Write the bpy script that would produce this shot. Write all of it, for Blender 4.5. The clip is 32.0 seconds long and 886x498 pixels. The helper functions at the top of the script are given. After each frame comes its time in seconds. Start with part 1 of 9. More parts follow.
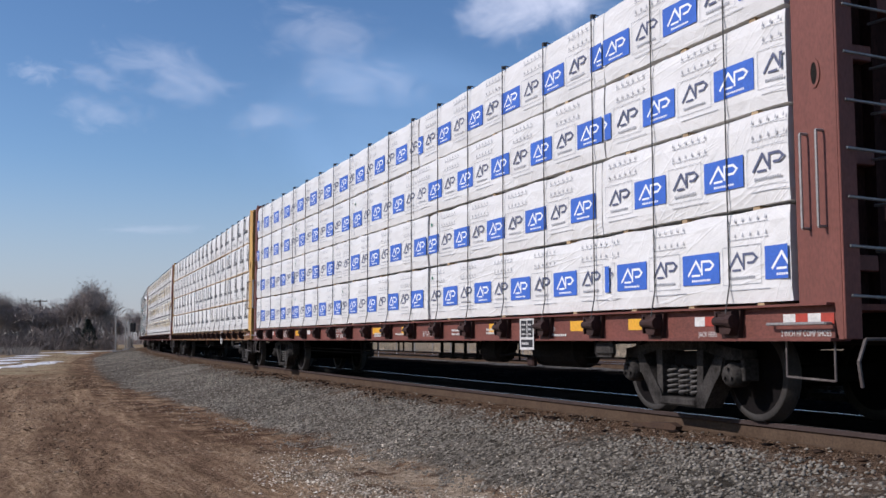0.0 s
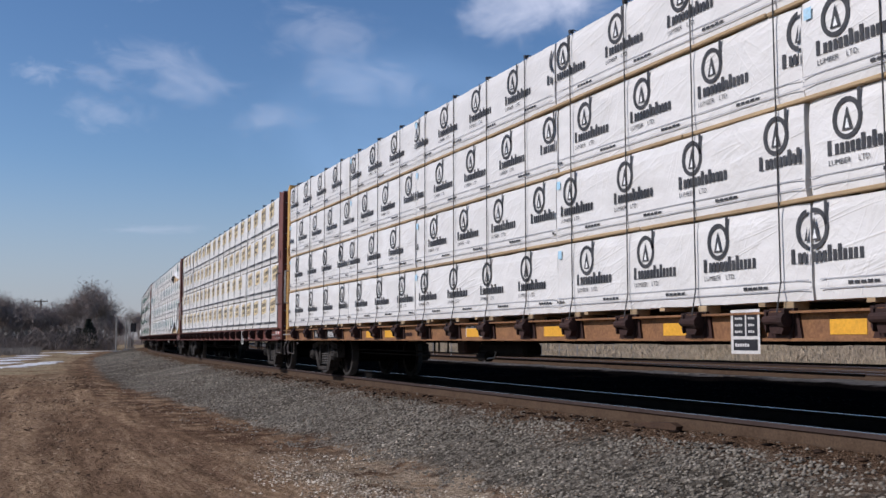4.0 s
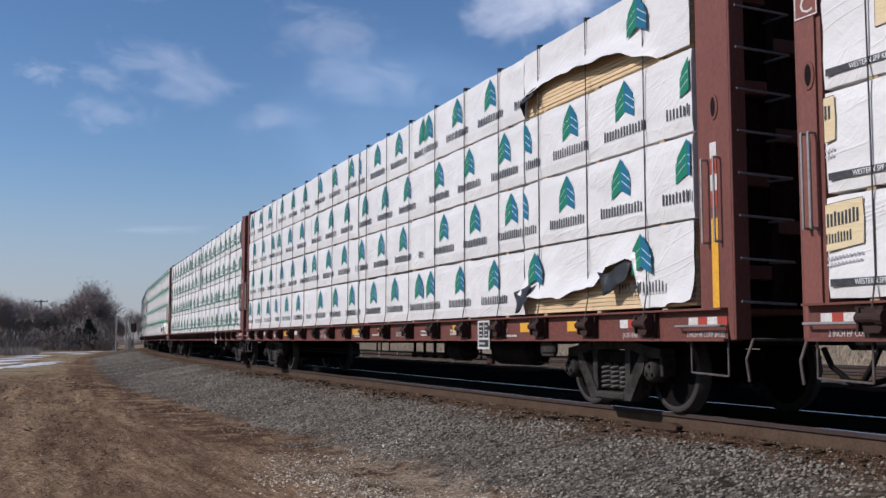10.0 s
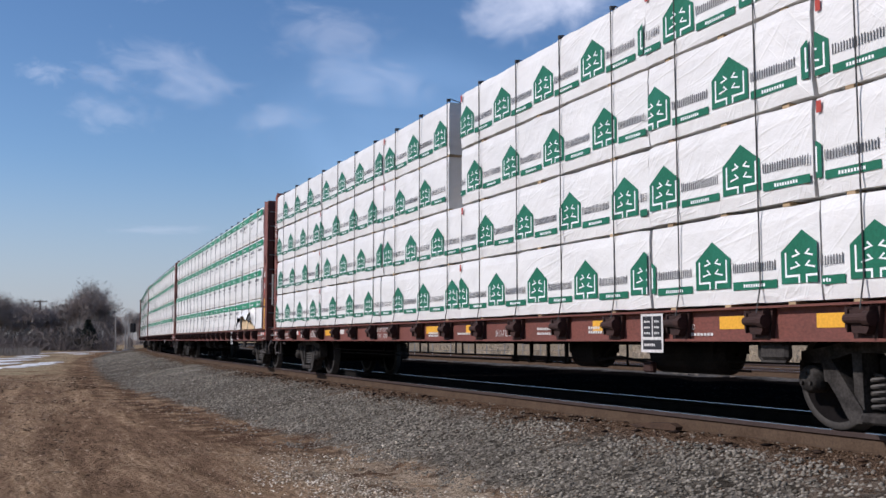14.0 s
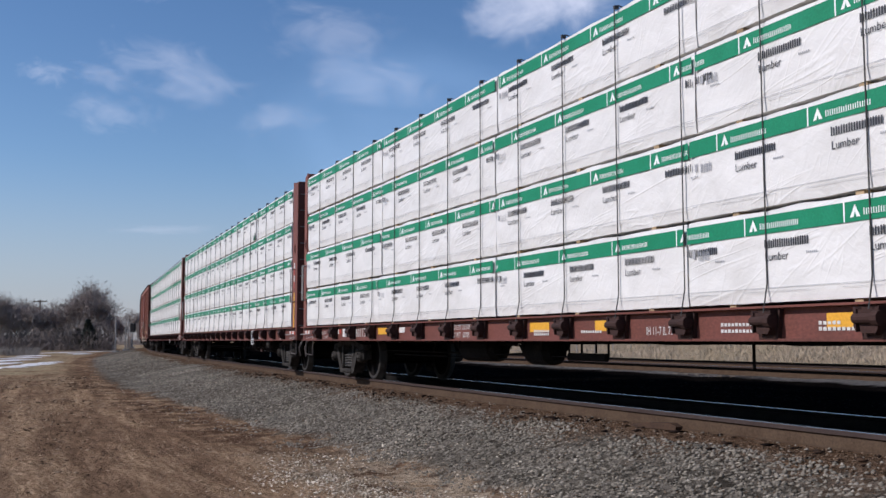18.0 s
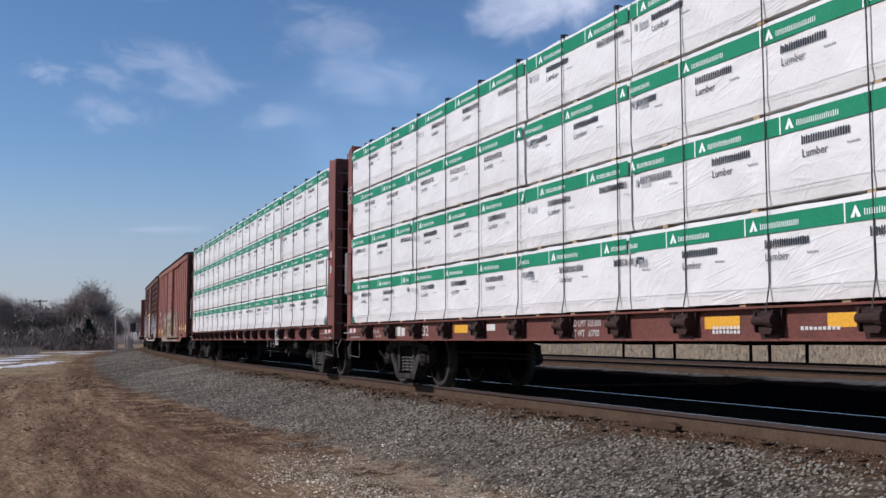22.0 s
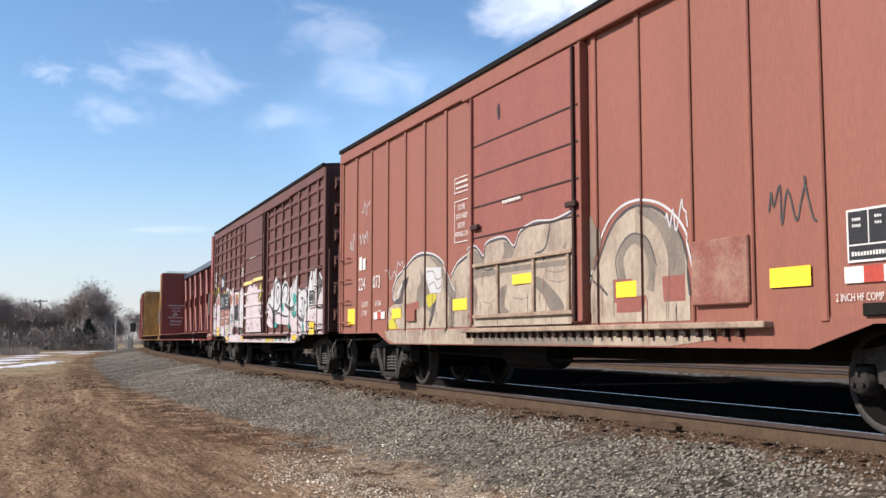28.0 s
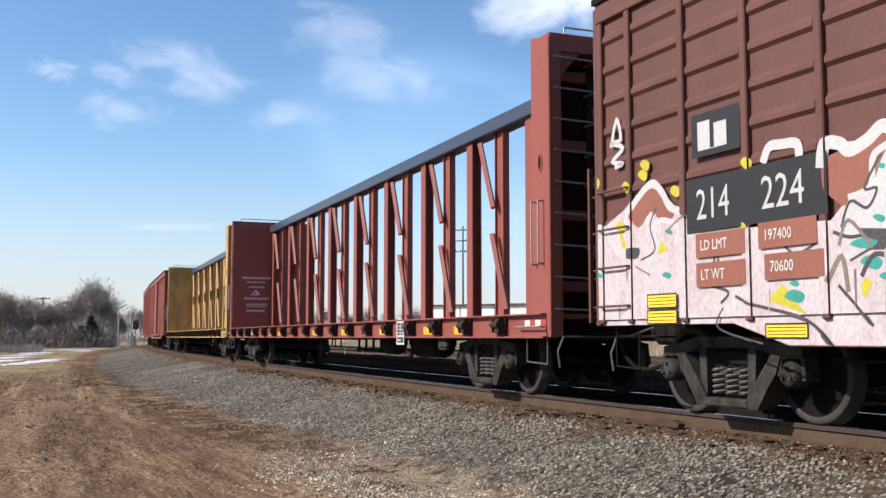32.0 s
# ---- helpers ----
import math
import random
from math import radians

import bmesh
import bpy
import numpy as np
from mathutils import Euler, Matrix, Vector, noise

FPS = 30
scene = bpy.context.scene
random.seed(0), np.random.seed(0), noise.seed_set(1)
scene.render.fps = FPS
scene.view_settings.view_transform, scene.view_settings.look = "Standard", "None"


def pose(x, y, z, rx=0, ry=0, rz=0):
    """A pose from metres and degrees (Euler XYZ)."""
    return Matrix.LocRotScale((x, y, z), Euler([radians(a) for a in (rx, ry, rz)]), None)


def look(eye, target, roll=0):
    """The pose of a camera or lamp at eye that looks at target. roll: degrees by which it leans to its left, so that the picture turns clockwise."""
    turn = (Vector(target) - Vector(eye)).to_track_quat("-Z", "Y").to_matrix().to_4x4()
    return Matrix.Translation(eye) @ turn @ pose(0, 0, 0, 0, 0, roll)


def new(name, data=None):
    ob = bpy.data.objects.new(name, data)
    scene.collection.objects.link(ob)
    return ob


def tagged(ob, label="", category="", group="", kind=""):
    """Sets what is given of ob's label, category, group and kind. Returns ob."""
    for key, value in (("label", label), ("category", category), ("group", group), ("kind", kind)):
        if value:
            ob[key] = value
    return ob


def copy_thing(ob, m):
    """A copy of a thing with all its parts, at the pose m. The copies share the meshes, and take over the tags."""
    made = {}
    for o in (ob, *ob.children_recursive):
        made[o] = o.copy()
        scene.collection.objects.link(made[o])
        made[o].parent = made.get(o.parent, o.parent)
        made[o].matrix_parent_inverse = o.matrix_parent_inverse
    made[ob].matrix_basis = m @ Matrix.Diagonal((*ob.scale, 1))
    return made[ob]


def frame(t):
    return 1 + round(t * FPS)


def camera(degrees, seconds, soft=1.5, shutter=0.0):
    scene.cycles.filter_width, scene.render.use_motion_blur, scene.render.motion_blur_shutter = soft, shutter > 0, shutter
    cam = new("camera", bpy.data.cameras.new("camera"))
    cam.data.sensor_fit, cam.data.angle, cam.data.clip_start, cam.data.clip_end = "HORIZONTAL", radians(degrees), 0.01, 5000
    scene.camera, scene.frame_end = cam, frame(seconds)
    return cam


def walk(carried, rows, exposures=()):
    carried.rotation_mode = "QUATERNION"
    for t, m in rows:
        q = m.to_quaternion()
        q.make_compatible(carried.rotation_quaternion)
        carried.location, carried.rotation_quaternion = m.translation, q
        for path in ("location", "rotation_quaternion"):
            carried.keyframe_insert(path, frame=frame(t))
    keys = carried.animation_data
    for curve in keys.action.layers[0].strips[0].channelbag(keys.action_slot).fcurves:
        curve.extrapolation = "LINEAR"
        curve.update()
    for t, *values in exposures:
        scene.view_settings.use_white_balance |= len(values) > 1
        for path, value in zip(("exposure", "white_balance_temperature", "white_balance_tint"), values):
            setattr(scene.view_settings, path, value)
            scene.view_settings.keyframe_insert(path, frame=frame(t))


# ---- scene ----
from collections import defaultdict

# ---------------------------------------------------------------- camera
cam = camera(47.16, 32.0, soft=1.5)
EYE = (0.0, 0.0, 0.796)


def aim(t, pitch, yaw, roll=0.0):
    return (t, pose(*EYE, 90 + pitch, roll, yaw))


walk(cam, [aim(0.0, 5.115, 0.0), aim(2.5, 5.13, 0.0), aim(4.5, 5.115, 0.03), aim(7.0, 5.115, 0.0), aim(7.5, 5.15, -0.04), aim(8.0, 5.05, 0.05),
           aim(9.0, 5.115, 0.02), aim(9.5, 5.06, 0.06), aim(10.0, 5.13, 0.03), aim(14.0, 5.14, 0.0), aim(17.0, 5.13, 0.0), aim(20.0, 5.13, 0.0),
           aim(22.0, 5.115, 0.0), aim(24.0, 5.08, 0.04), aim(24.5, 5.115, 0.0), aim(29.5, 5.115, 0.02), aim(30.0, 5.06, 0.04), aim(31.0, 5.07, 0.0),
           aim(31.5, 5.01, 0.05), aim(32.0, 4.97, 0.14)],
     exposures=[(0.0, 0.29, 6060, 17), (0.8, 0.12, 6060, 17), (13.0, 0.15, 6060, 17), (14.0, 0.29, 6060, 17), (17.0, 0.31, 6060, 17), (19.0, 0.14, 6060, 17), (21.0, 0.24, 6060, 17), (23.0, 0.20, 6060, 17), (24.0, 0.29, 6060, 17), (26.0, 0.31, 6060, 17), (27.0, 0.50, 6200, 16), (28.2, 1.03, 6560, 13), (32.0, 1.0, 6560, 13)])

# ---------------------------------------------------------------- light
SUN_DIR = Vector((-0.977, -0.214, 0.0)).normalized()     # towards the sun, level part
SUN_ELEV = radians(35)
world = bpy.data.worlds.new("world")
scene.world = world
world.use_nodes = True
wn = world.node_tree
sky = wn.nodes.new("ShaderNodeTexSky")
sky.sky_type = "NISHITA"
sky.sun_disc = False
sky.sun_elevation = SUN_ELEV
sky.sun_rotation = math.atan2(SUN_DIR.x, SUN_DIR.y)
sky.altitude = 250
sky.air_density, sky.dust_density, sky.ozone_density = 1.0, 0.35, 2.4
wn.nodes["Background"].inputs["Strength"].default_value = 0.089
rich = wn.nodes.new("ShaderNodeHueSaturation")          # clear cold air: a deeper blue
rich.inputs["Saturation"].default_value = 1.15
wn.links.new(sky.outputs[0], rich.inputs["Color"])
wn.links.new(rich.outputs[0], wn.nodes["Background"].inputs["Color"])
sun = new("sun", bpy.data.lights.new("sun", "SUN"))
sun.data.energy = 3.5
sun.data.angle = radians(0.6)
sun.data.color = (1.0, 0.95, 0.87)
sv = Vector((SUN_DIR.x * math.cos(SUN_ELEV), SUN_DIR.y * math.cos(SUN_ELEV), math.sin(SUN_ELEV)))
sun.matrix_world = look(sv * 100, (0, 0, 0))

# ---------------------------------------------------------------- materials
MATS = {}


def material(name, color, rough=0.7, metal=0.0, spot=None, spot_scale=2.0, spot_amount=0.5, grain=0.08, grain_scale=40.0, bump=0.1, bump_scale=60.0,
             stretch=(1, 1, 1), vary=0.0, spec=0.3):
    """Painted, rusty, wooden or stony surface: base colour, stains of a second colour, fine grain and relief."""
    if name in MATS:
        return MATS[name]
    m = bpy.data.materials.new(name)
    MATS[name] = m
    m.use_nodes = True
    nt = m.node_tree
    b = nt.nodes["Principled BSDF"]
    b.inputs["Roughness"].default_value = rough
    b.inputs["Metallic"].default_value = metal
    b.inputs["Specular IOR Level"].default_value = spec
    co = nt.nodes.new("ShaderNodeTexCoord")
    mp = nt.nodes.new("ShaderNodeMapping")
    mp.inputs["Scale"].default_value = stretch
    nt.links.new(co.outputs["Object"], mp.inputs["Vector"])
    info = nt.nodes.new("ShaderNodeObjectInfo")
    shift = nt.nodes.new("ShaderNodeVectorMath")
    shift.operation = "ADD"
    rnd = nt.nodes.new("ShaderNodeMath")
    rnd.operation = "MULTIPLY"
    rnd.inputs[1].default_value = 37.0
    nt.links.new(info.outputs["Random"], rnd.inputs[0])
    nt.links.new(mp.outputs[0], shift.inputs[0])
    nt.links.new(rnd.outputs[0], shift.inputs[1])
    n1 = nt.nodes.new("ShaderNodeTexNoise")
    n1.inputs["Scale"].default_value = spot_scale
    n1.inputs["Detail"].default_value = 6
    n1.inputs["Roughness"].default_value = 0.65
    n2 = nt.nodes.new("ShaderNodeTexNoise")
    n2.inputs["Scale"].default_value = grain_scale
    n2.inputs["Detail"].default_value = 4
    nt.links.new(shift.outputs[0], n1.inputs["Vector"])
    nt.links.new(shift.outputs[0], n2.inputs["Vector"])
    ramp = nt.nodes.new("ShaderNodeValToRGB")
    ramp.color_ramp.elements[0].position = 0.42
    ramp.color_ramp.elements[1].position = 0.72
    nt.links.new(n1.outputs[0], ramp.inputs[0])
    sc = spot if spot else tuple(c * 0.7 for c in color)
    amt = nt.nodes.new("ShaderNodeMath")
    amt.operation = "MULTIPLY"
    amt.inputs[1].default_value = spot_amount
    nt.links.new(ramp.outputs[0], amt.inputs[0])
    mix = nt.nodes.new("ShaderNodeMix")
    mix.data_type = "RGBA"
    mix.inputs["A"].default_value = (*color, 1)
    mix.inputs["B"].default_value = (*sc, 1)
    nt.links.new(amt.outputs[0], mix.inputs["Factor"])
    hsv = nt.nodes.new("ShaderNodeHueSaturation")
    nt.links.new(mix.outputs["Result"], hsv.inputs["Color"])
    val = nt.nodes.new("ShaderNodeMapRange")
    val.inputs["From Min"].default_value, val.inputs["From Max"].default_value = 0.3, 0.7
    val.inputs["To Min"].default_value, val.inputs["To Max"].default_value = 1 - grain * 2, 1 + grain * 2
    nt.links.new(n2.outputs[0], val.inputs["Value"])
    if vary:
        vr = nt.nodes.new("ShaderNodeMapRange")
        vr.inputs["To Min"].default_value, vr.inputs["To Max"].default_value = 1 - vary, 1 + vary
        nt.links.new(info.outputs["Random"], vr.inputs["Value"])
        mul = nt.nodes.new("ShaderNodeMath")
        mul.operation = "MULTIPLY"
        nt.links.new(val.outputs[0], mul.inputs[0])
        nt.links.new(vr.outputs[0], mul.inputs[1])
        nt.links.new(mul.outputs[0], hsv.inputs["Value"])
    else:
        nt.links.new(val.outputs[0], hsv.inputs["Value"])
    nt.links.new(hsv.outputs[0], b.inputs["Base Color"])
    n3 = nt.nodes.new("ShaderNodeTexNoise")
    n3.inputs["Scale"].default_value = bump_scale
    n3.inputs["Detail"].default_value = 5
    nt.links.new(shift.outputs[0], n3.inputs["Vector"])
    bp = nt.nodes.new("ShaderNodeBump")
    bp.inputs["Strength"].default_value = bump
    bp.inputs["Distance"].default_value = 0.02
    nt.links.new(n3.outputs[0], bp.inputs["Height"])
    nt.links.new(bp.outputs[0], b.inputs["Normal"])
    return m


PAINT_RED = material("oxide_red_paint", (0.172, 0.060, 0.044), 0.6, spot=(0.085, 0.034, 0.025), spot_scale=1.3, spot_amount=0.55, grain=0.07, bump=0.06, stretch=(1, 1, 0.5), vary=0.12)
PAINT_RED2 = material("faded_red_paint", (0.225, 0.060, 0.044), 0.6, spot=(0.17, 0.05, 0.035), spot_scale=0.9, spot_amount=0.6, grain=0.06, bump=0.05, stretch=(1, 1, 0.4), vary=0.05)
PAINT_BROWN = material("boxcar_brown_paint", (0.226, 0.082, 0.055), 0.6, spot=(0.16, 0.060, 0.042), spot_scale=0.5, spot_amount=0.6, grain=0.05, bump=0.05, stretch=(1.5, 1, 0.25))
PAINT_BROWN2 = material("boxcar_dark_brown_paint", (0.112, 0.043, 0.033), 0.6, spot=(0.065, 0.028, 0.022), spot_scale=0.7, spot_amount=0.7, grain=0.07, bump=0.06, stretch=(1.5, 1, 0.25))
PAINT_DOOR = material("boxcar_maroon_door_paint", (0.225, 0.074, 0.056), 0.6, spot=(0.16, 0.055, 0.042), spot_scale=0.8, spot_amount=0.6, grain=0.05, bump=0.05, stretch=(1, 1, 0.4))
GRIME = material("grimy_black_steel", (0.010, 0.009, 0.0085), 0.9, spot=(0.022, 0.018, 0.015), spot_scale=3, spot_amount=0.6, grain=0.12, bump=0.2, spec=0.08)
TRUCK_STEEL = material("dusty_cast_steel", (0.047, 0.042, 0.038), 0.85, spot=(0.006, 0.005, 0.0045), spot_scale=4.5, spot_amount=1.0, grain=0.15, bump=0.25, bump_scale=90, spec=0.08)
SPRING_STEEL = material("bright_spring_steel", (0.085, 0.077, 0.070), 0.7, spot=(0.05, 0.045, 0.04), spot_scale=5, spot_amount=0.7, grain=0.12)
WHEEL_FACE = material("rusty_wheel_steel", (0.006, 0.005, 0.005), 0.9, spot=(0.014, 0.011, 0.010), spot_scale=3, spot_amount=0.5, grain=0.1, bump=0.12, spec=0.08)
WHEEL_RIM = material("worn_wheel_rim", (0.040, 0.035, 0.031), 0.7, metal=0.2, spot=(0.02, 0.017, 0.015), spot_scale=3, spot_amount=0.8, grain=0.1)
GALV = material("galvanised_steel", (0.30, 0.285, 0.27), 0.5, metal=0.4, spot=(0.22, 0.18, 0.15), spot_scale=6, spot_amount=0.5, grain=0.08)
# bulkhead red taken near black, standing in for shade in the recess
SHADED_SHEET = material("sooty_bulkhead_sheet", (0.026, 0.013, 0.011), 0.9, spot=(0.052, 0.022, 0.017), spot_scale=1.6, spot_amount=0.6, grain=0.12, bump=0.1, stretch=(1, 1, 0.4), spec=0.08)
STEP_STEEL = material("worn_step_steel", (0.07, 0.055, 0.05), 0.7, spot=(0.17, 0.15, 0.135), spot_scale=7, spot_amount=0.6, grain=0.1)
# dark copy of the red paint; behind winches it also paints their shade
DARK_RED = material("greasy_red_brown_steel", (0.040, 0.018, 0.014), 0.85, spot=(0.014, 0.009, 0.008), spot_scale=1.5, spot_amount=0.7, grain=0.1)
WHITE_PAINT = material("white_stencil_paint", (0.56, 0.54, 0.51), 0.7, spot=(0.40, 0.34, 0.29), spot_scale=6, spot_amount=0.45, grain=0.08)
BLACK_PAINT = material("black_panel_paint", (0.018, 0.018, 0.02), 0.6, grain=0.15)
REFLECT_YELLOW = material("yellow_reflector_sheet", (0.66, 0.33, 0.03), 0.45, spot=(0.55, 0.28, 0.03), spot_scale=9, spot_amount=0.4, grain=0.06)
REFLECT_BRIGHT = material("bright_yellow_sheet", (0.82, 0.50, 0.03), 0.45, spot=(0.66, 0.38, 0.03), spot_scale=9, spot_amount=0.4, grain=0.06)
REFLECT_RED = material("red_reflector_sheet", (0.36, 0.05, 0.032), 0.45, spot=(0.25, 0.05, 0.03), spot_scale=9, spot_amount=0.4)
WIRE = material("strap_cable_steel", (0.06, 0.057, 0.055), 0.6, metal=0.5, grain=0.1)
RAIL_SIDE = material("rusty_rail_web", (0.082, 0.055, 0.037), 0.9, spot=(0.045, 0.027, 0.018), spot_scale=3, spot_amount=0.6, grain=0.1, bump=0.15, spec=0.05)
RAIL_EDGE = material("grimy_rail_head_side", (0.056, 0.041, 0.037), 0.85, spot=(0.035, 0.024, 0.021), spot_scale=5, spot_amount=0.6, grain=0.1, spec=0.03)
RAIL_TOP = material("polished_rail_head", (0.44, 0.42, 0.40), 0.25, metal=1.0, grain=0.04)
TIE_WOOD = material("weathered_tie_timber", (0.15, 0.125, 0.10), 0.9, spot=(0.06, 0.05, 0.04), spot_scale=5, spot_amount=0.7, grain=0.14, bump=0.4, stretch=(6, 0.6, 6), vary=0.25)
LUMBER = material("fresh_sawn_lumber", (0.62, 0.46, 0.27), 0.75, spot=(0.48, 0.33, 0.18), spot_scale=3, spot_amount=0.5, grain=0.06, stretch=(0.2, 3, 6), bump=0.15, vary=0.12)
DUNNAGE = material("dunnage_timber", (0.37, 0.265, 0.15), 0.85, spot=(0.17, 0.11, 0.065), spot_scale=5, spot_amount=0.6, grain=0.1, stretch=(0.3, 3, 4), vary=0.2)
WRAP_BACK = material("black_wrap_lining", (0.02, 0.02, 0.022), 0.55, grain=0.2, bump=0.3, bump_scale=12)
INK_BLACK = material("black_print", (0.035, 0.035, 0.038), 0.6, grain=0.12, spot=(0.12, 0.12, 0.12), spot_scale=4, spot_amount=0.4)
INK_GREY = material("grey_print", (0.36, 0.36, 0.37), 0.6, grain=0.1)
INK_BLUE = material("blue_print", (0.045, 0.115, 0.42), 0.55, spot=(0.05, 0.15, 0.55), spot_scale=3, grain=0.06)
INK_NAVY = material("navy_print", (0.10, 0.11, 0.17), 0.55, grain=0.08)
INK_GREEN = material("dark_green_print", (0.007, 0.11, 0.058), 0.55, spot=(0.02, 0.17, 0.11), spot_scale=3, grain=0.06)
INK_GREEN2 = material("emerald_stripe_print", (0.006, 0.185, 0.085), 0.5, spot=(0.02, 0.26, 0.14), spot_scale=1.5, grain=0.05)
INK_FIR = material("fir_green_print", (0.006, 0.165, 0.088), 0.55, spot=(0.008, 0.13, 0.11), spot_scale=5, grain=0.06)
INK_TEAL = material("teal_blue_print", (0.010, 0.125, 0.215), 0.55, grain=0.06)
INK_TAN = material("tan_sign_print", (0.64, 0.52, 0.31), 0.6, spot=(0.54, 0.38, 0.17), spot_scale=4, spot_amount=0.5, grain=0.06, stretch=(0.4, 1, 8))
INK_WHITE = material("white_print", (0.78, 0.78, 0.76), 0.55, grain=0.04)
INK_LBLUE = material("light_blue_tag", (0.33, 0.56, 0.70), 0.5, spot=(0.55, 0.62, 0.66), spot_scale=9, spot_amount=0.6, grain=0.06)
GRAF_CREAM = material("cream_spray_paint", (0.335, 0.272, 0.205), 0.6, spot=(0.155, 0.10, 0.075), spot_scale=1.7, spot_amount=0.8, grain=0.07, grain_scale=14, stretch=(1, 1, 0.8))
GRAF_PINK = material("pale_pink_spray_paint", (0.45, 0.385, 0.39), 0.6, spot=(0.34, 0.25, 0.245), spot_scale=3.2, spot_amount=0.7, grain=0.08, stretch=(1, 1, 0.5))
GRAF_WHITE = material("white_spray_paint", (0.43, 0.42, 0.415), 0.6, spot=(0.37, 0.34, 0.34), spot_scale=2, spot_amount=0.5, grain=0.05)
GRAF_BLACK = material("black_spray_paint", (0.045, 0.041, 0.041), 0.6, spot=(0.09, 0.08, 0.08), spot_scale=3, spot_amount=0.6, grain=0.15)
GRAF_TEAL = material("teal_spray_paint", (0.03, 0.24, 0.20), 0.6, spot=(0.03, 0.14, 0.13), spot_scale=3, grain=0.06)
GRAF_OLIVE = material("olive_spray_paint", (0.42, 0.36, 0.03), 0.6, spot=(0.3, 0.26, 0.04), spot_scale=3, grain=0.06)
GRAF_GREY = material("grey_spray_paint", (0.145, 0.118, 0.095), 0.6, spot=(0.25, 0.20, 0.155), spot_scale=3, grain=0.08)
# bluish tone stands in for the sky mirrored on the shiny chord
CHORD_TOP = material("blue_black_chord_paint", (0.035, 0.045, 0.07), 0.35, spot=(0.06, 0.06, 0.07), spot_scale=2, grain=0.08)
ROOF_GALV = material("weathered_roof_sheet", (0.07, 0.05, 0.042), 0.6, metal=0.2, spot=(0.10, 0.08, 0.07), spot_scale=1, grain=0.08)


def wrap_material():
    """White woven plastic lumber wrap: fine creases, long diagonal folds, grey scuffs."""
    m = bpy.data.materials.new("white_lumber_wrap")
    m.use_nodes = True
    nt = m.node_tree
    b = nt.nodes["Principled BSDF"]
    b.inputs["Roughness"].default_value = 0.42
    co = nt.nodes.new("ShaderNodeTexCoord")
    info = nt.nodes.new("ShaderNodeObjectInfo")
    rnd = nt.nodes.new("ShaderNodeMath")
    rnd.operation = "MULTIPLY"
    rnd.inputs[1].default_value = 61.0
    nt.links.new(info.outputs["Random"], rnd.inputs[0])
    add = nt.nodes.new("ShaderNodeVectorMath")
    add.operation = "ADD"
    nt.links.new(co.outputs["Object"], add.inputs[0])
    nt.links.new(rnd.outputs[0], add.inputs[1])

    def noise_at(scale, turn, squash, detail=4, kind="ShaderNodeTexNoise"):
        tilt = nt.nodes.new("ShaderNodeMapping")
        tilt.inputs["Rotation"].default_value = (0, radians(turn), 0)
        nt.links.new(add.outputs[0], tilt.inputs["Vector"])
        mp = nt.nodes.new("ShaderNodeMapping")
        mp.inputs["Scale"].default_value = squash
        nt.links.new(tilt.outputs[0], mp.inputs["Vector"])
        n = nt.nodes.new(kind)
        n.inputs["Scale"].default_value = scale
        n.inputs["Detail"].default_value = detail
        n.inputs["Distortion"].default_value = 0.9
        nt.links.new(mp.outputs[0], n.inputs["Vector"])
        return n.outputs[0]

    def math2(op, a, c, v=None):
        n = nt.nodes.new("ShaderNodeMath")
        n.operation = op
        nt.links.new(a, n.inputs[0])
        if v is None:
            nt.links.new(c, n.inputs[1])
        else:
            n.inputs[1].default_value = v
        return n.outputs[0]

    def ridge(a):
        r = math2("SUBTRACT", a, None, 0.5)
        n = nt.nodes.new("ShaderNodeMath")
        n.operation = "ABSOLUTE"
        nt.links.new(r, n.inputs[0])
        q = nt.nodes.new("ShaderNodeMapRange")
        q.inputs["From Min"].default_value, q.inputs["From Max"].default_value = 0.0, 0.035
        q.inputs["To Min"].default_value, q.inputs["To Max"].default_value = 1.0, 0.0
        nt.links.new(n.outputs[0], q.inputs["Value"])
        return q.outputs[0]

    def where(scale, a, c):
        q = nt.nodes.new("ShaderNodeMapRange")
        q.interpolation_type = "SMOOTHSTEP"
        q.inputs["From Min"].default_value, q.inputs["From Max"].default_value = a, c
        nt.links.new(noise_at(scale, 0, (1, 1, 1), 2), q.inputs["Value"])
        return q.outputs[0]

    f1 = math2("MULTIPLY", ridge(noise_at(1.0, 36, (0.35, 1, 3.4), 1)), where(0.9, 0.42, 0.6))
    f2 = math2("MULTIPLY", ridge(noise_at(1.2, -48, (0.35, 1, 3.6), 1)), where(1.1, 0.45, 0.62))
    f4 = math2("MULTIPLY", ridge(noise_at(1.6, 66, (0.4, 1, 3.0), 2)), where(1.3, 0.48, 0.62))
    f3 = noise_at(4.0, 40, (0.8, 1, 1.3), 3)
    f5 = noise_at(16.0, -30, (0.6, 1, 1.4), 4)
    f6 = math2("MULTIPLY", ridge(noise_at(1.3, 12, (0.3, 1, 2.8), 2)), where(1.2, 0.42, 0.6))
    h = math2("ADD", math2("MULTIPLY", f1, None, 0.20), math2("MULTIPLY", f2, None, 0.12))
    h = math2("ADD", h, math2("MULTIPLY", f4, None, 0.20))
    h = math2("ADD", h, math2("MULTIPLY", f6, None, 0.30))
    h = math2("ADD", h, math2("MULTIPLY", f3, None, 0.75))
    h = math2("ADD", h, math2("MULTIPLY", f5, None, 0.28))
    bp = nt.nodes.new("ShaderNodeBump")
    bp.inputs["Strength"].default_value = 0.5
    bp.inputs["Distance"].default_value = 0.03
    nt.links.new(h, bp.inputs["Height"])
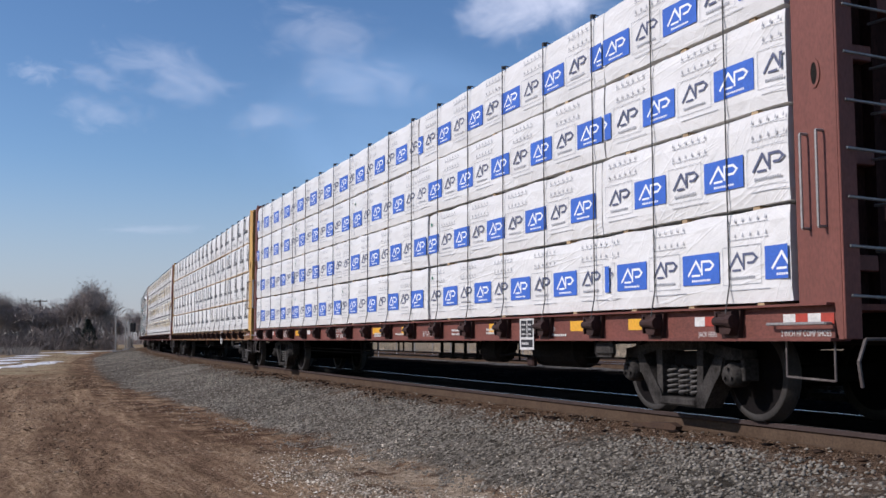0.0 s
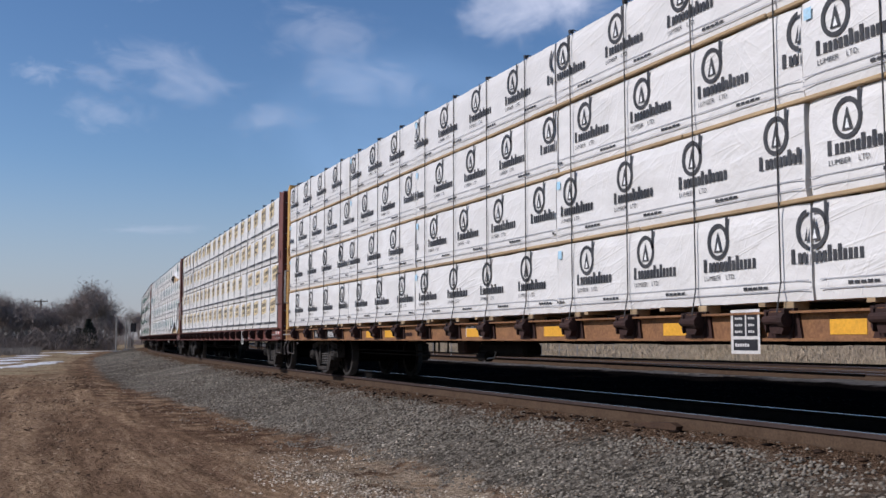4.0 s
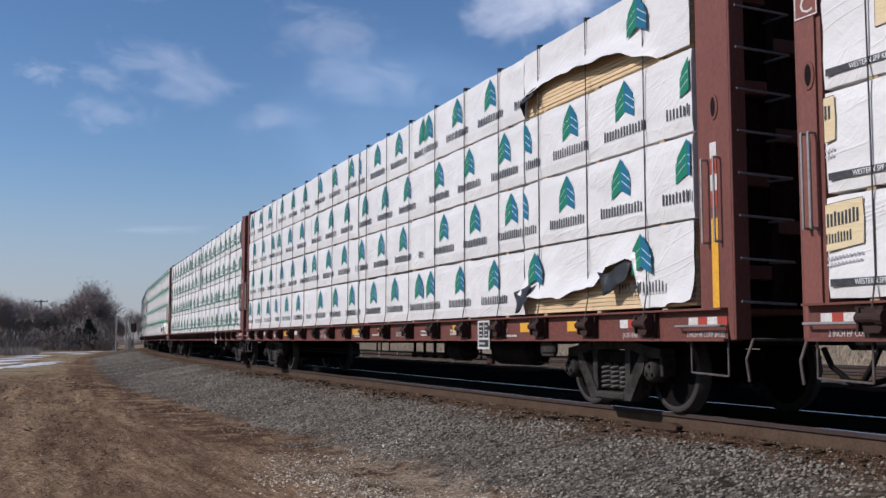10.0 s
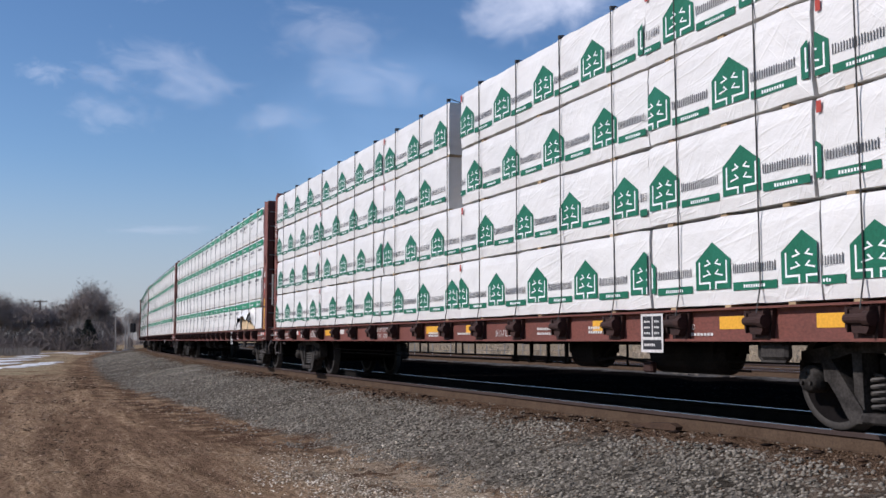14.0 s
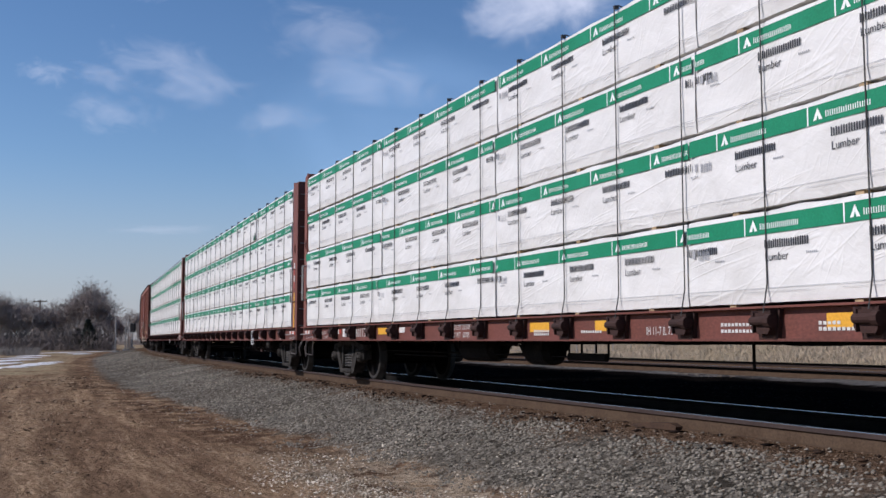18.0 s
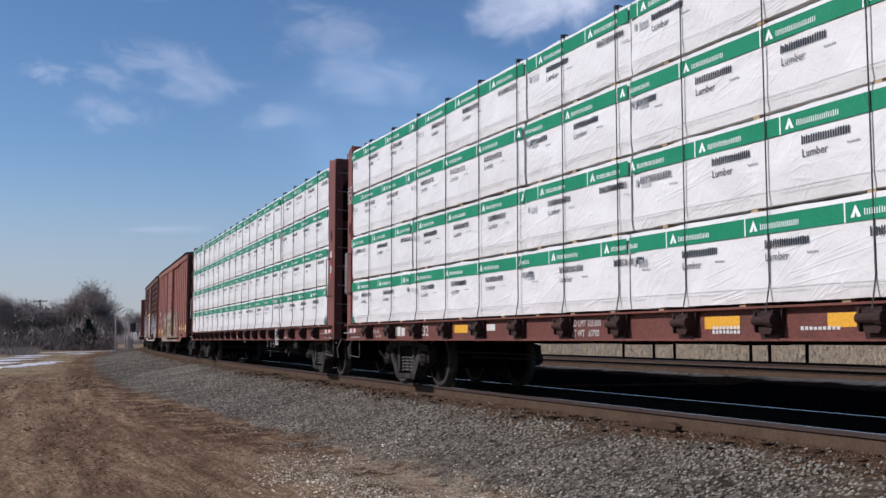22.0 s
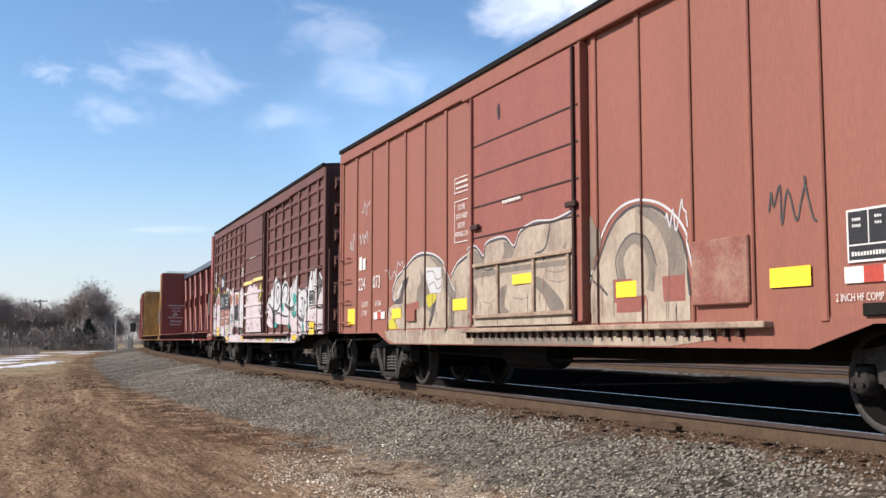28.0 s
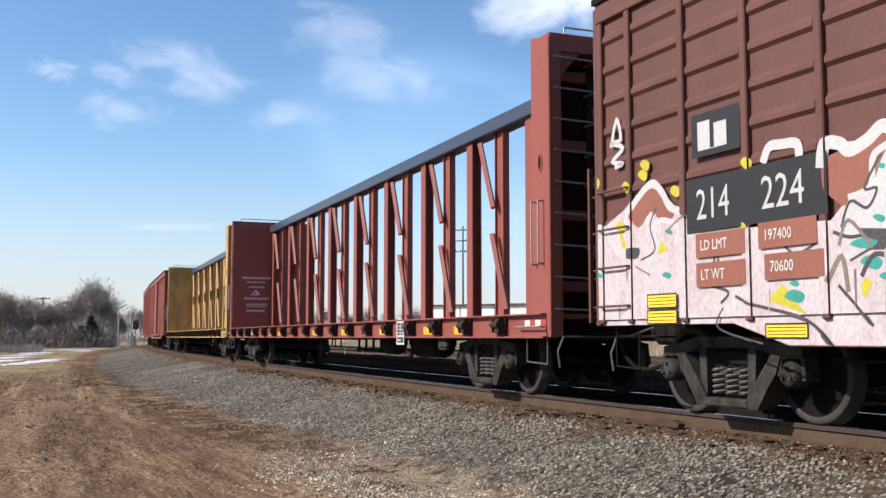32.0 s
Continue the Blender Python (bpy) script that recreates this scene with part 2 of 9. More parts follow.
    nt.links.new(bp.outputs[0], b.inputs["Normal"])
    ramp = nt.nodes.new("ShaderNodeValToRGB")
    ramp.color_ramp.elements[0].position, ramp.color_ramp.elements[0].color = 0.30, (0.715, 0.692, 0.655, 1)
    ramp.color_ramp.elements[1].position, ramp.color_ramp.elements[1].color = 0.78, (0.585, 0.562, 0.525, 1)
    nt.links.new(noise_at(2.2, 0, (0.6, 1, 1.4), 7), ramp.inputs[0])
    nt.links.new(ramp.outputs[0], b.inputs["Base Color"])
    return m


PAINT_OCHRE = material("rusted_ochre_paint", (0.50, 0.30, 0.085), 0.7, spot=(0.20, 0.095, 0.04), spot_scale=2.5, spot_amount=0.8, grain=0.1, bump=0.12, stretch=(1, 1, 0.35))
# darker boxcar end paint: the shade on the ends put into colour
SHADED_END = material("road_grimed_end_paint", (0.080, 0.036, 0.027), 0.75, spot=(0.12, 0.050, 0.036), spot_scale=2, spot_amount=0.6, grain=0.1, bump=0.1)
SILL_RED = material("sunbleached_red_sill_paint", (0.150, 0.050, 0.037), 0.65, spot=(0.085, 0.034, 0.024), spot_scale=2.2, spot_amount=0.65, grain=0.1, bump=0.1, stretch=(0.6, 1, 1), vary=0.1)
DUSTY_SILL = material("rusty_yellow_sill_paint", (0.235, 0.115, 0.050), 0.75, spot=(0.10, 0.045, 0.027), spot_scale=3, spot_amount=0.7, grain=0.12, bump=0.15)
WRAP = wrap_material()

# ---------------------------------------------------------------- mesh helpers


def part(name, bm, mat, parent=None, label="", smooth=False, at=None):
    """Links a bmesh as one mesh object under a thing or part (or on its own)."""
    me = bpy.data.meshes.new(name)
    bm.to_mesh(me)
    bm.free()
    return part_mesh(name, me, mat, parent, label, smooth, at)


def part_mesh(name, me, mat, parent=None, label="", smooth=False, at=None):
    for m in (mat if isinstance(mat, (list, tuple)) else [mat]):
        if m is not None and not me.materials.get(m.name):
            me.materials.append(m)
    if smooth:
        me.polygons.foreach_set("use_smooth", [True] * len(me.polygons))
    ob = new(name, me)
    ob.parent = parent
    if at is not None:
        ob.matrix_basis = at
    if label:
        tagged(ob, label)
    return ob


def again(ob, at, parent=None, name=None):
    """Another object on the same mesh."""
    o = new(name or ob.name.split(".")[0], ob.data)
    o.parent = parent if parent is not None else ob.parent
    o.matrix_basis = at
    return o


def box(bm, x0, x1, y0, y1, z0, z1, bevel=0.0, mi=0):
    g = bmesh.ops.create_cube(bm, size=1)
    bmesh.ops.transform(bm, matrix=Matrix.Translation(((x0 + x1) / 2, (y0 + y1) / 2, (z0 + z1) / 2)) @ Matrix.Diagonal((x1 - x0, y1 - y0, z1 - z0, 1)), verts=g["verts"])
    fs = {f for v in g["verts"] for f in v.link_faces}
    for f in fs:
        f.material_index = mi
    if bevel:
        es = list({e for v in g["verts"] for e in v.link_edges})
        bmesh.ops.bevel(bm, geom=es, offset=bevel, segments=1, affect="EDGES", profile=0.6)
    return bm


def rod(bm, a, b, r=0.012, n=6, mi=0):
    a, b = Vector(a), Vector(b)
    d = b - a
    g = bmesh.ops.create_cone(bm, cap_ends=True, segments=n, radius1=r, radius2=r, depth=d.length)
    m = Matrix.Translation((a + b) / 2) @ d.to_track_quat("Z", "Y").to_matrix().to_4x4()
    bmesh.ops.transform(bm, matrix=m, verts=g["verts"])
    for f in {f for v in g["verts"] for f in v.link_faces}:
        f.material_index = mi
    return bm


def rods(bm, pts, r=0.012, n=6):
    for a, b in zip(pts, pts[1:]):
        rod(bm, a, b, r, n)
    return bm


def prism(bm, pts, y0, y1, mi=0):
    """A plate with the outline pts in the x-z plane, from y0 to y1."""
    vs = [bm.verts.new((x, y0, z)) for x, z in pts]
    vt = [bm.verts.new((x, y1, z)) for x, z in pts]
    n = len(pts)
    fs = [bm.faces.new(vs), bm.faces.new(vt[::-1])]
    for i in range(n):
        fs.append(bm.faces.new((vs[i], vt[i], vt[(i + 1) % n], vs[(i + 1) % n])))
    for f in fs:
        f.material_index = mi
    bmesh.ops.recalc_face_normals(bm, faces=fs)
    return bm


def thing(name, label, category, group="", kind=""):
    return tagged(new(name), label, category, group, kind)


def flat(name, polys, mats, parent, at, label=""):
    """Printed shapes: polygons (material number, layer, outline in x-z) facing -y."""
    return part_mesh(name, flat_mesh(name, polys), mats, parent, label, at=at)


FLATS = {}


def flat_mesh(name, polys, key=None):
    if key and key in FLATS:
        return FLATS[key]
    vs, fs, ms = [], [], []
    for mi, layer, pts in polys:
        k = len(vs)
        vs += [(x, -0.0008 * layer, z) for x, z in pts]
        fs.append(tuple(range(k, k + len(pts))))
        ms.append(mi)
    me = bpy.data.meshes.new(name)
    me.from_pydata(vs, [], fs)
    bm = bmesh.new()
    bm.from_mesh(me)
    for f in bm.faces:
        if f.normal.y > 0:
            f.normal_flip()
    for f, mi in zip(bm.faces, ms):
        f.material_index = mi
    bm.to_mesh(me)
    bm.free()
    if key:
        FLATS[key] = me
    return me


def rect(x0, x1, z0, z1):
    return [(x0, z0), (x1, z0), (x1, z1), (x0, z1)]


def bars(mi, layer, x, z, n, w, h, gap=0.25, seed=1):
    """A word as plain letter-sized bars on a thin base line: n of them over the width w."""
    r = random.Random(seed)
    step = w / n
    base = z + 0.025 * h
    pts = [(x, z), (x + w - gap * step, z)]
    for i in reversed(range(n)):
        hh = h if i == 0 else h * r.choice((0.84, 0.9, 0.96))
        x0, x1 = x + i * step, x + (i + 1 - gap) * step
        pts += ([] if i == n - 1 else [(x1, base)]) + [(x1, z + hh), (x0, z + hh)] + ([(x0, base)] if i else [])
    return [(mi, layer, pts)]


def stroke(pts, w):
    """Outline quads of a thick line through pts, mitred at the bends."""
    pts = [p for i, p in enumerate(pts) if i == 0 or math.hypot(p[0] - pts[i - 1][0], p[1] - pts[i - 1][1]) > 1e-5]
    n = len(pts)
    if n < 2:
        return []
    nor = []
    for (x0, z0), (x1, z1) in zip(pts, pts[1:]):
        d = math.hypot(x1 - x0, z1 - z0)
        nor.append((-(z1 - z0) / d, (x1 - x0) / d))
    closed = n > 3 and math.hypot(pts[0][0] - pts[-1][0], pts[0][1] - pts[-1][1]) < 1e-4
    sides = []
    for i in range(n):
        a = nor[i - 1] if i > 0 else (nor[-1] if closed else nor[0])
        b = nor[i] if i < n - 1 else (nor[0] if closed else nor[-1])
        m = (a[0] + b[0], a[1] + b[1])
        q = m[0] * m[0] + m[1] * m[1]
        k = min(2 / q, 1.0 if q < 0.6 else 2.0) if q > 1e-6 else 0.5
        sides.append((m[0] * k * w / 2, m[1] * k * w / 2))
    return [[(pts[i][0] + sides[i][0], pts[i][1] + sides[i][1]), (pts[i][0] - sides[i][0], pts[i][1] - sides[i][1]),
             (pts[i + 1][0] - sides[i + 1][0], pts[i + 1][1] - sides[i + 1][1]), (pts[i + 1][0] + sides[i + 1][0], pts[i + 1][1] + sides[i + 1][1])] for i in range(n - 1)]


def ring(cx, cz, rx, rz, w, n=20, a0=0, a1=360):
    pts = [(cx + rx * math.cos(radians(a0 + (a1 - a0) * i / n)), cz + rz * math.sin(radians(a0 + (a1 - a0) * i / n))) for i in range(n + 1)]
    return stroke(pts, w)


def curve(pts, k=5, closed=False):
    """Smooth line through pts (Catmull-Rom)."""
    n = len(pts)
    out = []
    for i in range(n if closed else n - 1):
        p = [pts[(i + j) % n] if closed else pts[min(max(i + j, 0), n - 1)] for j in (-1, 0, 1, 2)]
        for q in range(k):
            t = q / k
            out.append(tuple(0.5 * (2 * p[1][a] + (p[2][a] - p[0][a]) * t + (2 * p[0][a] - 5 * p[1][a] + 4 * p[2][a] - p[3][a]) * t * t + (3 * p[1][a] - p[0][a] - 3 * p[2][a] + p[3][a]) * t ** 3) for a in (0, 1)))
    if not closed:
        out.append(pts[-1])
    return out


TEXTS = {}


def lettering(body, size, mat, parent, at, name="lettering", squeeze=1.0):
    """Painted lettering as a mesh, readable from the -y side."""
    key = (body, round(size, 3), mat.name, squeeze)
    if key not in TEXTS:
        cu = bpy.data.curves.new("lettering", "FONT")
        cu.body, cu.size = body, size
        cu.resolution_u = 2
        ob = bpy.data.objects.new("lettering", cu)
        me = bpy.data.meshes.new_from_object(ob)
        bpy.data.objects.remove(ob)
        me.transform(Matrix.Rotation(radians(90), 4, "X") @ Matrix.Diagonal((squeeze, 1, 1, 1)))
        me.materials.clear()
        me.materials.append(mat)
        TEXTS[key] = me
    ob = new(name, TEXTS[key])
    ob.parent = parent
    ob.matrix_basis = at
    return ob


def T(x, y, z):
    return Matrix.Translation((x, y, z))


# ---------------------------------------------------------------- the track's line
# s runs along the track away from the camera's nearest point, l is sideways, positive on the camera's side
S0, S1 = -240, 420
PS = np.arange(S0, S1 + 1, 1.0)
PK = np.interp(PS, [-60, -20, 0, 30, 60, 90, 120], [0.001, 0.00289, 0.00289, 0.00097, 0.00092, 0.00136, 0.00137])
PA = 0.42563 - (np.concatenate([[0], np.cumsum((PK[1:] + PK[:-1]) / 2)]) - np.sum((PK[1:] + PK[:-1])[:-S0] / 2))
PX = np.concatenate([[0], np.cumsum((-np.sin(PA[1:]) - np.sin(PA[:-1])) / 2)])
PY = np.concatenate([[0], np.cumsum((np.cos(PA[1:]) + np.cos(PA[:-1])) / 2)])
PX += 7.667 * math.cos(0.42563) - PX[-S0]
PY += 7.667 * math.sin(0.42563) - PY[-S0]


def on_track(s, l=0.0):
    """Place and heading angle at s, l."""
    a = np.interp(s, PS, PA)
    return np.interp(s, PS, PX) - l * np.cos(a), np.interp(s, PS, PY) - l * np.sin(a), a


def track_coords(x, y):
    """s and l of places (arrays)."""
    x, y = np.ravel(x).astype(float), np.ravel(y).astype(float)
    s, l = np.zeros(len(x)), np.zeros(len(x))
    step = 4
    px, py = PX[::step], PY[::step]
    for i in range(0, len(x), 20000):
        xx, yy = x[i:i + 20000], y[i:i + 20000]
        j = np.argmin((xx[:, None] - px) ** 2 + (yy[:, None] - py) ** 2, 1) * step
        for _ in range(3):
            a = np.interp(PS[0] + j, PS, PA)
            bx, by = np.interp(PS[0] + j, PS, PX), np.interp(PS[0] + j, PS, PY)
            j = np.clip(j + (-(xx - bx) * np.sin(a) + (yy - by) * np.cos(a)), 0, len(PS) - 1)
        a = np.interp(PS[0] + j, PS, PA)
        bx, by = np.interp(PS[0] + j, PS, PX), np.interp(PS[0] + j, PS, PY)
        s[i:i + 20000] = PS[0] + j
        l[i:i + 20000] = -(xx - bx) * np.cos(a) - (yy - by) * np.sin(a)
    return s, l


def profile(s, l):
    """Ground height across the line: the ballasted tracks on a low bank."""
    toe = np.interp(s, [0, 15, 30, 60], [3.2, 3.7, 4.6, 5.2])
    z = np.interp(l, [0.62, 0.84], [-0.19, -0.160])
    t = np.clip((l - 1.75) / (toe - 1.75), 0, 1)
    z -= 0.53 * (t * t * (3 - 2 * t) * 0.5 + t * 0.5)
    u = np.clip((-l - 19.5) / 9, 0, 1)                     # grassy bank beyond the far tracks
    v = np.clip((-l - 45) / 60, 0, 1)
    z += 0.75 * u * u * (3 - 2 * u) - 1.1 * v * v * (3 - 2 * v)
    return z


# ---------------------------------------------------------------- running of the train
SPEED, BRAKE, CARRIER_S, T_REF = 6.951, 0.07, 23.066, 6.0


def run_of(t):
    """Metres that the train has gone since the reference time."""
    return SPEED * (t - T_REF) - 0.5 * BRAKE * max(0.0, t - 26.5) ** 2


def car_pose(offset, t, half):
    s = CARRIER_S + offset - run_of(t)
    fx, fy, _ = on_track(s - half)
    rx, ry, _ = on_track(s + half)
    return pose((fx + rx) / 2, (fy + ry) / 2, 0, 0, 0, math.degrees(math.atan2(fy - ry, fx - rx)))


ROLLING = []          # (object, offset, half truck spacing, place on the car)
KEY_TIMES = [0.5 * i for i in range(65)]


def rolling(ob, offset, half=9.0, place=None):
    ROLLING.append((ob, offset, half, place or Matrix.Identity(4)))
    ob.matrix_basis = car_pose(offset, 0, half) @ (place or Matrix.Identity(4))
    return ob


# ---------------------------------------------------------------- ground
def axis(points):
    out = []
    for (a, b, step) in points:
        out += list(np.arange(a, b, step))
    return np.array(out + [points[-1][1]])


def build_ground():
    far = [4200, 3000, 2000, 1300, 900, 650, 480, 360, 280, 220, 175, 140]
    gx = np.array([-v for v in far] + list(axis([(-110, -45, 2.0), (-45, 12, 0.3), (12, 60, 2.0), (60, 110, 6)])) + far[::-1])
    gy = np.array([-v for v in far] + list(axis([(-110, -20, 6), (-20, 4, 1.5), (4, 45, 0.3), (45, 110, 0.8), (110, 240, 4)])) + [v for v in far[::-1] if v > 250])
    X, Y = np.meshgrid(gx, gy)
    s, l = track_coords(X, Y)
    z = profile(s, l)
    x, y = X.ravel(), Y.ravel()
    near = np.exp(-((x / 90) ** 2 + (y / 120) ** 2))
    off = np.clip((np.abs(l) - 4.2) / 3.0, 0, 1)
    bumps = np.array([noise.noise((a * 0.45, b * 0.45, 3.1)) + 0.75 * noise.noise((a * 1.3, b * 1.3, 7.7)) if n > 0.02 else 0 for a, b, n in zip(x, y, near)])
    z = z + bumps * near * (0.012 + 0.055 * off)
    # wheel ruts of the dirt track beside the line
    for c in (6.4, 8.1, 10.6, 12.2):
        z -= 0.05 * np.exp(-((l - c - 0.4 * np.sin(s * 0.11)) / 0.22) ** 2)
    me = bpy.data.meshes.new("ground")
    nx, ny = len(gx), len(gy)
    idx = np.arange(nx * ny).reshape(ny, nx)
    quads = np.stack([idx[:-1, :-1], idx[:-1, 1:], idx[1:, 1:], idx[1:, :-1]], -1).reshape(-1, 4)
    me.vertices.add(nx * ny)
    me.vertices.foreach_set("co", np.stack([x, y, z], 1).ravel().astype(np.float32))
    me.loops.add(quads.size)
    me.loops.foreach_set("vertex_index", quads.ravel().astype(np.int32))
    me.polygons.add(len(quads))
    me.polygons.foreach_set("loop_start", np.arange(0, quads.size, 4, dtype=np.int32))
    me.update(calc_edges=True)
    me.polygons.foreach_set("use_smooth", [True] * len(quads))
    for nm, v in (("across", l), ("along", s)):
        at = me.attributes.new(nm, "FLOAT", "POINT")
        at.data.foreach_set("value", v.astype(np.float32))
    me.materials.append(ground_material())
    ob = new("ground", me)
    return tagged(ob, "dry winter ground of tan dirt, dead grass and grey ballast", "ground", kind="structure")


def ground_material():
    m = bpy.data.materials.new("ground_dirt_and_ballast")
    m.use_nodes = True
    nt = m.node_tree
    L = nt.links.new
    b = nt.nodes["Principled BSDF"]
    b.inputs["Roughness"].default_value = 0.95
    b.inputs["Specular IOR Level"].default_value = 0.0
    geo = nt.nodes.new("ShaderNodeTexCoord")
    across = nt.nodes.new("ShaderNodeAttribute")
    across.attribute_name = "across"
    along = nt.nodes.new("ShaderNodeAttribute")
    along.attribute_name = "along"

    def tex(scale, detail=5, squash=(1, 1, 1), rough=0.6, src=None):
        mp = nt.nodes.new("ShaderNodeMapping")
        mp.inputs["Scale"].default_value = squash
        L(src or geo.outputs["Object"], mp.inputs["Vector"])
        n = nt.nodes.new("ShaderNodeTexNoise")
        n.inputs["Scale"].default_value, n.inputs["Detail"].default_value, n.inputs["Roughness"].default_value = scale, detail, rough
        L(mp.outputs[0], n.inputs["Vector"])
        return n.outputs[0]

    def ramp(fac, stops):
        r = nt.nodes.new("ShaderNodeValToRGB")
        el = r.color_ramp.elements
        while len(el) < len(stops):
            el.new(0.5)
        for e, (p, c) in zip(el, stops):
            e.position, e.color = p, (*c, 1)
        L(fac, r.inputs[0])
        return r.outputs[0]

    def mix(fac, a, c):
        n = nt.nodes.new("ShaderNodeMix")
        n.data_type = "RGBA"
        L(fac, n.inputs["Factor"])
        L(a, n.inputs["A"])
        L(c, n.inputs["B"])
        return n.outputs["Result"]

    def op(o, a, v):
        n = nt.nodes.new("ShaderNodeMath")
        n.operation = o
        if isinstance(a, float):
            n.inputs[0].default_value = a
        else:
            L(a, n.inputs[0])
        if isinstance(v, (int, float)):
            n.inputs[1].default_value = v
        else:
            L(v, n.inputs[1])
        return n.outputs[0]

    def span(v, a, c):
        n = nt.nodes.new("ShaderNodeMapRange")
        n.interpolation_type = "SMOOTHSTEP"
        n.inputs["From Min"].default_value, n.inputs["From Max"].default_value = a, c
        L(v, n.inputs["Value"])
        return n.outputs[0]

    comb = nt.nodes.new("ShaderNodeCombineXYZ")
    L(along.outputs["Fac"], comb.inputs[0])
    L(across.outputs["Fac"], comb.inputs[1])
    grass = ramp(tex(9.0, 8, (0.35, 1.3, 1), 0.7, comb.outputs[0]), [(0.25, (0.110, 0.066, 0.039)), (0.48, (0.268, 0.174, 0.105)), (0.72, (0.53, 0.385, 0.25))])
    soil = ramp(tex(3.0, 8, (0.3, 1.6, 1), 0.65, comb.outputs[0]), [(0.3, (0.082, 0.050, 0.031)), (0.5, (0.170, 0.107, 0.067)), (0.7, (0.275, 0.18, 0.113))])
    dirt = mix(span(tex(0.9, 7, (0.10, 1.3, 1), 0.65, comb.outputs[0]), 0.43, 0.60), soil, grass)
    pale = ramp(tex(14.0, 6), [(0.3, (0.17, 0.125, 0.086)), (0.7, (0.42, 0.33, 0.235))])
    straw = ramp(tex(3.0, 7), [(0.3, (0.19, 0.142, 0.085)), (0.5, (0.30, 0.235, 0.145)), (0.7, (0.42, 0.34, 0.22))])
    far = span(tex(0.05, 4), 0.35, 0.6)
    field = mix(far, straw, pale)
    vor = nt.nodes.new("ShaderNodeTexVoronoi")
    vor.inputs["Scale"].default_value = 17.0
    L(geo.outputs["Object"], vor.inputs["Vector"])
    stone = ramp(vor.outputs["Color"], [(0.1, (0.034, 0.029, 0.023)), (0.5, (0.090, 0.078, 0.063)), (0.9, (0.175, 0.152, 0.125))])
    gravelly = ramp(tex(5.0, 7), [(0.3, (0.075, 0.068, 0.060)), (0.5, (0.120, 0.110, 0.098)), (0.7, (0.175, 0.160, 0.142))])
    # near-black bed: the train's shade put into the ground colour
    bed_shade = ramp(tex(6.0, 5), [(0.35, (0.0035, 0.003, 0.0028)), (0.7, (0.008, 0.0066, 0.0058))])
    brown = ramp(tex(9.0, 7), [(0.3, (0.058, 0.034, 0.020)), (0.5, (0.118, 0.073, 0.046)), (0.75, (0.180, 0.121, 0.082))])
    rust = mix(span(across.outputs["Fac"], 0.70, 0.80), bed_shade, brown)
    edge = op("ADD", across.outputs["Fac"], op("MULTIPLY", op("SUBTRACT", tex(1.4, 6), 0.5), 1.6))
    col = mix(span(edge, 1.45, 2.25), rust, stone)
    toe = op("ADD", op("MULTIPLY", span(along.outputs["Fac"], 4, 45), 1.9), 0.0)
    e2 = op("SUBTRACT", edge, toe)
    damp = ramp(tex(5.0, 6), [(0.3, (0.045, 0.026, 0.017)), (0.7, (0.120, 0.072, 0.046))])
    nearby = op("SUBTRACT", 1.0, span(along.outputs["Fac"], 10.0, 14.0))
    foot = mix(op("MULTIPLY", nearby, span(tex(2.5, 6), 0.36, 0.52)), mix(span(tex(1.8, 5), 0.40, 0.60), damp, dirt), pale)
    col = mix(span(e2, 2.9, 3.4), col, foot)
    col = mix(span(e2, 4.1, 5.0), col, dirt)
    away = op("MULTIPLY", span(along.outputs["Fac"], 30.0, 52.0), span(edge, 5.5, 8.0))
    col = mix(op("MULTIPLY", away, span(tex(0.25, 5), 0.40, 0.55)), col, straw)
    e3 = op("MULTIPLY", edge, -1.0)
    # the painted dark bed ends about where the train's shadow does
    col = mix(span(e3, 9.4, 10.3), col, mix(span(e3, 18.4, 20.0), gravelly, field))
    L(col, b.inputs["Base Color"])
    bp = nt.nodes.new("ShaderNodeBump")
    bp.inputs["Strength"].default_value, bp.inputs["Distance"].default_value = 0.9, 0.04
    L(op("ADD", op("ADD", tex(30.0, 6, (1, 1, 1), 0.7), op("MULTIPLY", tex(4.5, 5), 3.5)), op("MULTIPLY", vor.outputs["Distance"], 0.8)), bp.inputs["Height"])
    L(bp.outputs[0], b.inputs["Normal"])
    return m


build_ground()


def sweep(name, section, s0, s1, step, l0, mats, label, category, kind="structure", mids=None):
    """A bar of the given section (l, z) along the track's line."""
    ss = np.arange(s0, s1 + step / 2, step)
    n = len(section)
    vs, fs, ms = [], [], []
    for s in ss:
        for l, z in section:
            x, y, _ = on_track(s, l0 + l)
            vs.append((float(x), float(y), z))
    for i in range(len(ss) - 1):
        for k in range(n):
            a, c = i * n + k, i * n + (k + 1) % n
            fs.append((a, c, c + n, a + n))
            ms.append(mids[k] if mids else 0)
    me = bpy.data.meshes.new(name)
    me.from_pydata(vs, [], fs)
    me.polygons.foreach_set("material_index", ms)
    bm = bmesh.new()
    bm.from_mesh(me)
    bmesh.ops.recalc_face_normals(bm, faces=bm.faces)
    bm.to_mesh(me)
    bm.free()
    ob = part_mesh(name, me, mats)
    return tagged(ob, label, category, kind=kind)


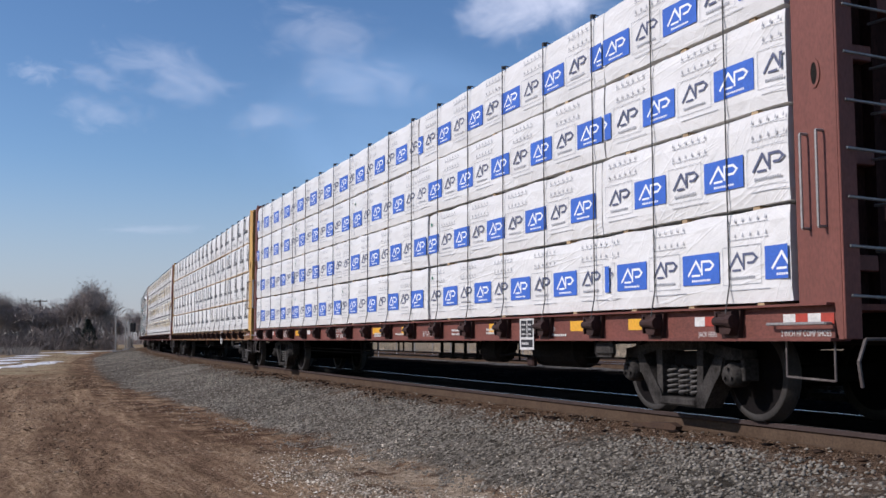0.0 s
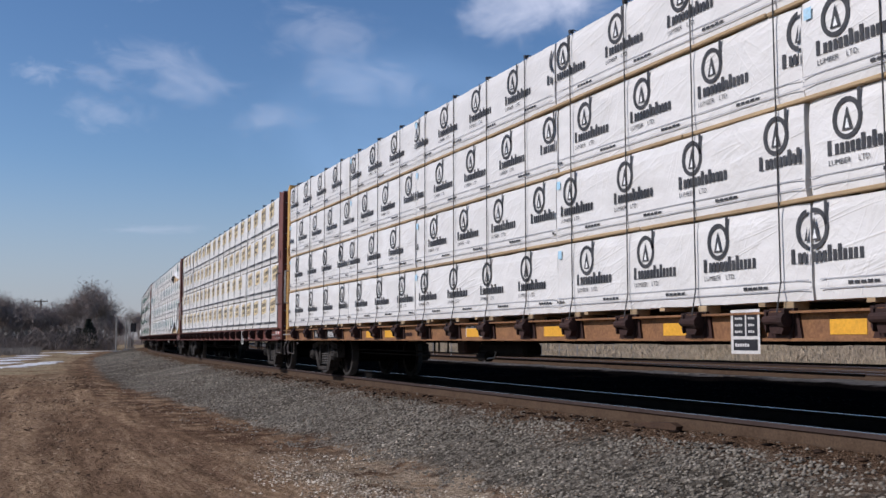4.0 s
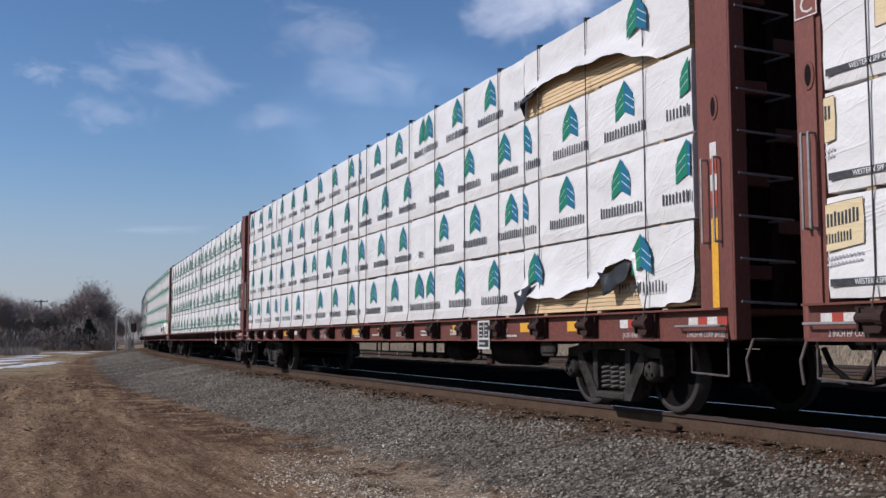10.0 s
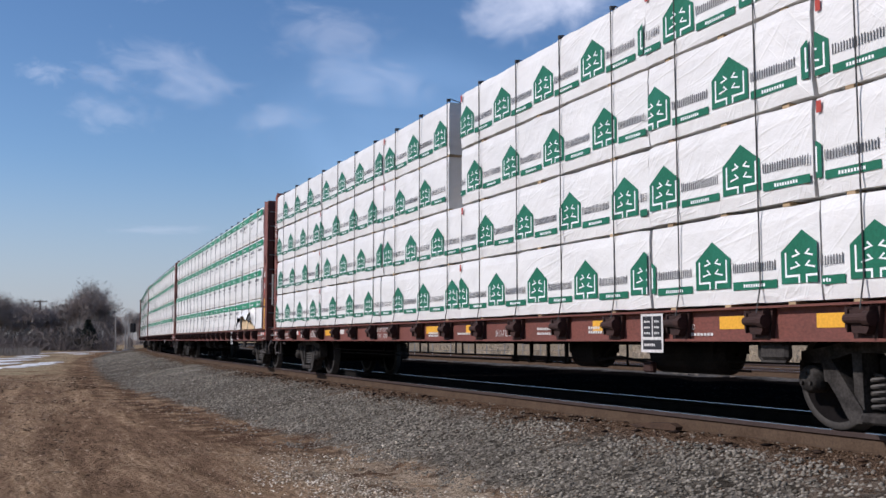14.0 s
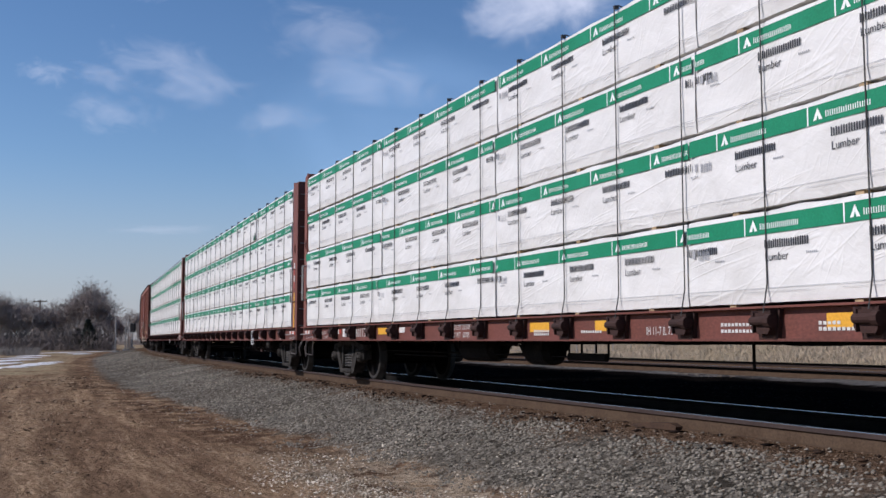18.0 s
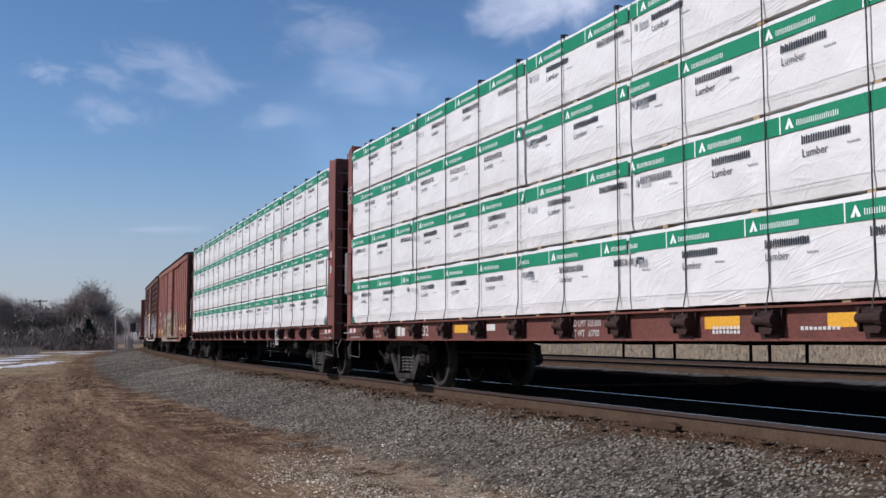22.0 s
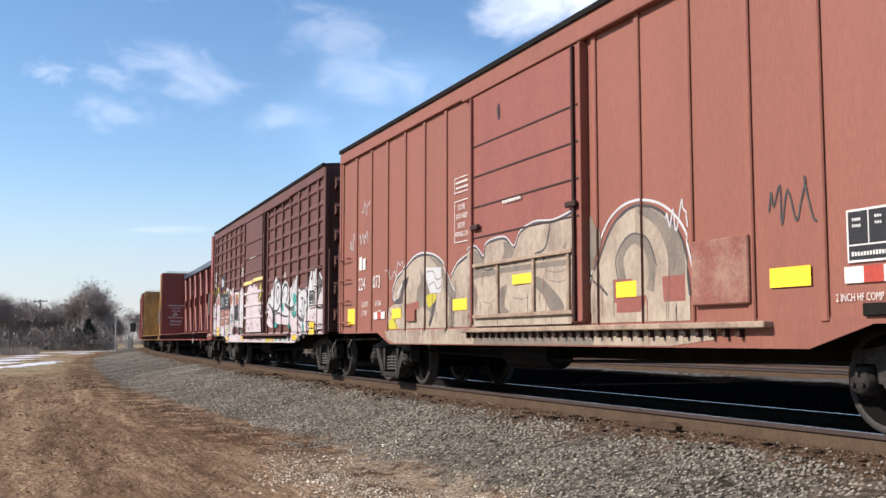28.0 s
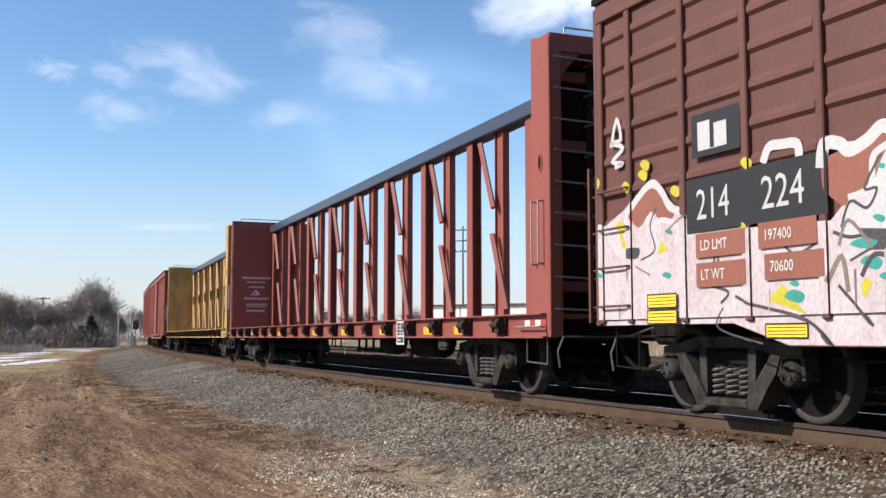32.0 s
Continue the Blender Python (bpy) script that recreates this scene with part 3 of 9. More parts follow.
# rail section: foot, web, head; 0 is the running surface
RAIL = [(-0.076, -0.186), (0.076, -0.186), (0.076, -0.174), (0.012, -0.155), (0.010, -0.055), (0.036, -0.042), (0.036, -0.008), (0.028, 0.0),
        (-0.028, 0.0), (-0.036, -0.008), (-0.036, -0.042), (-0.010, -0.055), (-0.012, -0.155), (-0.076, -0.174)]
RAIL_MI = [0, 0, 0, 0, 0, 2, 2, 1, 2, 2, 0, 0, 0, 0]
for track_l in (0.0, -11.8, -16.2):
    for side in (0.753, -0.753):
        # near track's far rail has near-black sides: shade under the train as colour
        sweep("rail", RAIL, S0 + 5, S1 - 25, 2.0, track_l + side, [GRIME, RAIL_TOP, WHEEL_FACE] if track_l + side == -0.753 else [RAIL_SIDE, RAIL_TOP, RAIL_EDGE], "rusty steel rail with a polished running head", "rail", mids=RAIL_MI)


def build_ties():
    bm = box(bmesh.new(), -0.115, 0.115, -1.3, 1.3, -0.36, -0.183, 0.012)
    tie = None
    for row, s0, s1 in ((0.0, 1.0, 62.0), (-11.8, 12.0, 80.0), (-16.2, 20.0, 84.0)):
        holder = thing("track_ties", "weathered timber ties under the rails", "railway ties", kind="structure")
        s = s0
        while s < s1:
            x, y, a = on_track(s, row)
            at = pose(float(x), float(y), random.uniform(-0.012, 0.004), 0, 0, math.degrees(a) + 90 + random.uniform(-1, 1))
            if tie is None:
                tie = part("tie", bm, TIE_WOOD, holder, at=at)
            else:
                again(tie, at, holder)
            s += 0.54 + random.uniform(-0.02, 0.02)


build_ties()


# ---------------------------------------------------------------- rolling stock: running gear
def lathe(bm, prof, n=28, mi=0, y_flip=1):
    """Turn a profile of (radius, y, material) round the y axis."""
    rings_ = []
    for r, y, _ in prof:
        rings_.append([bm.verts.new((r * math.cos(2 * math.pi * i / n), y * y_flip, r * math.sin(2 * math.pi * i / n))) for i in range(n)])
    for k in range(len(prof) - 1):
        for i in range(n):
            f = bm.faces.new((rings_[k][i], rings_[k][(i + 1) % n], rings_[k + 1][(i + 1) % n], rings_[k + 1][i]))
            f.material_index = prof[k + 1][2]
            f.smooth = True
    return bm


WR = 0.457


def wheelset_mesh():
    bm = bmesh.new()
    prof = [(0.085, 0.0, 0), (0.085, 0.66, 0), (0.12, 0.67, 0), (0.14, 0.72, 0), (0.36, 0.700, 0), (0.385, 0.69, 0), (0.485, 0.685, 1), (0.485, 0.715, 1), (WR, 0.735, 1), (WR - 0.004, 0.815, 1),
            (0.440, 0.822, 1), (0.385, 0.822, 1), (0.37, 0.79, 0), (0.17, 0.81, 0), (0.15, 0.85, 0), (0.09, 0.86, 0), (0.08, 0.95, 0), (0.0, 0.95, 0)]
    for f in (1, -1):
        lathe(bm, prof, 32, y_flip=f)
    bmesh.ops.recalc_face_normals(bm, faces=bm.faces)
    me = bpy.data.meshes.new("wheelset")
    bm.to_mesh(me)
    bm.free()
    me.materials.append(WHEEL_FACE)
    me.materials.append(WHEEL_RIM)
    return me


def side_frame_mesh():
    bm = bmesh.new()
    y0, y1 = -0.09, 0.09
    top = [(-1.02, 0.60), (-1.02, 0.70), (-0.72, 0.74), (-0.45, 0.80), (0.45, 0.80), (0.72, 0.74), (1.02, 0.70), (1.02, 0.60), (0.76, 0.60), (0.42, 0.69), (-0.42, 0.69), (-0.76, 0.60)]
    prism(bm, top, y0, y1)
    for s in (1, -1):
        leg = [(0.76 * s, 0.62), (0.64 * s, 0.64), (0.30 * s, 0.22), (0.30 * s, 0.11), (0.44 * s, 0.11), (0.60 * s, 0.34), (0.70 * s, 0.46)]
        prism(bm, leg if s > 0 else leg[::-1], y0 - 0.02, y1 + 0.02)
        col = [(0.30 * s, 0.20), (0.40 * s, 0.30), (0.42 * s, 0.70), (0.31 * s, 0.70)]
        prism(bm, col if s > 0 else col[::-1], y0, y1)
        jaw = [(0.70 * s, 0.44), (0.74 * s, 0.44), (0.76 * s, 0.60), (0.70 * s, 0.62)]
        prism(bm, jaw if s > 0 else jaw[::-1], y0, y1)
        box(bm, s * 1.02 - 0.03, s * 1.02 + 0.03, y0, y1, 0.40, 0.62, 0.01)
    box(bm, -0.32, 0.32, y0 - 0.04, y1 + 0.04, 0.11, 0.20, 0.02)
    me = bpy.data.meshes.new("side_frame")
    bm.to_mesh(me)
    bm.free()
    me.materials.append(TRUCK_STEEL)
    return me


def spring_mesh():
    """One coil spring."""
    bm = bmesh.new()
    turns, n, k, R, r = 5.5, 12, 5, 0.072, 0.017
    prev = None
    total = int(turns * n)
    for i in range(total + 1):
        a = 2 * math.pi * i / n
        c = Vector((R * math.cos(a), R * math.sin(a), 0.215 + 0.30 * i / total))
        d = Vector((math.cos(a), math.sin(a), 0))
        cur = [bm.verts.new(c + d * (r * math.cos(2 * math.pi * q / k)) + Vector((0, 0, r * math.sin(2 * math.pi * q / k)))) for q in range(k)]
        if prev:
            for q in range(k):
                bm.faces.new((prev[q], prev[(q + 1) % k], cur[(q + 1) % k], cur[q]))
        prev = cur
    bmesh.ops.recalc_face_normals(bm, faces=bm.faces)
    me = bpy.data.meshes.new("spring")
    bm.to_mesh(me)
    bm.free()
    me.materials.append(SPRING_STEEL)
    return me


def bearing_mesh():
    bm = bmesh.new()
    lathe(bm, [(0.10, 0.0, 0), (0.12, -0.02, 0), (0.125, -0.16, 0), (0.105, -0.18, 0), (0.10, -0.20, 0), (0.0, -0.20, 0)], 14)
    for i in range(3):
        a = radians(90 + 120 * i)
        rod(bm, (0.06 * math.cos(a), -0.20, 0.06 * math.sin(a)), (0.06 * math.cos(a), -0.225, 0.06 * math.sin(a)), 0.018, 6)
    bmesh.ops.recalc_face_normals(bm, faces=bm.faces)
    me = bpy.data.meshes.new("axle_bearing")
    bm.to_mesh(me)
    bm.free()
    me.materials.append(TRUCK_STEEL)
    return me


WS_ME, SF_ME, SP_ME, BR_ME = wheelset_mesh(), side_frame_mesh(), spring_mesh(), bearing_mesh()
MID = Matrix.Identity(4)


def obj(name, me, parent, at, label=""):
    o = new(name, me)
    o.parent = parent
    o.matrix_basis = at
    if label:
        tagged(o, label)
    return o


def truck(parent, x):
    bm = bmesh.new()
    box(bm, -0.24, 0.24, -1.0, 1.0, 0.50, 0.68, 0.04)
    box(bm, -0.3, 0.3, -0.3, 0.3, 0.66, 0.74, 0.02)
    for s in (1, -1):                                     # brake beams
        rod(bm, (s * 0.42, -0.75, 0.34), (s * 0.42, 0.75, 0.34), 0.035, 6)
        rod(bm, (s * 0.42, -0.6, 0.34), (s * 0.2, 0, 0.42), 0.025, 6)
    t = part("truck", bm, GRIME, parent, "cast steel two-axle truck", at=T(x, 0, 0))
    for s in (1, -1):
        o = obj("side_frame", SF_ME, t, T(0, s * 1.0, 0), "dusty cast steel side frame")
        for cx in (-0.2, 0.0, 0.2):
            obj("spring", SP_ME, t, T(cx, s * 1.0, 0))
        for a in (0.89, -0.89):
            obj("axle_bearing", BR_ME, t, T(a, s * 0.95, WR) @ Matrix.Rotation(0 if s < 0 else math.pi, 4, "Z"))
    for a in (0.89, -0.89):
        obj("wheelset", WS_ME, t, T(a, 0, WR), "steel wheelset with worn bright rims")
    return t


def coupler(parent, x, d):
    """Coupler, cut lever and air hose at an end; d is 1 at the front, -1 at the rear."""
    bm = bmesh.new()
    box(bm, min(x, x + d * 0.55), max(x, x + d * 0.55), -0.09, 0.09, 0.76, 0.92, 0.02)
    box(bm, min(x + d * 0.45, x + d * 0.75), max(x + d * 0.45, x + d * 0.75), -0.17, 0.13, 0.70, 0.98, 0.05)
    part("coupler", bm, GRIME, parent, "grimy knuckle coupler")
    bm = bmesh.new()
    rods(bm, [(x + d * 0.12, -1.25, 0.80), (x + d * 0.12, -0.35, 0.80), (x + d * 0.4, -0.12, 0.92)], 0.014)
    rods(bm, [(x + d * 0.12, -1.25, 0.80), (x + d * 0.12, -1.33, 0.62), (x + d * 0.12, -1.30, 0.42)], 0.016)
    part("uncoupling_lever", bm, STEP_STEEL, parent, "bent steel uncoupling lever")
    bm = bmesh.new()
    rods(bm, [(x + d * 0.1, -0.42, 0.72), (x + d * 0.2, -0.42, 0.55), (x + d * 0.35, -0.36, 0.42), (x + d * 0.55, -0.3, 0.40), (x + d * 0.7, -0.25, 0.44)], 0.028, 8)
    part("air_hose", bm, GRIME, parent, "black rubber air hose")


def stirrup(parent, x0, x1, y, ztop, zbot=0.46, mat=None):
    bm = bmesh.new()
    rods(bm, [(x0, y, ztop), (x0, y, zbot + 0.02), (x1, y, zbot), (x1, y, ztop)], 0.011)
    return part("step", bm, mat or STEP_STEEL, parent, "steel sill step")


def grab(parent, a, b, off=(0, -0.07, 0), mat=None, r=0.013):
    """A grab iron from a to b, standing off by off."""
    o = Vector(off)
    bm = rods(bmesh.new(), [Vector(a), Vector(a) + o, Vector(b) + o, Vector(b)], r)
    return part("grab_iron", bm, mat or GALV, parent)


# ---------------------------------------------------------------- centerbeam flatcar
DECK = 1.09
BULK_TOP = 4.68
CHORD = 4.56
HALF_LOAD = 11.12          # inside of the bulkheads
STRAPS = [-10.3 + 1.212 * i for i in range(18)]


def bulkhead(car, d, paint, at=HALF_LOAD):
    """End bulkhead: sheet, side posts with flanges, top beam, stiffeners, ladder rungs."""
    deep = 0.47 if d > 0 else 0.20
    x0, x1 = at + 0.03, at + 0.03 + deep
    yl, top = 1.385, BULK_TOP

    def X(a, b):
        return (d * a, d * b) if d > 0 else (d * b, d * a)
    b = part("end_bulkhead", box(bmesh.new(), *X(x0, x0 + 0.05), -yl + 0.01, yl - 0.01, DECK, top), paint, car, "tall steel end bulkhead")
    for s in (1, -1):
        pts = [(x0 + 0.05, DECK - 0.02), (x1 - 0.06, DECK - 0.02), (x1, DECK - 0.29), (x1 + 0.05, DECK - 0.29), (x1 + 0.05, top - 0.08), (x0 + 0.05, top + 0.02)]
        bm = prism(bmesh.new(), [(d * px, pz) for px, pz in pts], s * yl - 0.012, s * yl + 0.012)
        part("side_post", bm, paint, b)
        part("post_flange", box(bmesh.new(), *X(x1 + 0.05, x1 + 0.075), min(s * (yl + 0.012), s * 1.22), max(s * (yl + 0.012), s * 1.22), DECK - 0.29, top - 0.08, 0.006), paint, b)
        xc = d * (x0 + deep * 0.62)
        n = 14
        bm = bmesh.new()
        loops = [[bm.verts.new((xc + (0.052 + e) * math.cos(2 * math.pi * i / n), y_, 3.02 + (0.112 + e) * math.sin(2 * math.pi * i / n))) for i in range(n)]
                 for e, y_ in ((0.015, s * (yl + 0.012)), (0.015, s * (yl + 0.022)), (-0.015, s * (yl + 0.022)), (-0.015, s * (yl + 0.012)))]
        for la, lb in zip(loops, loops[1:]):
            for i in range(n):
                bm.faces.new((la[i], la[(i + 1) % n], lb[(i + 1) % n], lb[i]))
        bmesh.ops.recalc_face_normals(bm, faces=bm.faces)
        part("hole_rim", bm, paint, b)
        # no opening is cut: a near-black disc paints the hole's dark inside
        bm = prism(bmesh.new(), [(xc + 0.046 * math.cos(2 * math.pi * i / n), 3.02 + 0.105 * math.sin(2 * math.pi * i / n)) for i in range(n)], s * (yl + 0.016) - 0.002, s * (yl + 0.016) + 0.002)
        part("lifting_hole", bm, GRIME, b)
    part("top_beam", box(bmesh.new(), *X(x0 + 0.05, x1 + 0.07), -yl, yl, top - 0.26, top - 0.02, 0.01), paint, b)
    for s in (1, -1):
        bm = prism(bmesh.new(), [(s * (yl - 0.02), top - 0.26), (s * (yl - 0.45), top - 0.26), (s * (yl - 0.02), top - 0.75)], 0, 0.02)
        for v in bm.verts:
            v.co = Vector((d * (x1 + 0.02) + v.co.y, v.co.x, v.co.z))
        part("corner_gusset", bm, paint, b)
    part("end_sheet", box(bmesh.new(), *X(x0 + 0.05, x0 + 0.062), -yl + 0.03, yl - 0.03, DECK, top - 0.27), SHADED_SHEET, b, "outer face of the bulkhead, shade put into its colour")
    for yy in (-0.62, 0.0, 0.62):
        part("stiffener", box(bmesh.new(), *X(x0 + 0.062, x0 + 0.30 * deep + 0.05), yy - 0.04, yy + 0.04, DECK, top - 0.26), SHADED_SHEET, b)
    for k in range(7):                                    # staggered channel ends between the stiffeners
        zz = 1.45 + k * 0.46
        for y0_, y1_ in (((-0.58, -0.04), (0.66, 1.2)) if k % 2 else ((-1.2, -0.66), (0.04, 0.58))):
            part("cross_stiffener", box(bmesh.new(), *X(x0 + 0.062, x0 + 0.40 * deep), y0_, y1_, zz - 0.07, zz + 0.07, 0.01), paint, b)
    for k in range(9):
        z = 1.15 + k * 0.40
        bm = rods(bmesh.new(), [(d * (x1 + 0.08), -1.33, z), (d * (x1 + 0.08), -0.70, z - 0.02), (d * (x0 + 0.2), -0.70, z)], 0.013)
        part("ladder_rung", bm, GALV, b, "worn steel ladder rung")
    for f in (0.38, 0.78):
        grab(b, (d * (x0 + deep * f), -yl - 0.01, 1.72), (d * (x0 + deep * f), -yl - 0.01, 2.52), (0, -0.08, 0))
    bm = rods(bmesh.new(), [(d * (x1 - 0.05), -1.1, top), (d * (x1 - 0.05), -1.1, top + 0.1), (d * (x1 - 0.05), 1.1, top + 0.1), (d * (x1 - 0.05), 1.1, top)], 0.014)
    part("top_handrail", bm, GALV, b)
    return b


def post_sheets(car, red_white=True, yellow=True):
    """Reflector sheets on the near side post of the front bulkhead."""
    x = HALF_LOAD + 0.03 + 0.47 * 0.58
    if red_white:
        pl = [(i % 2, 1, rect(-0.05, 0.05, 2.06 + i * 0.155, 2.06 + (i + 1) * 0.155)) for i in range(4)]
        flat("reflector", pl, [REFLECT_RED, WHITE_PAINT], car, T(x, -1.402, 0), "red and white reflector sheet")
    if yellow:
        flat("reflector", [(0, 1, rect(-0.05, 0.05, 1.1, 1.95))], [REFLECT_YELLOW], car, T(x, -1.402, 0), "yellow reflector sheet")


def winch_mesh():
    bm = bmesh.new()
    prism(bm, [(-0.12, 0.0), (0.12, 0.0), (0.16, 0.16), (0.16, 0.26), (-0.16, 0.26), (-0.16, 0.16)], -0.10, 0.06)
    rod(bm, (-0.20, -0.12, 0.16), (0.20, -0.12, 0.16), 0.055, 10)
    rod(bm, (0.13, -0.12, 0.16), (0.24, -0.12, 0.16), 0.085, 10)
    bm.transform(Matrix.Translation((0, 0, 0.05)) @ Matrix.Diagonal((0.62, 0.72, 0.72, 1)))
    # dark pocket plate, also standing in for the shadow round the winch
    prism(bm, [(-0.11, 0.0), (0.13, 0.0), (0.17, 0.27), (-0.14, 0.27)], -0.02, 0.026)
    prism(bm, [(-0.13, 0.10), (-0.11, 0.06), (-0.10, 0.24), (-0.13, 0.26)], -0.09, 0.02)
    prism(bm, [(0.09, 0.04), (0.12, 0.08), (0.14, 0.26), (0.10, 0.24)], -0.10, 0.02)
    me = bpy.data.meshes.new("strap_winch")
    bm.to_mesh(me)
    bm.free()
    return me


WINCH_ME = {}


def centerbeam(label, paint, sill_paint, loaded=True, rear=HALF_LOAD, deck=DECK):
    car = thing("centerbeam_flatcar", label, "railcar", "freight cars of the train")
    xe = HALF_LOAD + 0.46
    xr = rear + 0.24
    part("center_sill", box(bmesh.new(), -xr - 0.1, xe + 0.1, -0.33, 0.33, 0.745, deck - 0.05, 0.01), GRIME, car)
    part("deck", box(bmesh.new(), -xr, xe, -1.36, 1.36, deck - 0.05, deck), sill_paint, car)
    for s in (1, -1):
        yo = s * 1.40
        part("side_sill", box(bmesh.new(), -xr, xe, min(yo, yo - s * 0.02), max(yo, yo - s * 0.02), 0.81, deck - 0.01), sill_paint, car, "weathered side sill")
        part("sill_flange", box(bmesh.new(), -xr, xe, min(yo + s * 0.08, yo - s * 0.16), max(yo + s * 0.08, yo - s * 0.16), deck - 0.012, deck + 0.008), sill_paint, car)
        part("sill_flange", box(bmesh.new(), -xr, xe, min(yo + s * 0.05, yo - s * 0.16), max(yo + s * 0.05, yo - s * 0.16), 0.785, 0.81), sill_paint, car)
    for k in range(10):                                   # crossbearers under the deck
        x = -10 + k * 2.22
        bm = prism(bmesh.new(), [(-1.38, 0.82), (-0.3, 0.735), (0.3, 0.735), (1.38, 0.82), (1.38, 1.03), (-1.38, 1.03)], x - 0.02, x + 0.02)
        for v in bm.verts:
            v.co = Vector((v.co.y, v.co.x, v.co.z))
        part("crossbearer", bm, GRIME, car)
    key = sill_paint.name
    if key not in WINCH_ME:
        WINCH_ME[key] = winch_mesh()
        WINCH_ME[key].materials.append(DARK_RED)
    for s in (1, -1):
        for x in STRAPS:
            obj("strap_winch", WINCH_ME[key], car, T(x, s * 1.43, 0.80) @ Matrix.Rotation(0 if s < 0 else math.pi, 4, "Z"))
    bulkhead(car, 1, paint)
    bulkhead(car, -1, paint, rear)
    # the beam along the middle: columns, top chord, diagonals
    part("top_chord", box(bmesh.new(), -HALF_LOAD, HALF_LOAD, -0.16, 0.16, CHORD - 0.25, CHORD, 0.02), CHORD_TOP if not loaded else paint, car, "" if loaded else "top chord, sky's reflection put in as blue-black")
    for k in range(19):
        x = -10.9 + k * 1.211
        bm = bmesh.new()
        if k % 2:
            box(bm, x - 0.15, x + 0.15, -0.02, 0.02, deck, CHORD - 0.24)
            box(bm, x - 0.17, x - 0.15, -0.06, 0.06, deck, CHORD - 0.24)
            box(bm, x + 0.15, x + 0.17, -0.06, 0.06, deck, CHORD - 0.24)
        else:
            box(bm, x - 0.012, x + 0.012, -0.08, 0.08, deck, CHORD - 0.24)
            box(bm, x - 0.13, x + 0.13, -0.09, -0.07, deck, CHORD - 0.24)
            box(bm, x - 0.13, x + 0.13, 0.07, 0.09, deck, CHORD - 0.24)
        part("column", bm, paint, car)
    if not loaded:
        for k in range(0, 17, 2):
            x = -10.9 + (k + 0.5) * 1.211
            for zt, zb, hop in ((4.2, 3.0, 0.55), (2.55, 1.25, 0.55)):
                xa = x + (0.0 if zt > 3 else 0.5) * 1.0
                bm = rod(bmesh.new(), (xa, -0.14, zt), (xa + hop, -0.14, zb), 0.055, 4)
                part("diagonal_brace", bm, paint, car)
    for d in (1, -1):
        truck(car, d * (9.25 if rear > 11.3 else 9.0))
        coupler(car, xe + 0.05 if d > 0 else -xr - 0.05, d)
    for s in (-1, 1):
        stirrup(car, xe - 0.62, xe - 0.05, s * 1.36, 0.80)
        stirrup(car, -xr + 0.05, -xr + 0.62, s * 1.36, 0.80)
    grab(car, (xe - 0.72, -1.42, 0.93), (xe - 0.02, -1.42, 0.93), (0, -0.06, 0))
    grab(car, (-xr + 0.02, -1.42, 0.93), (-xr + 0.72, -1.42, 0.93), (0, -0.06, 0))
    bm2 = bmesh.new()
    box(bm2, 7.72, 8.12, -1.36, -1.30, 0.60, 0.80, 0.05)
    part("jacking_pad", bm2, TRUCK_STEEL, car)
    return car


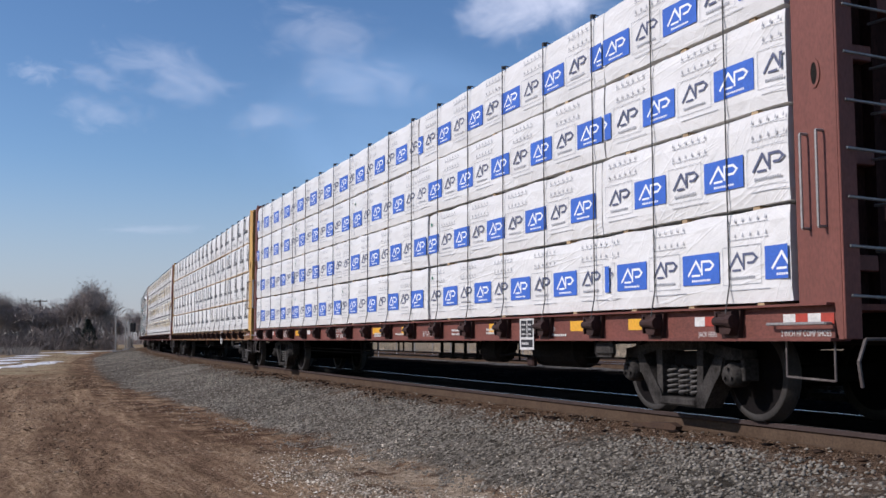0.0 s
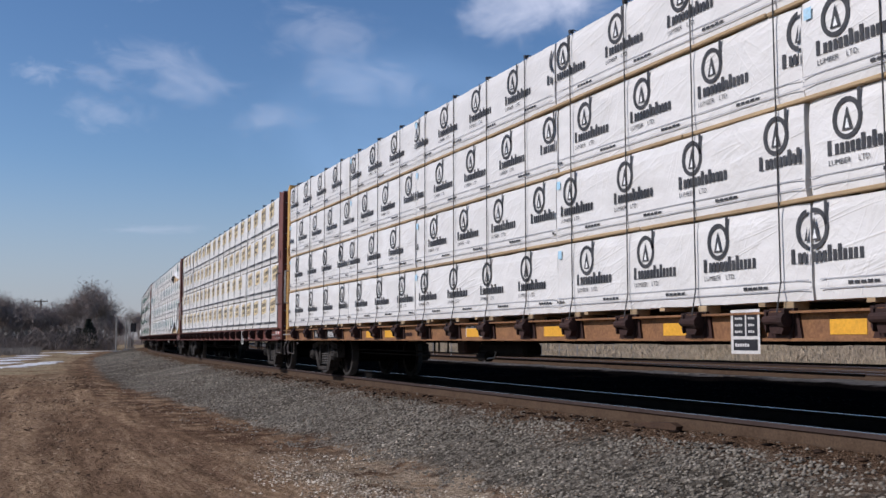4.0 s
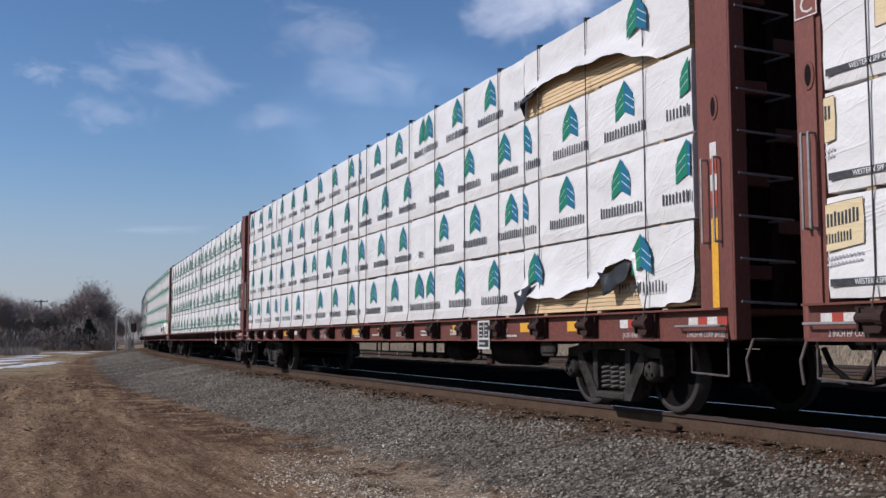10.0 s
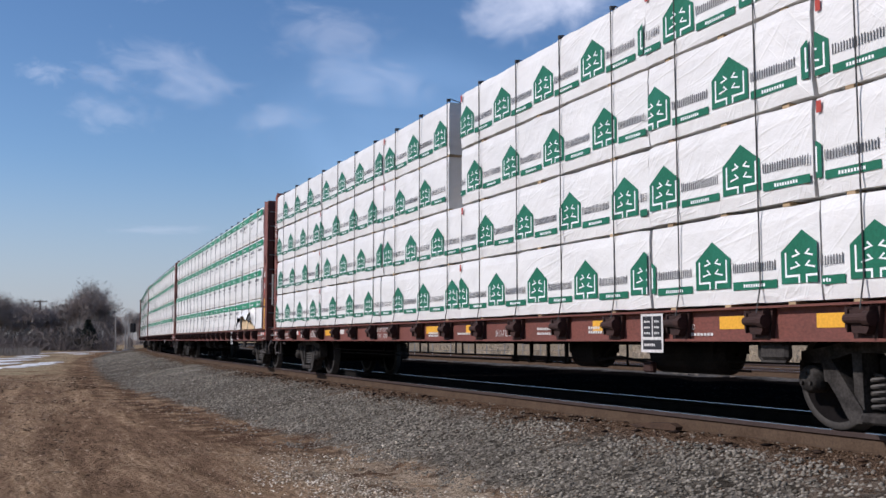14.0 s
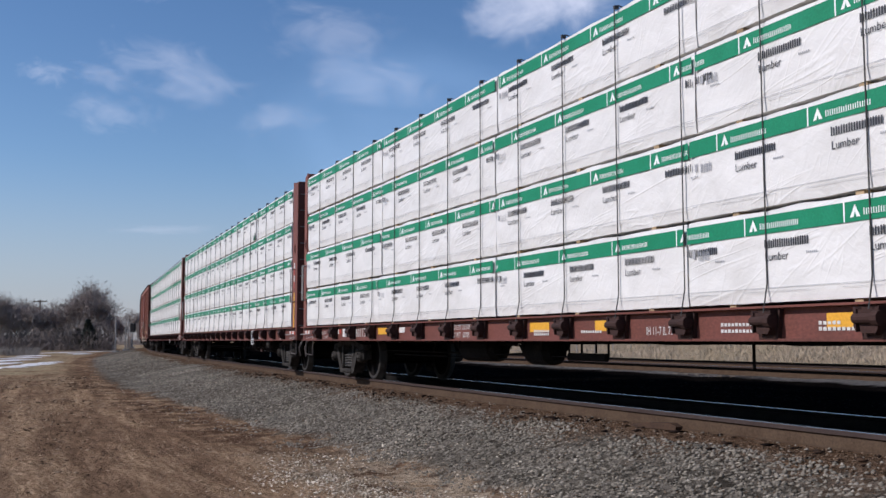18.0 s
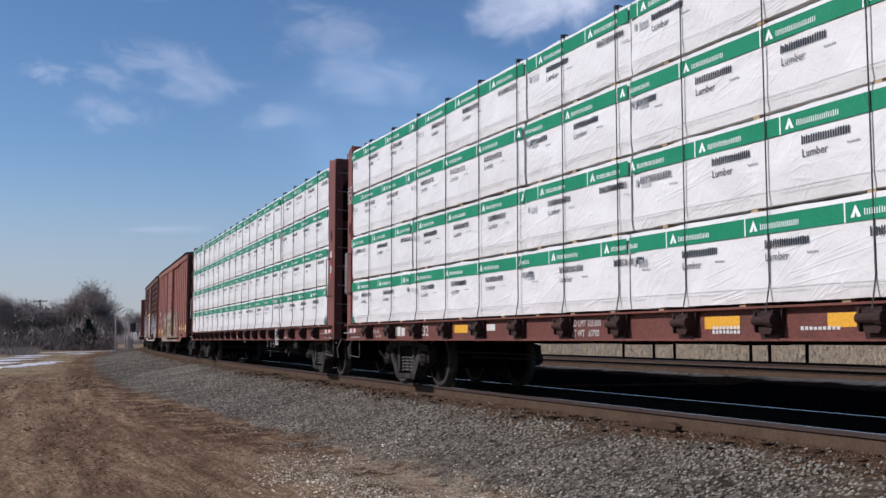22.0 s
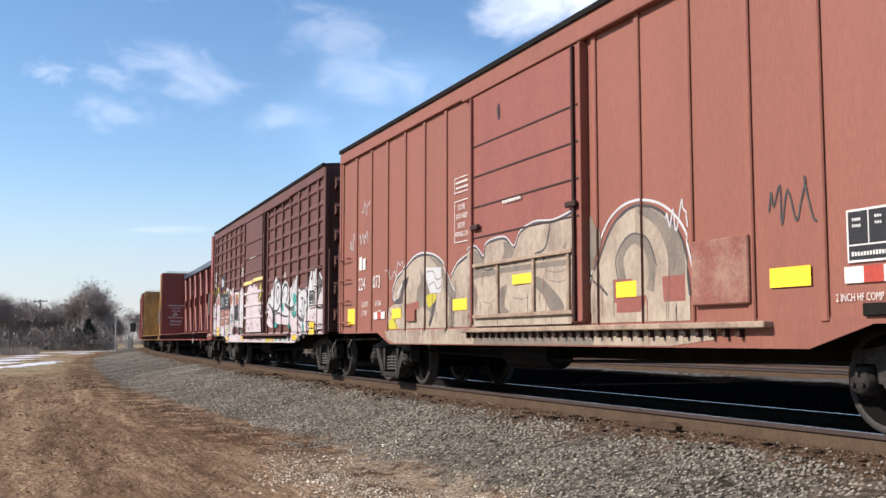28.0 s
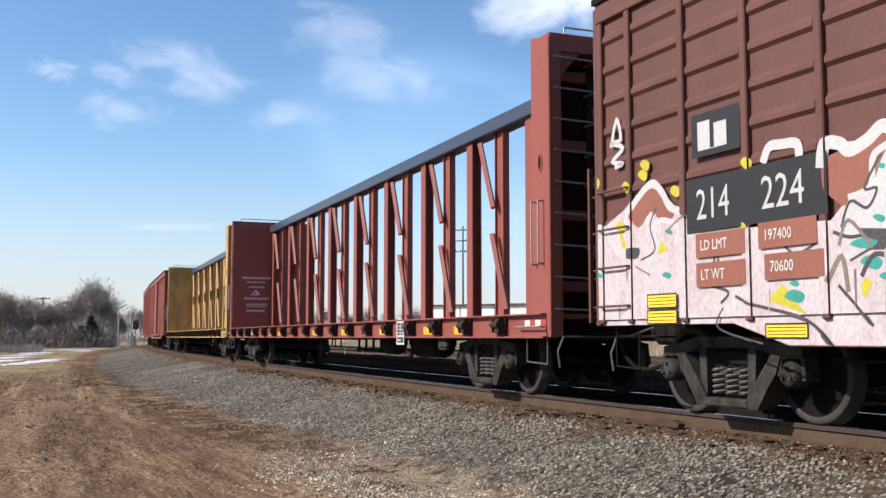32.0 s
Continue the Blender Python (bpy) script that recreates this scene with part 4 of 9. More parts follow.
def brake_gear(car, kind):
    """Brake rods, hangers and air tanks below the deck, as each car carries them."""
    hangers = {"tanks": (-2.56, -1.94, -1.55, -0.3, -0.03, 0.47, 4.86), "pipes": (0.41, 0.59, 1.19, 1.71, 3.65, 3.86, 4.04, 5.65, 5.91, 5.97, 6.26),
               "rear_tanks": (-2.02, -0.22, 0.1, 0.45, 0.74, 3.4), "box": (-4.6, -4.2, -2.7, -2.5, -2.1, -0.8)}[kind]
    for x in hangers:
        part("hanger", rod(bmesh.new(), (x, -0.9, 0.50 if x > 1 else 0.57), (x, -0.9, 0.85), 0.017), GRIME, car)
    for a, b, r_ in (((-7.6, -0.9, 0.60), (2.0, -0.9, 0.57), 0.012), ((2.0, -0.9, 0.57), (7.8, -0.9, 0.58), 0.012), ((-7.0, -0.85, 0.53), (7.0, -0.85, 0.49), 0.012)):
        part("brake_rod", rod(bmesh.new(), a, b, r_), GRIME, car)

    def tank(x0, x1, r_, z, name="air_reservoir", mat=GRIME, label="black air reservoir"):
        n = 18
        bm = bmesh.new()
        e = min(r_ * 0.55, (x1 - x0) * 0.3)
        prof = [(x0, 0.02), (x0 + e * 0.25, r_ * 0.62), (x0 + e, r_), (x1 - e, r_), (x1 - e * 0.25, r_ * 0.62), (x1, 0.02)]
        loops = [[bm.verts.new((x, -0.82 + q * math.cos(2 * math.pi * k / n), z + q * math.sin(2 * math.pi * k / n))) for k in range(n)] for x, q in prof]
        for la, lb in zip(loops, loops[1:]):
            for k in range(n):
                bm.faces.new((la[k], la[(k + 1) % n], lb[(k + 1) % n], lb[k]))
        for x in (x0 + e, x1 - e):                        # hanger bands
            box(bm, x - 0.03, x + 0.03, -0.82 - r_ - 0.01, -0.82 + r_ + 0.01, z, 0.86)
        bmesh.ops.recalc_face_normals(bm, faces=bm.faces)
        part(name, bm, mat, car, label, smooth=False)

    if kind == "tanks":
        tank(3.6, 4.32, 0.18, 0.64)
        tank(5.40, 6.76, 0.215, 0.655)
        bm = bmesh.new()
        box(bm, 1.9, 3.5, -0.93, -0.89, 0.52, 0.56)
        for x in (1.9, 2.4, 2.9, 3.4):
            rod(bm, (x, -0.95, 0.53), (x, -0.85, 0.53), 0.045, 8)
            box(bm, x - 0.02, x + 0.02, -0.92, -0.88, 0.52, 0.86)
        part("brake_lever", bm, GRIME, car, "grimy brake levers on their carrier")
        part("brake_pipe", rods(bmesh.new(), [(4.36, -0.9, 0.61), (4.6, -0.9, 0.76), (5.3, -0.9, 0.76)], 0.017), GRIME, car)
        part("brake_pipe", rods(bmesh.new(), [(4.3, -0.95, 0.56), (4.8, -0.95, 0.60), (5.4, -0.95, 0.54)], 0.017), GRIME, car)
        part("drain_valve", box(bmesh.new(), 5.44, 5.62, -1.08, -1.0, 0.44, 0.56, 0.02), DARK_RED, car, "rusty drain valve")
    elif kind == "rear_tanks":
        tank(-3.66, -2.4, 0.20, 0.665)
        tank(-1.42, -0.66, 0.20, 0.65)
        part("brake_lever", box(bmesh.new(), -0.21, 0.74, -0.95, -0.88, 0.53, 0.63, 0.02), GRIME, car, "grimy brake levers on their carrier")
        part("brake_pipe", rods(bmesh.new(), [(-2.3, -0.9, 0.74), (-1.62, -0.9, 0.72), (-1.5, -0.9, 0.60), (-1.95, -0.9, 0.59)], 0.018), GRIME, car)
    elif kind == "box":
        part("brake_cylinder", box(bmesh.new(), -1.49, -1.16, -1.0, -0.7, 0.59, 0.79, 0.03), DARK_RED, car, "rusty brake cylinder box")
        bm = box(bmesh.new(), -0.65, 0.9, -1.0, -0.7, 0.55, 0.76, 0.05)
        rod(bm, (-0.55, -1.0, 0.55), (-0.25, -1.0, 0.55), 0.085, 10)
        part("control_valve", bm, GRIME, car, "black brake control valve")
        part("brake_pipe", rods(bmesh.new(), [(-0.36, -1.04, 0.47), (-0.2, -1.04, 0.52), (0.0, -1.04, 0.53), (0.06, -1.04, 0.62)], 0.009), GALV, car, "bright bent brake pipe")
    else:
        tank(-3.4, -2.6, 0.19, 0.655)
        part("brake_pipe", rods(bmesh.new(), [(0.5, -0.9, 0.60), (1.7, -0.9, 0.62), (1.75, -0.9, 0.55)], 0.02), GRIME, car)


def sill_marks(car, numbers, mark_u=-8.5, weight_u=-2.9, rear=11.12):
    """Stencils and reflector sheets along the near side sill."""
    y = -1.404
    polys = [(0, 1, rect(-0.2, 0.2, 0.0, 0.40)), (1, 2, rect(-0.165, 0.0, 0.16, 0.375)), (1, 2, rect(0.02, 0.17, 0.16, 0.375)), (1, 2, rect(-0.165, 0.17, 0.03, 0.13))]
    for i in range(3):
        polys += bars(0, 3, -0.14, 0.31 - 0.06 * i, 4, 0.11, 0.022)
        polys += bars(0, 3, 0.045, 0.31 - 0.06 * i, 3, 0.09, 0.022)
    polys += bars(0, 3, -0.14, 0.065, 6, 0.2, 0.03)
    flat("stencil_plate", polys, [WHITE_PAINT, BLACK_PAINT], car, T(6.22, -1.47, 0.67), "black stencil panel framed in white")
    for u, w in ((8.78, 0.50), (7.45, 0.40), (5.17, 0.50), (1.47, 0.42), (-0.1, 0.52), (-6.16, 0.48)) if numbers else ((8.78, 0.5), (7.4, 0.4), (5.1, 0.5), (2.5, 0.5), (0.04, 0.46), (-3.63, 0.5), (-4.76, 0.42)):
        flat("reflector", [(0, 1, rect(-w / 2, w / 2, 0.90, 1.02) if numbers else rect(-w / 2, w / 2, 0.84, 0.965))], [REFLECT_YELLOW], car, T(u, y, 0), "yellow reflector sheet")
    for u, w, n in ((10.98, 0.60, 4), (9.72, 0.48, 3), (-5.80, 0.80, 3), (-rear - 0.1, 0.36, 3), (mark_u - 0.42, 0.30, 2)) if numbers else ((10.98, 0.60, 4),):
        step = w / n
        flat("reflector", [(i % 2, 1, rect(i * step, i * step + step, 0.925, 1.015)) for i in range(n)], [WHITE_PAINT, REFLECT_RED], car, T(u, y, 0), "red and white reflector sheet")
    if not numbers:
        flat("reporting_mark", [(1, 1, rect(-8.75, -6.6, 0.83, 1.02))] + bars(0, 2, -8.6, 0.865, 8, 0.8, 0.13, 0.55) + bars(0, 2, -7.6, 0.865, 10, 0.9, 0.13, 0.5), [WHITE_PAINT, BLACK_PAINT], car, T(0, y - 0.003, 0), "white running marks as plain bars")
        lettering("RETAINING VALVE", 0.085, DARK_RED, car, T(-2.05, y - 0.003, 0.86), squeeze=0.75)
        flat("small_stencils", bars(0, 1, -2.95, 0.86, 7, 0.5, 0.07, 0.3), [DARK_RED], car, T(0, y - 0.003, 0))
        return
    for u in (10.95, -rear - 0.02):
        lettering("2 INCH HF COMP SHOES", 0.075, WHITE_PAINT, car, T(u, y - 0.003, 0.825), squeeze=0.72)
    lettering("JACK HERE", 0.07, WHITE_PAINT, car, T(9.78, y - 0.003, 0.825), squeeze=0.85)
    lettering("JACK HERE", 0.07, WHITE_PAINT, car, T(-9.98, y - 0.003, 0.84), squeeze=0.85)
    lettering("3/4\" ADJ BLOCK", 0.085, WHITE_PAINT, car, T(-10.3, y - 0.003, 0.92), squeeze=0.85)
    lettering("REL", 0.075, WHITE_PAINT, car, T(-6.2 if mark_u > -6 else 6.72, y - 0.003, 1.0), squeeze=0.95)
    lettering("ROD", 0.075, WHITE_PAINT, car, T(-6.2 if mark_u > -6 else 6.72, y - 0.003, 0.90), squeeze=0.95)
    lettering("RETAINING VALVE", 0.07, WHITE_PAINT, car, T(weight_u + 1.4 if mark_u > -6 else -6.95, y - 0.003, 0.85), squeeze=0.7)
    lettering("IH 11-7 IL 73-0", 0.125, WHITE_PAINT, car, T(2.3, y - 0.003, 0.85), squeeze=0.72)
    lettering("LD LMT 225300", 0.115, WHITE_PAINT, car, T(weight_u, y - 0.003, 0.955), squeeze=0.85)
    lettering("LT WT   60700", 0.115, WHITE_PAINT, car, T(weight_u, y - 0.003, 0.835), squeeze=0.85)
    lettering(numbers, 0.235, WHITE_PAINT, car, T(mark_u + 0.86, y - 0.003, 0.862), "running_number", 1.08)
    flat("reporting_mark", bars(0, 1, mark_u, 0.862, 3, 0.60, 0.165, 0.22), [WHITE_PAINT], car, T(0, y - 0.003, 0), "white reporting mark as plain bars")
    polys = []
    for u, n, z in ((3.55, 14, 0.925), (3.55, 14, 0.865), (4.83, 5, 0.925), (4.83, 12, 0.875), (-0.24, 8, 0.895), (-0.24, 8, 0.855), (0.95, 9, 0.88), (6.75, 8, 0.84)):
        polys += bars(0, 1, u, z, n, n * 0.052, 0.032, 0.3, seed=int(u * 10) + 50)
    flat("small_stencils", polys, [WHITE_PAINT], car, T(0, y - 0.003, 0))


# ---------------------------------------------------------------- lumber packages
TIER_Z = [1.13, 1.995, 2.86, 3.725]
TIER_H = 0.836
FACE_Y = -1.405


def package_mesh(length, seed, depth=1.10, h=TIER_H):
    """A wrapped pack: slightly bulging faces, soft corners, crumpled ends; front face at y=0, depth to +y."""
    nx, nz, ny = max(8, int(length / 0.16)), 7, 5
    r = random.Random(seed)
    ox, oz = r.uniform(0, 50), r.uniform(0, 50)
    bm = bmesh.new()
    g = bmesh.ops.create_cube(bm, size=1)
    for v in bm.verts:
        v.co = Vector((v.co.x * length, (v.co.y + 0.5) * depth, (v.co.z + 0.5) * h))
    def cut(axis_, n):
        lo = {0: -length / 2, 1: 0, 2: 0}[axis_]
        size = (length, depth, h)[axis_]
        for i in range(1, n):
            co, no = [0, 0, 0], [0, 0, 0]
            co[axis_], no[axis_] = lo + size * i / n, 1
            bmesh.ops.bisect_plane(bm, geom=bm.verts[:] + bm.edges[:] + bm.faces[:], plane_co=co, plane_no=no)
    cut(2, nz)
    cut(0, nx)
    cut(1, ny)
    for v in bm.verts:
        x, y, z = v.co
        ex = min(1, (length / 2 - abs(x)) / 0.06)
        ez = min(1, min(z, h - z) / 0.05)
        w = noise.noise((x * 1.7 + ox, z * 2.3 + oz, 0.3)) * 0.007 + noise.noise((x * 5 + ox, z * 6 + oz, 4.3)) * 0.003
        if y < 0.01:
            v.co.y -= (w + 0.004) * max(0, ex) * max(0, ez) - 0.012 * (2 - max(0, ex) - max(0, ez))
        if z < 0.01:
            v.co.z += 0.008 * noise.noise((x * 3 + ox, y, 1))
        if z > h - 0.01:
            v.co.z += 0.022 * noise.noise((x * 2.1 + ox, y * 2, 5)) - 0.008
        if abs(x) > length / 2 - 0.01:
            v.co.x += 0.016 * noise.noise((z * 4 + oz, y * 3, 2))
    me = bpy.data.meshes.new("wrap")
    bm.to_mesh(me)
    bm.free()
    me.polygons.foreach_set("use_smooth", [False] * len(me.polygons))
    return me


def clip_x(pts, lo, hi):
    """An outline cut to lo <= x <= hi."""
    for sign, lim in ((1, lo), (-1, -hi)):
        out = []
        for a, b in zip(pts, pts[1:] + pts[:1]):
            ia, ib = sign * a[0] >= lim, sign * b[0] >= lim
            if ia:
                out.append(a)
            if ia != ib:
                f = (sign * lim - a[0]) / (b[0] - a[0])
                out.append((sign * lim, a[1] + f * (b[1] - a[1])))
        pts = out
        if len(pts) < 3:
            return []
    return pts


# the printed marks of each mill, as shapes in x-z round their middle, facing -y
def mark_blue_panel(k):
    if k == 0:
        p = [(0, 1, rect(-0.29, 0.29, 0.195, 0.49))]
        p += [(1, 2, q) for q in stroke([(-0.20, 0.285), (-0.07, 0.425), (0.01, 0.32)], 0.026)] + [(1, 2, q) for q in stroke([(-0.14, 0.285), (-0.01, 0.285)], 0.02)]
        p += [(1, 2, q) for q in stroke([(0.02, 0.285), (0.02, 0.415), (0.15, 0.415), (0.20, 0.375), (0.15, 0.335), (0.07, 0.335)], 0.024)]
        p += bars(1, 2, -0.14, 0.225, 10, 0.30, 0.022, 0.3)
        return p
    p = [(3, 1, q) for q in stroke([(-0.27, 0.17), (0.27, 0.17), (0.27, 0.52), (-0.27, 0.52), (-0.27, 0.17)], 0.005)]
    p += [(2, 1, q) for q in stroke([(-0.19, 0.30), (-0.06, 0.45), (0.02, 0.33)], 0.026)] + [(2, 1, q) for q in stroke([(-0.13, 0.30), (-0.01, 0.30)], 0.022)]
    p += [(2, 1, q) for q in stroke([(0.03, 0.30), (0.03, 0.44), (0.16, 0.44), (0.21, 0.40), (0.16, 0.36), (0.08, 0.36)], 0.024)]
    p += bars(3, 1, -0.17, 0.215, 12, 0.36, 0.03, 0.3)
    return p


def marks_dots(k):
    p = []
    for row in range(2):
        for i in range(6):
            x = -0.28 + 0.105 * i
            p.append((3, 1, [(x, 0.60 + row * 0.14), (x + 0.03, 0.60 + row * 0.14), (x + 0.015, 0.645 + row * 0.14)]))
        p += bars(4, 1, -0.28, 0.575 + row * 0.14, 18, 0.58, 0.010, 0.3)
    p.append((4, 1, rect(-0.3, 0.3, 0.115, 0.122)))
    return p


def mark_ring(k):
    p = [(0, 1, q) for q in ring(-0.155, 0.60, 0.14, 0.155, 0.042, 20)]
    p += [(0, 1, rect(-0.038, 0.0, 0.62, 0.825))]
    p += [(0, 1, [(-0.215, 0.50), (-0.095, 0.50), (-0.125, 0.60), (-0.155, 0.70), (-0.185, 0.60)]), (1, 2, [(-0.18, 0.515), (-0.13, 0.515), (-0.155, 0.60)])]
    stems, x = [], -0.38
    for w, h in ((0.125, 0.128), (0.10, 0.092), (0.10, 0.092), (0.10, 0.135), (0.042, 0.135), (0.10, 0.092), (0.105, 0.092)):
        stems.append((x, h))
        if w > 0.05:
            stems.append((x + w - 0.042, 0.092))
        x += w + 0.014
    comb = [(-0.38, 0.315), (stems[-1][0] + 0.042, 0.315)]
    for n, (x, h) in reversed(list(enumerate(stems))):
        comb += ([] if n == len(stems) - 1 else [(x + 0.042, 0.319)]) + [(x + 0.042, 0.315 + h), (x, 0.315 + h)] + ([(x, 0.319)] if n else [])
    p.append((0, 1, comb))
    return p


def mark_stripe_lines(w):
    return [(2, 1, rect(-w / 2, w / 2, 0.165, 0.175)), (2, 1, rect(-w / 2, w / 2, 0.085, 0.095))] + bars(0, 1, -0.3, 0.115, 5, 0.34, 0.03, 0.2)


def mark_sign(k):
    sk = lambda x, z: (x, z + 0.07 * x)
    q = [sk(-0.315, 0.39), sk(0.0, 0.385), sk(0.31, 0.40), sk(0.32, 0.58), sk(0.31, 0.765), sk(-0.02, 0.77), sk(-0.31, 0.755)]
    p = [(1, 1, q)] + [(0, 2, s) for s in stroke(q + q[:1], 0.005)]
    p += [(0, 2, [sk(x, z) for x, z in b[2]]) for b in bars(0, 2, -0.25, 0.58, 14, 0.53, 0.125, 0.34, seed=9)]
    p += [(0, 2, [sk(x, z) for x, z in b[2]]) for b in bars(0, 2, -0.17, 0.445, 12, 0.37, 0.09, 0.38, seed=10)]
    p += [(2, 1, [sk(x, z) for x, z in b[2]]) for b in bars(2, 1, -0.14, 0.315, 12, 0.45, 0.026, 0.35)]
    p += [(2, 1, [sk(x, z) for x, z in b[2]]) for b in bars(2, 1, -0.22, 0.265, 14, 0.52, 0.024, 0.35)]
    return p


def mark_tree(k):
    """A fir sign in two colours: three lapped tiers cut by white slanting lines, and a word below as bars."""
    p = []
    for s, mi in ((-1, 0), (1, 1)):
        half = [(0, 0.79), (s * 0.13, 0.655), (s * 0.165, 0.61), (s * 0.165, 0.575), (s * 0.19, 0.555), (s * 0.19, 0.35), (0, 0.435)]
        p.append((mi, 1, half))
        for zz in (0.51, 0.60):
            p += [(2, 2, q) for q in stroke([(0.02 * s, zz + 0.03), (s * 0.20, zz - 0.08)], 0.004 if s < 0 else 0.007)]
    p += bars(3, 1, -0.43, 0.165, 15, 0.87, 0.12, 0.55, seed=3)
    return p


def mark_house(k):
    """A gabled house sign with a white fir in its middle, a word as bars and a green strip beside it."""
    p = [(0, 1, [(-0.265, 0.15), (0.265, 0.15), (0.265, 0.43), (0.0, 0.605), (-0.265, 0.43)])]
    p += [(2, 2, q) for q in stroke([(-0.205, 0.42), (-0.205, 0.215), (-0.045, 0.215), (-0.045, 0.15)], 0.02)]
    p += [(2, 2, q) for q in stroke([(0.205, 0.42), (0.205, 0.215), (0.045, 0.215), (0.045, 0.15)], 0.02)]
    for zz, w in ((0.30, 0.15), (0.40, 0.125)):
        p += [(2, 2, q) for q in stroke([(-w, zz - 0.02), (-0.04, zz), (-0.085, zz + 0.035)], 0.018)]
        p += [(2, 2, q) for q in stroke([(w, zz - 0.02), (0.04, zz), (0.085, zz + 0.035)], 0.018)]
    p += bars(3, 1, 0.30, 0.285, 19, 0.60, 0.092, 0.62, seed=6)
    p += [(0, 1, rect(0.30, 0.90, 0.125, 0.20))] + bars(2, 2, 0.45, 0.145, 9, 0.30, 0.032, 0.35)
    return p


def mark_band(k):
    """One repeat of a green head band with a white tree sign and bars, and the black words below."""
    p = [(0, 1, rect(-0.61, 0.61, 0.615, 0.78))]
    p += [(2, 2, rect(-0.565, -0.549, 0.615, 0.78))]
    p += [(2, 3, [(-0.495, 0.65), (-0.385, 0.65), (-0.44, 0.755)]), (0, 4, [(-0.455, 0.65), (-0.425, 0.65), (-0.44, 0.695)])]
    p += bars(2, 3, -0.35, 0.66, 20, 0.50, 0.055, 0.60, seed=8)
    return p


def mark_band_words(k):
    p = bars(3, 1, -0.30, 0.485, 20, 0.56, 0.078, 0.45, seed=12)
    p += bars(4, 1, 0.22, 0.405, 6, 0.14, 0.02, 0.4)
    return p


def mark_band_rules(k):
    return [(4, 1, rect(-0.60, 0.60, 0.128, 0.132)), (4, 1, rect(-0.60, 0.25, 0.096, 0.099))]


BRANDS = {
    "blue": dict(label="white wrapped lumber package with blue mill marks", marks=[(1.22, 0.0, "panel", lambda: mark_blue_panel(0), (INK_BLUE, INK_WHITE, INK_NAVY, INK_GREY)),
                 (1.22, 0.61, "panel2", lambda: mark_blue_panel(1), (INK_BLUE, INK_WHITE, INK_NAVY, INK_GREY)),
                 (1.22, 0.69, "dots", lambda: marks_dots(0), (INK_BLUE, INK_WHITE, INK_NAVY, INK_GREY, INK_GREY))]),
    "ring": dict(label="white wrapped lumber package with black ring marks", marks=[(1.22, 0.0, "ringmark", lambda: mark_ring(0), (INK_BLACK, INK_WHITE, INK_GREY)),
                 (1.22, 0.5, "rule", lambda: mark_stripe_lines(1.22), (INK_BLACK, INK_WHITE, INK_GREY))]),
    "sign": dict(label="white wrapped lumber package with tan sign marks", marks=[(1.22, 0.0, "sign", lambda: mark_sign(0), (INK_BLACK, INK_TAN, INK_GREY))]),
    "tree": dict(label="white wrapped lumber package with green and blue tree marks", marks=[(1.22, 0.0, "tree", lambda: mark_tree(0), (INK_FIR, INK_TEAL, INK_WHITE, INK_BLACK))]),
    "house": dict(label="white wrapped lumber package with green house marks", marks=[(1.22, 0.0, "house", lambda: mark_house(0), (INK_GREEN, INK_TEAL, INK_WHITE, INK_BLACK))]),
    "band": dict(label="white wrapped lumber package with a green head band", marks=[(1.22, 0.0, "band", lambda: mark_band(0), (INK_GREEN2, INK_GREEN, INK_WHITE, INK_BLACK, INK_GREY)),
                 (1.22, 0.0, "words", lambda: mark_band_words(0), (INK_GREEN2, INK_GREEN, INK_WHITE, INK_BLACK, INK_GREY)),
                 (1.22, 0.0, "rules", lambda: mark_band_rules(0), (INK_GREEN2, INK_GREEN, INK_WHITE, INK_BLACK, INK_GREY))]),
}


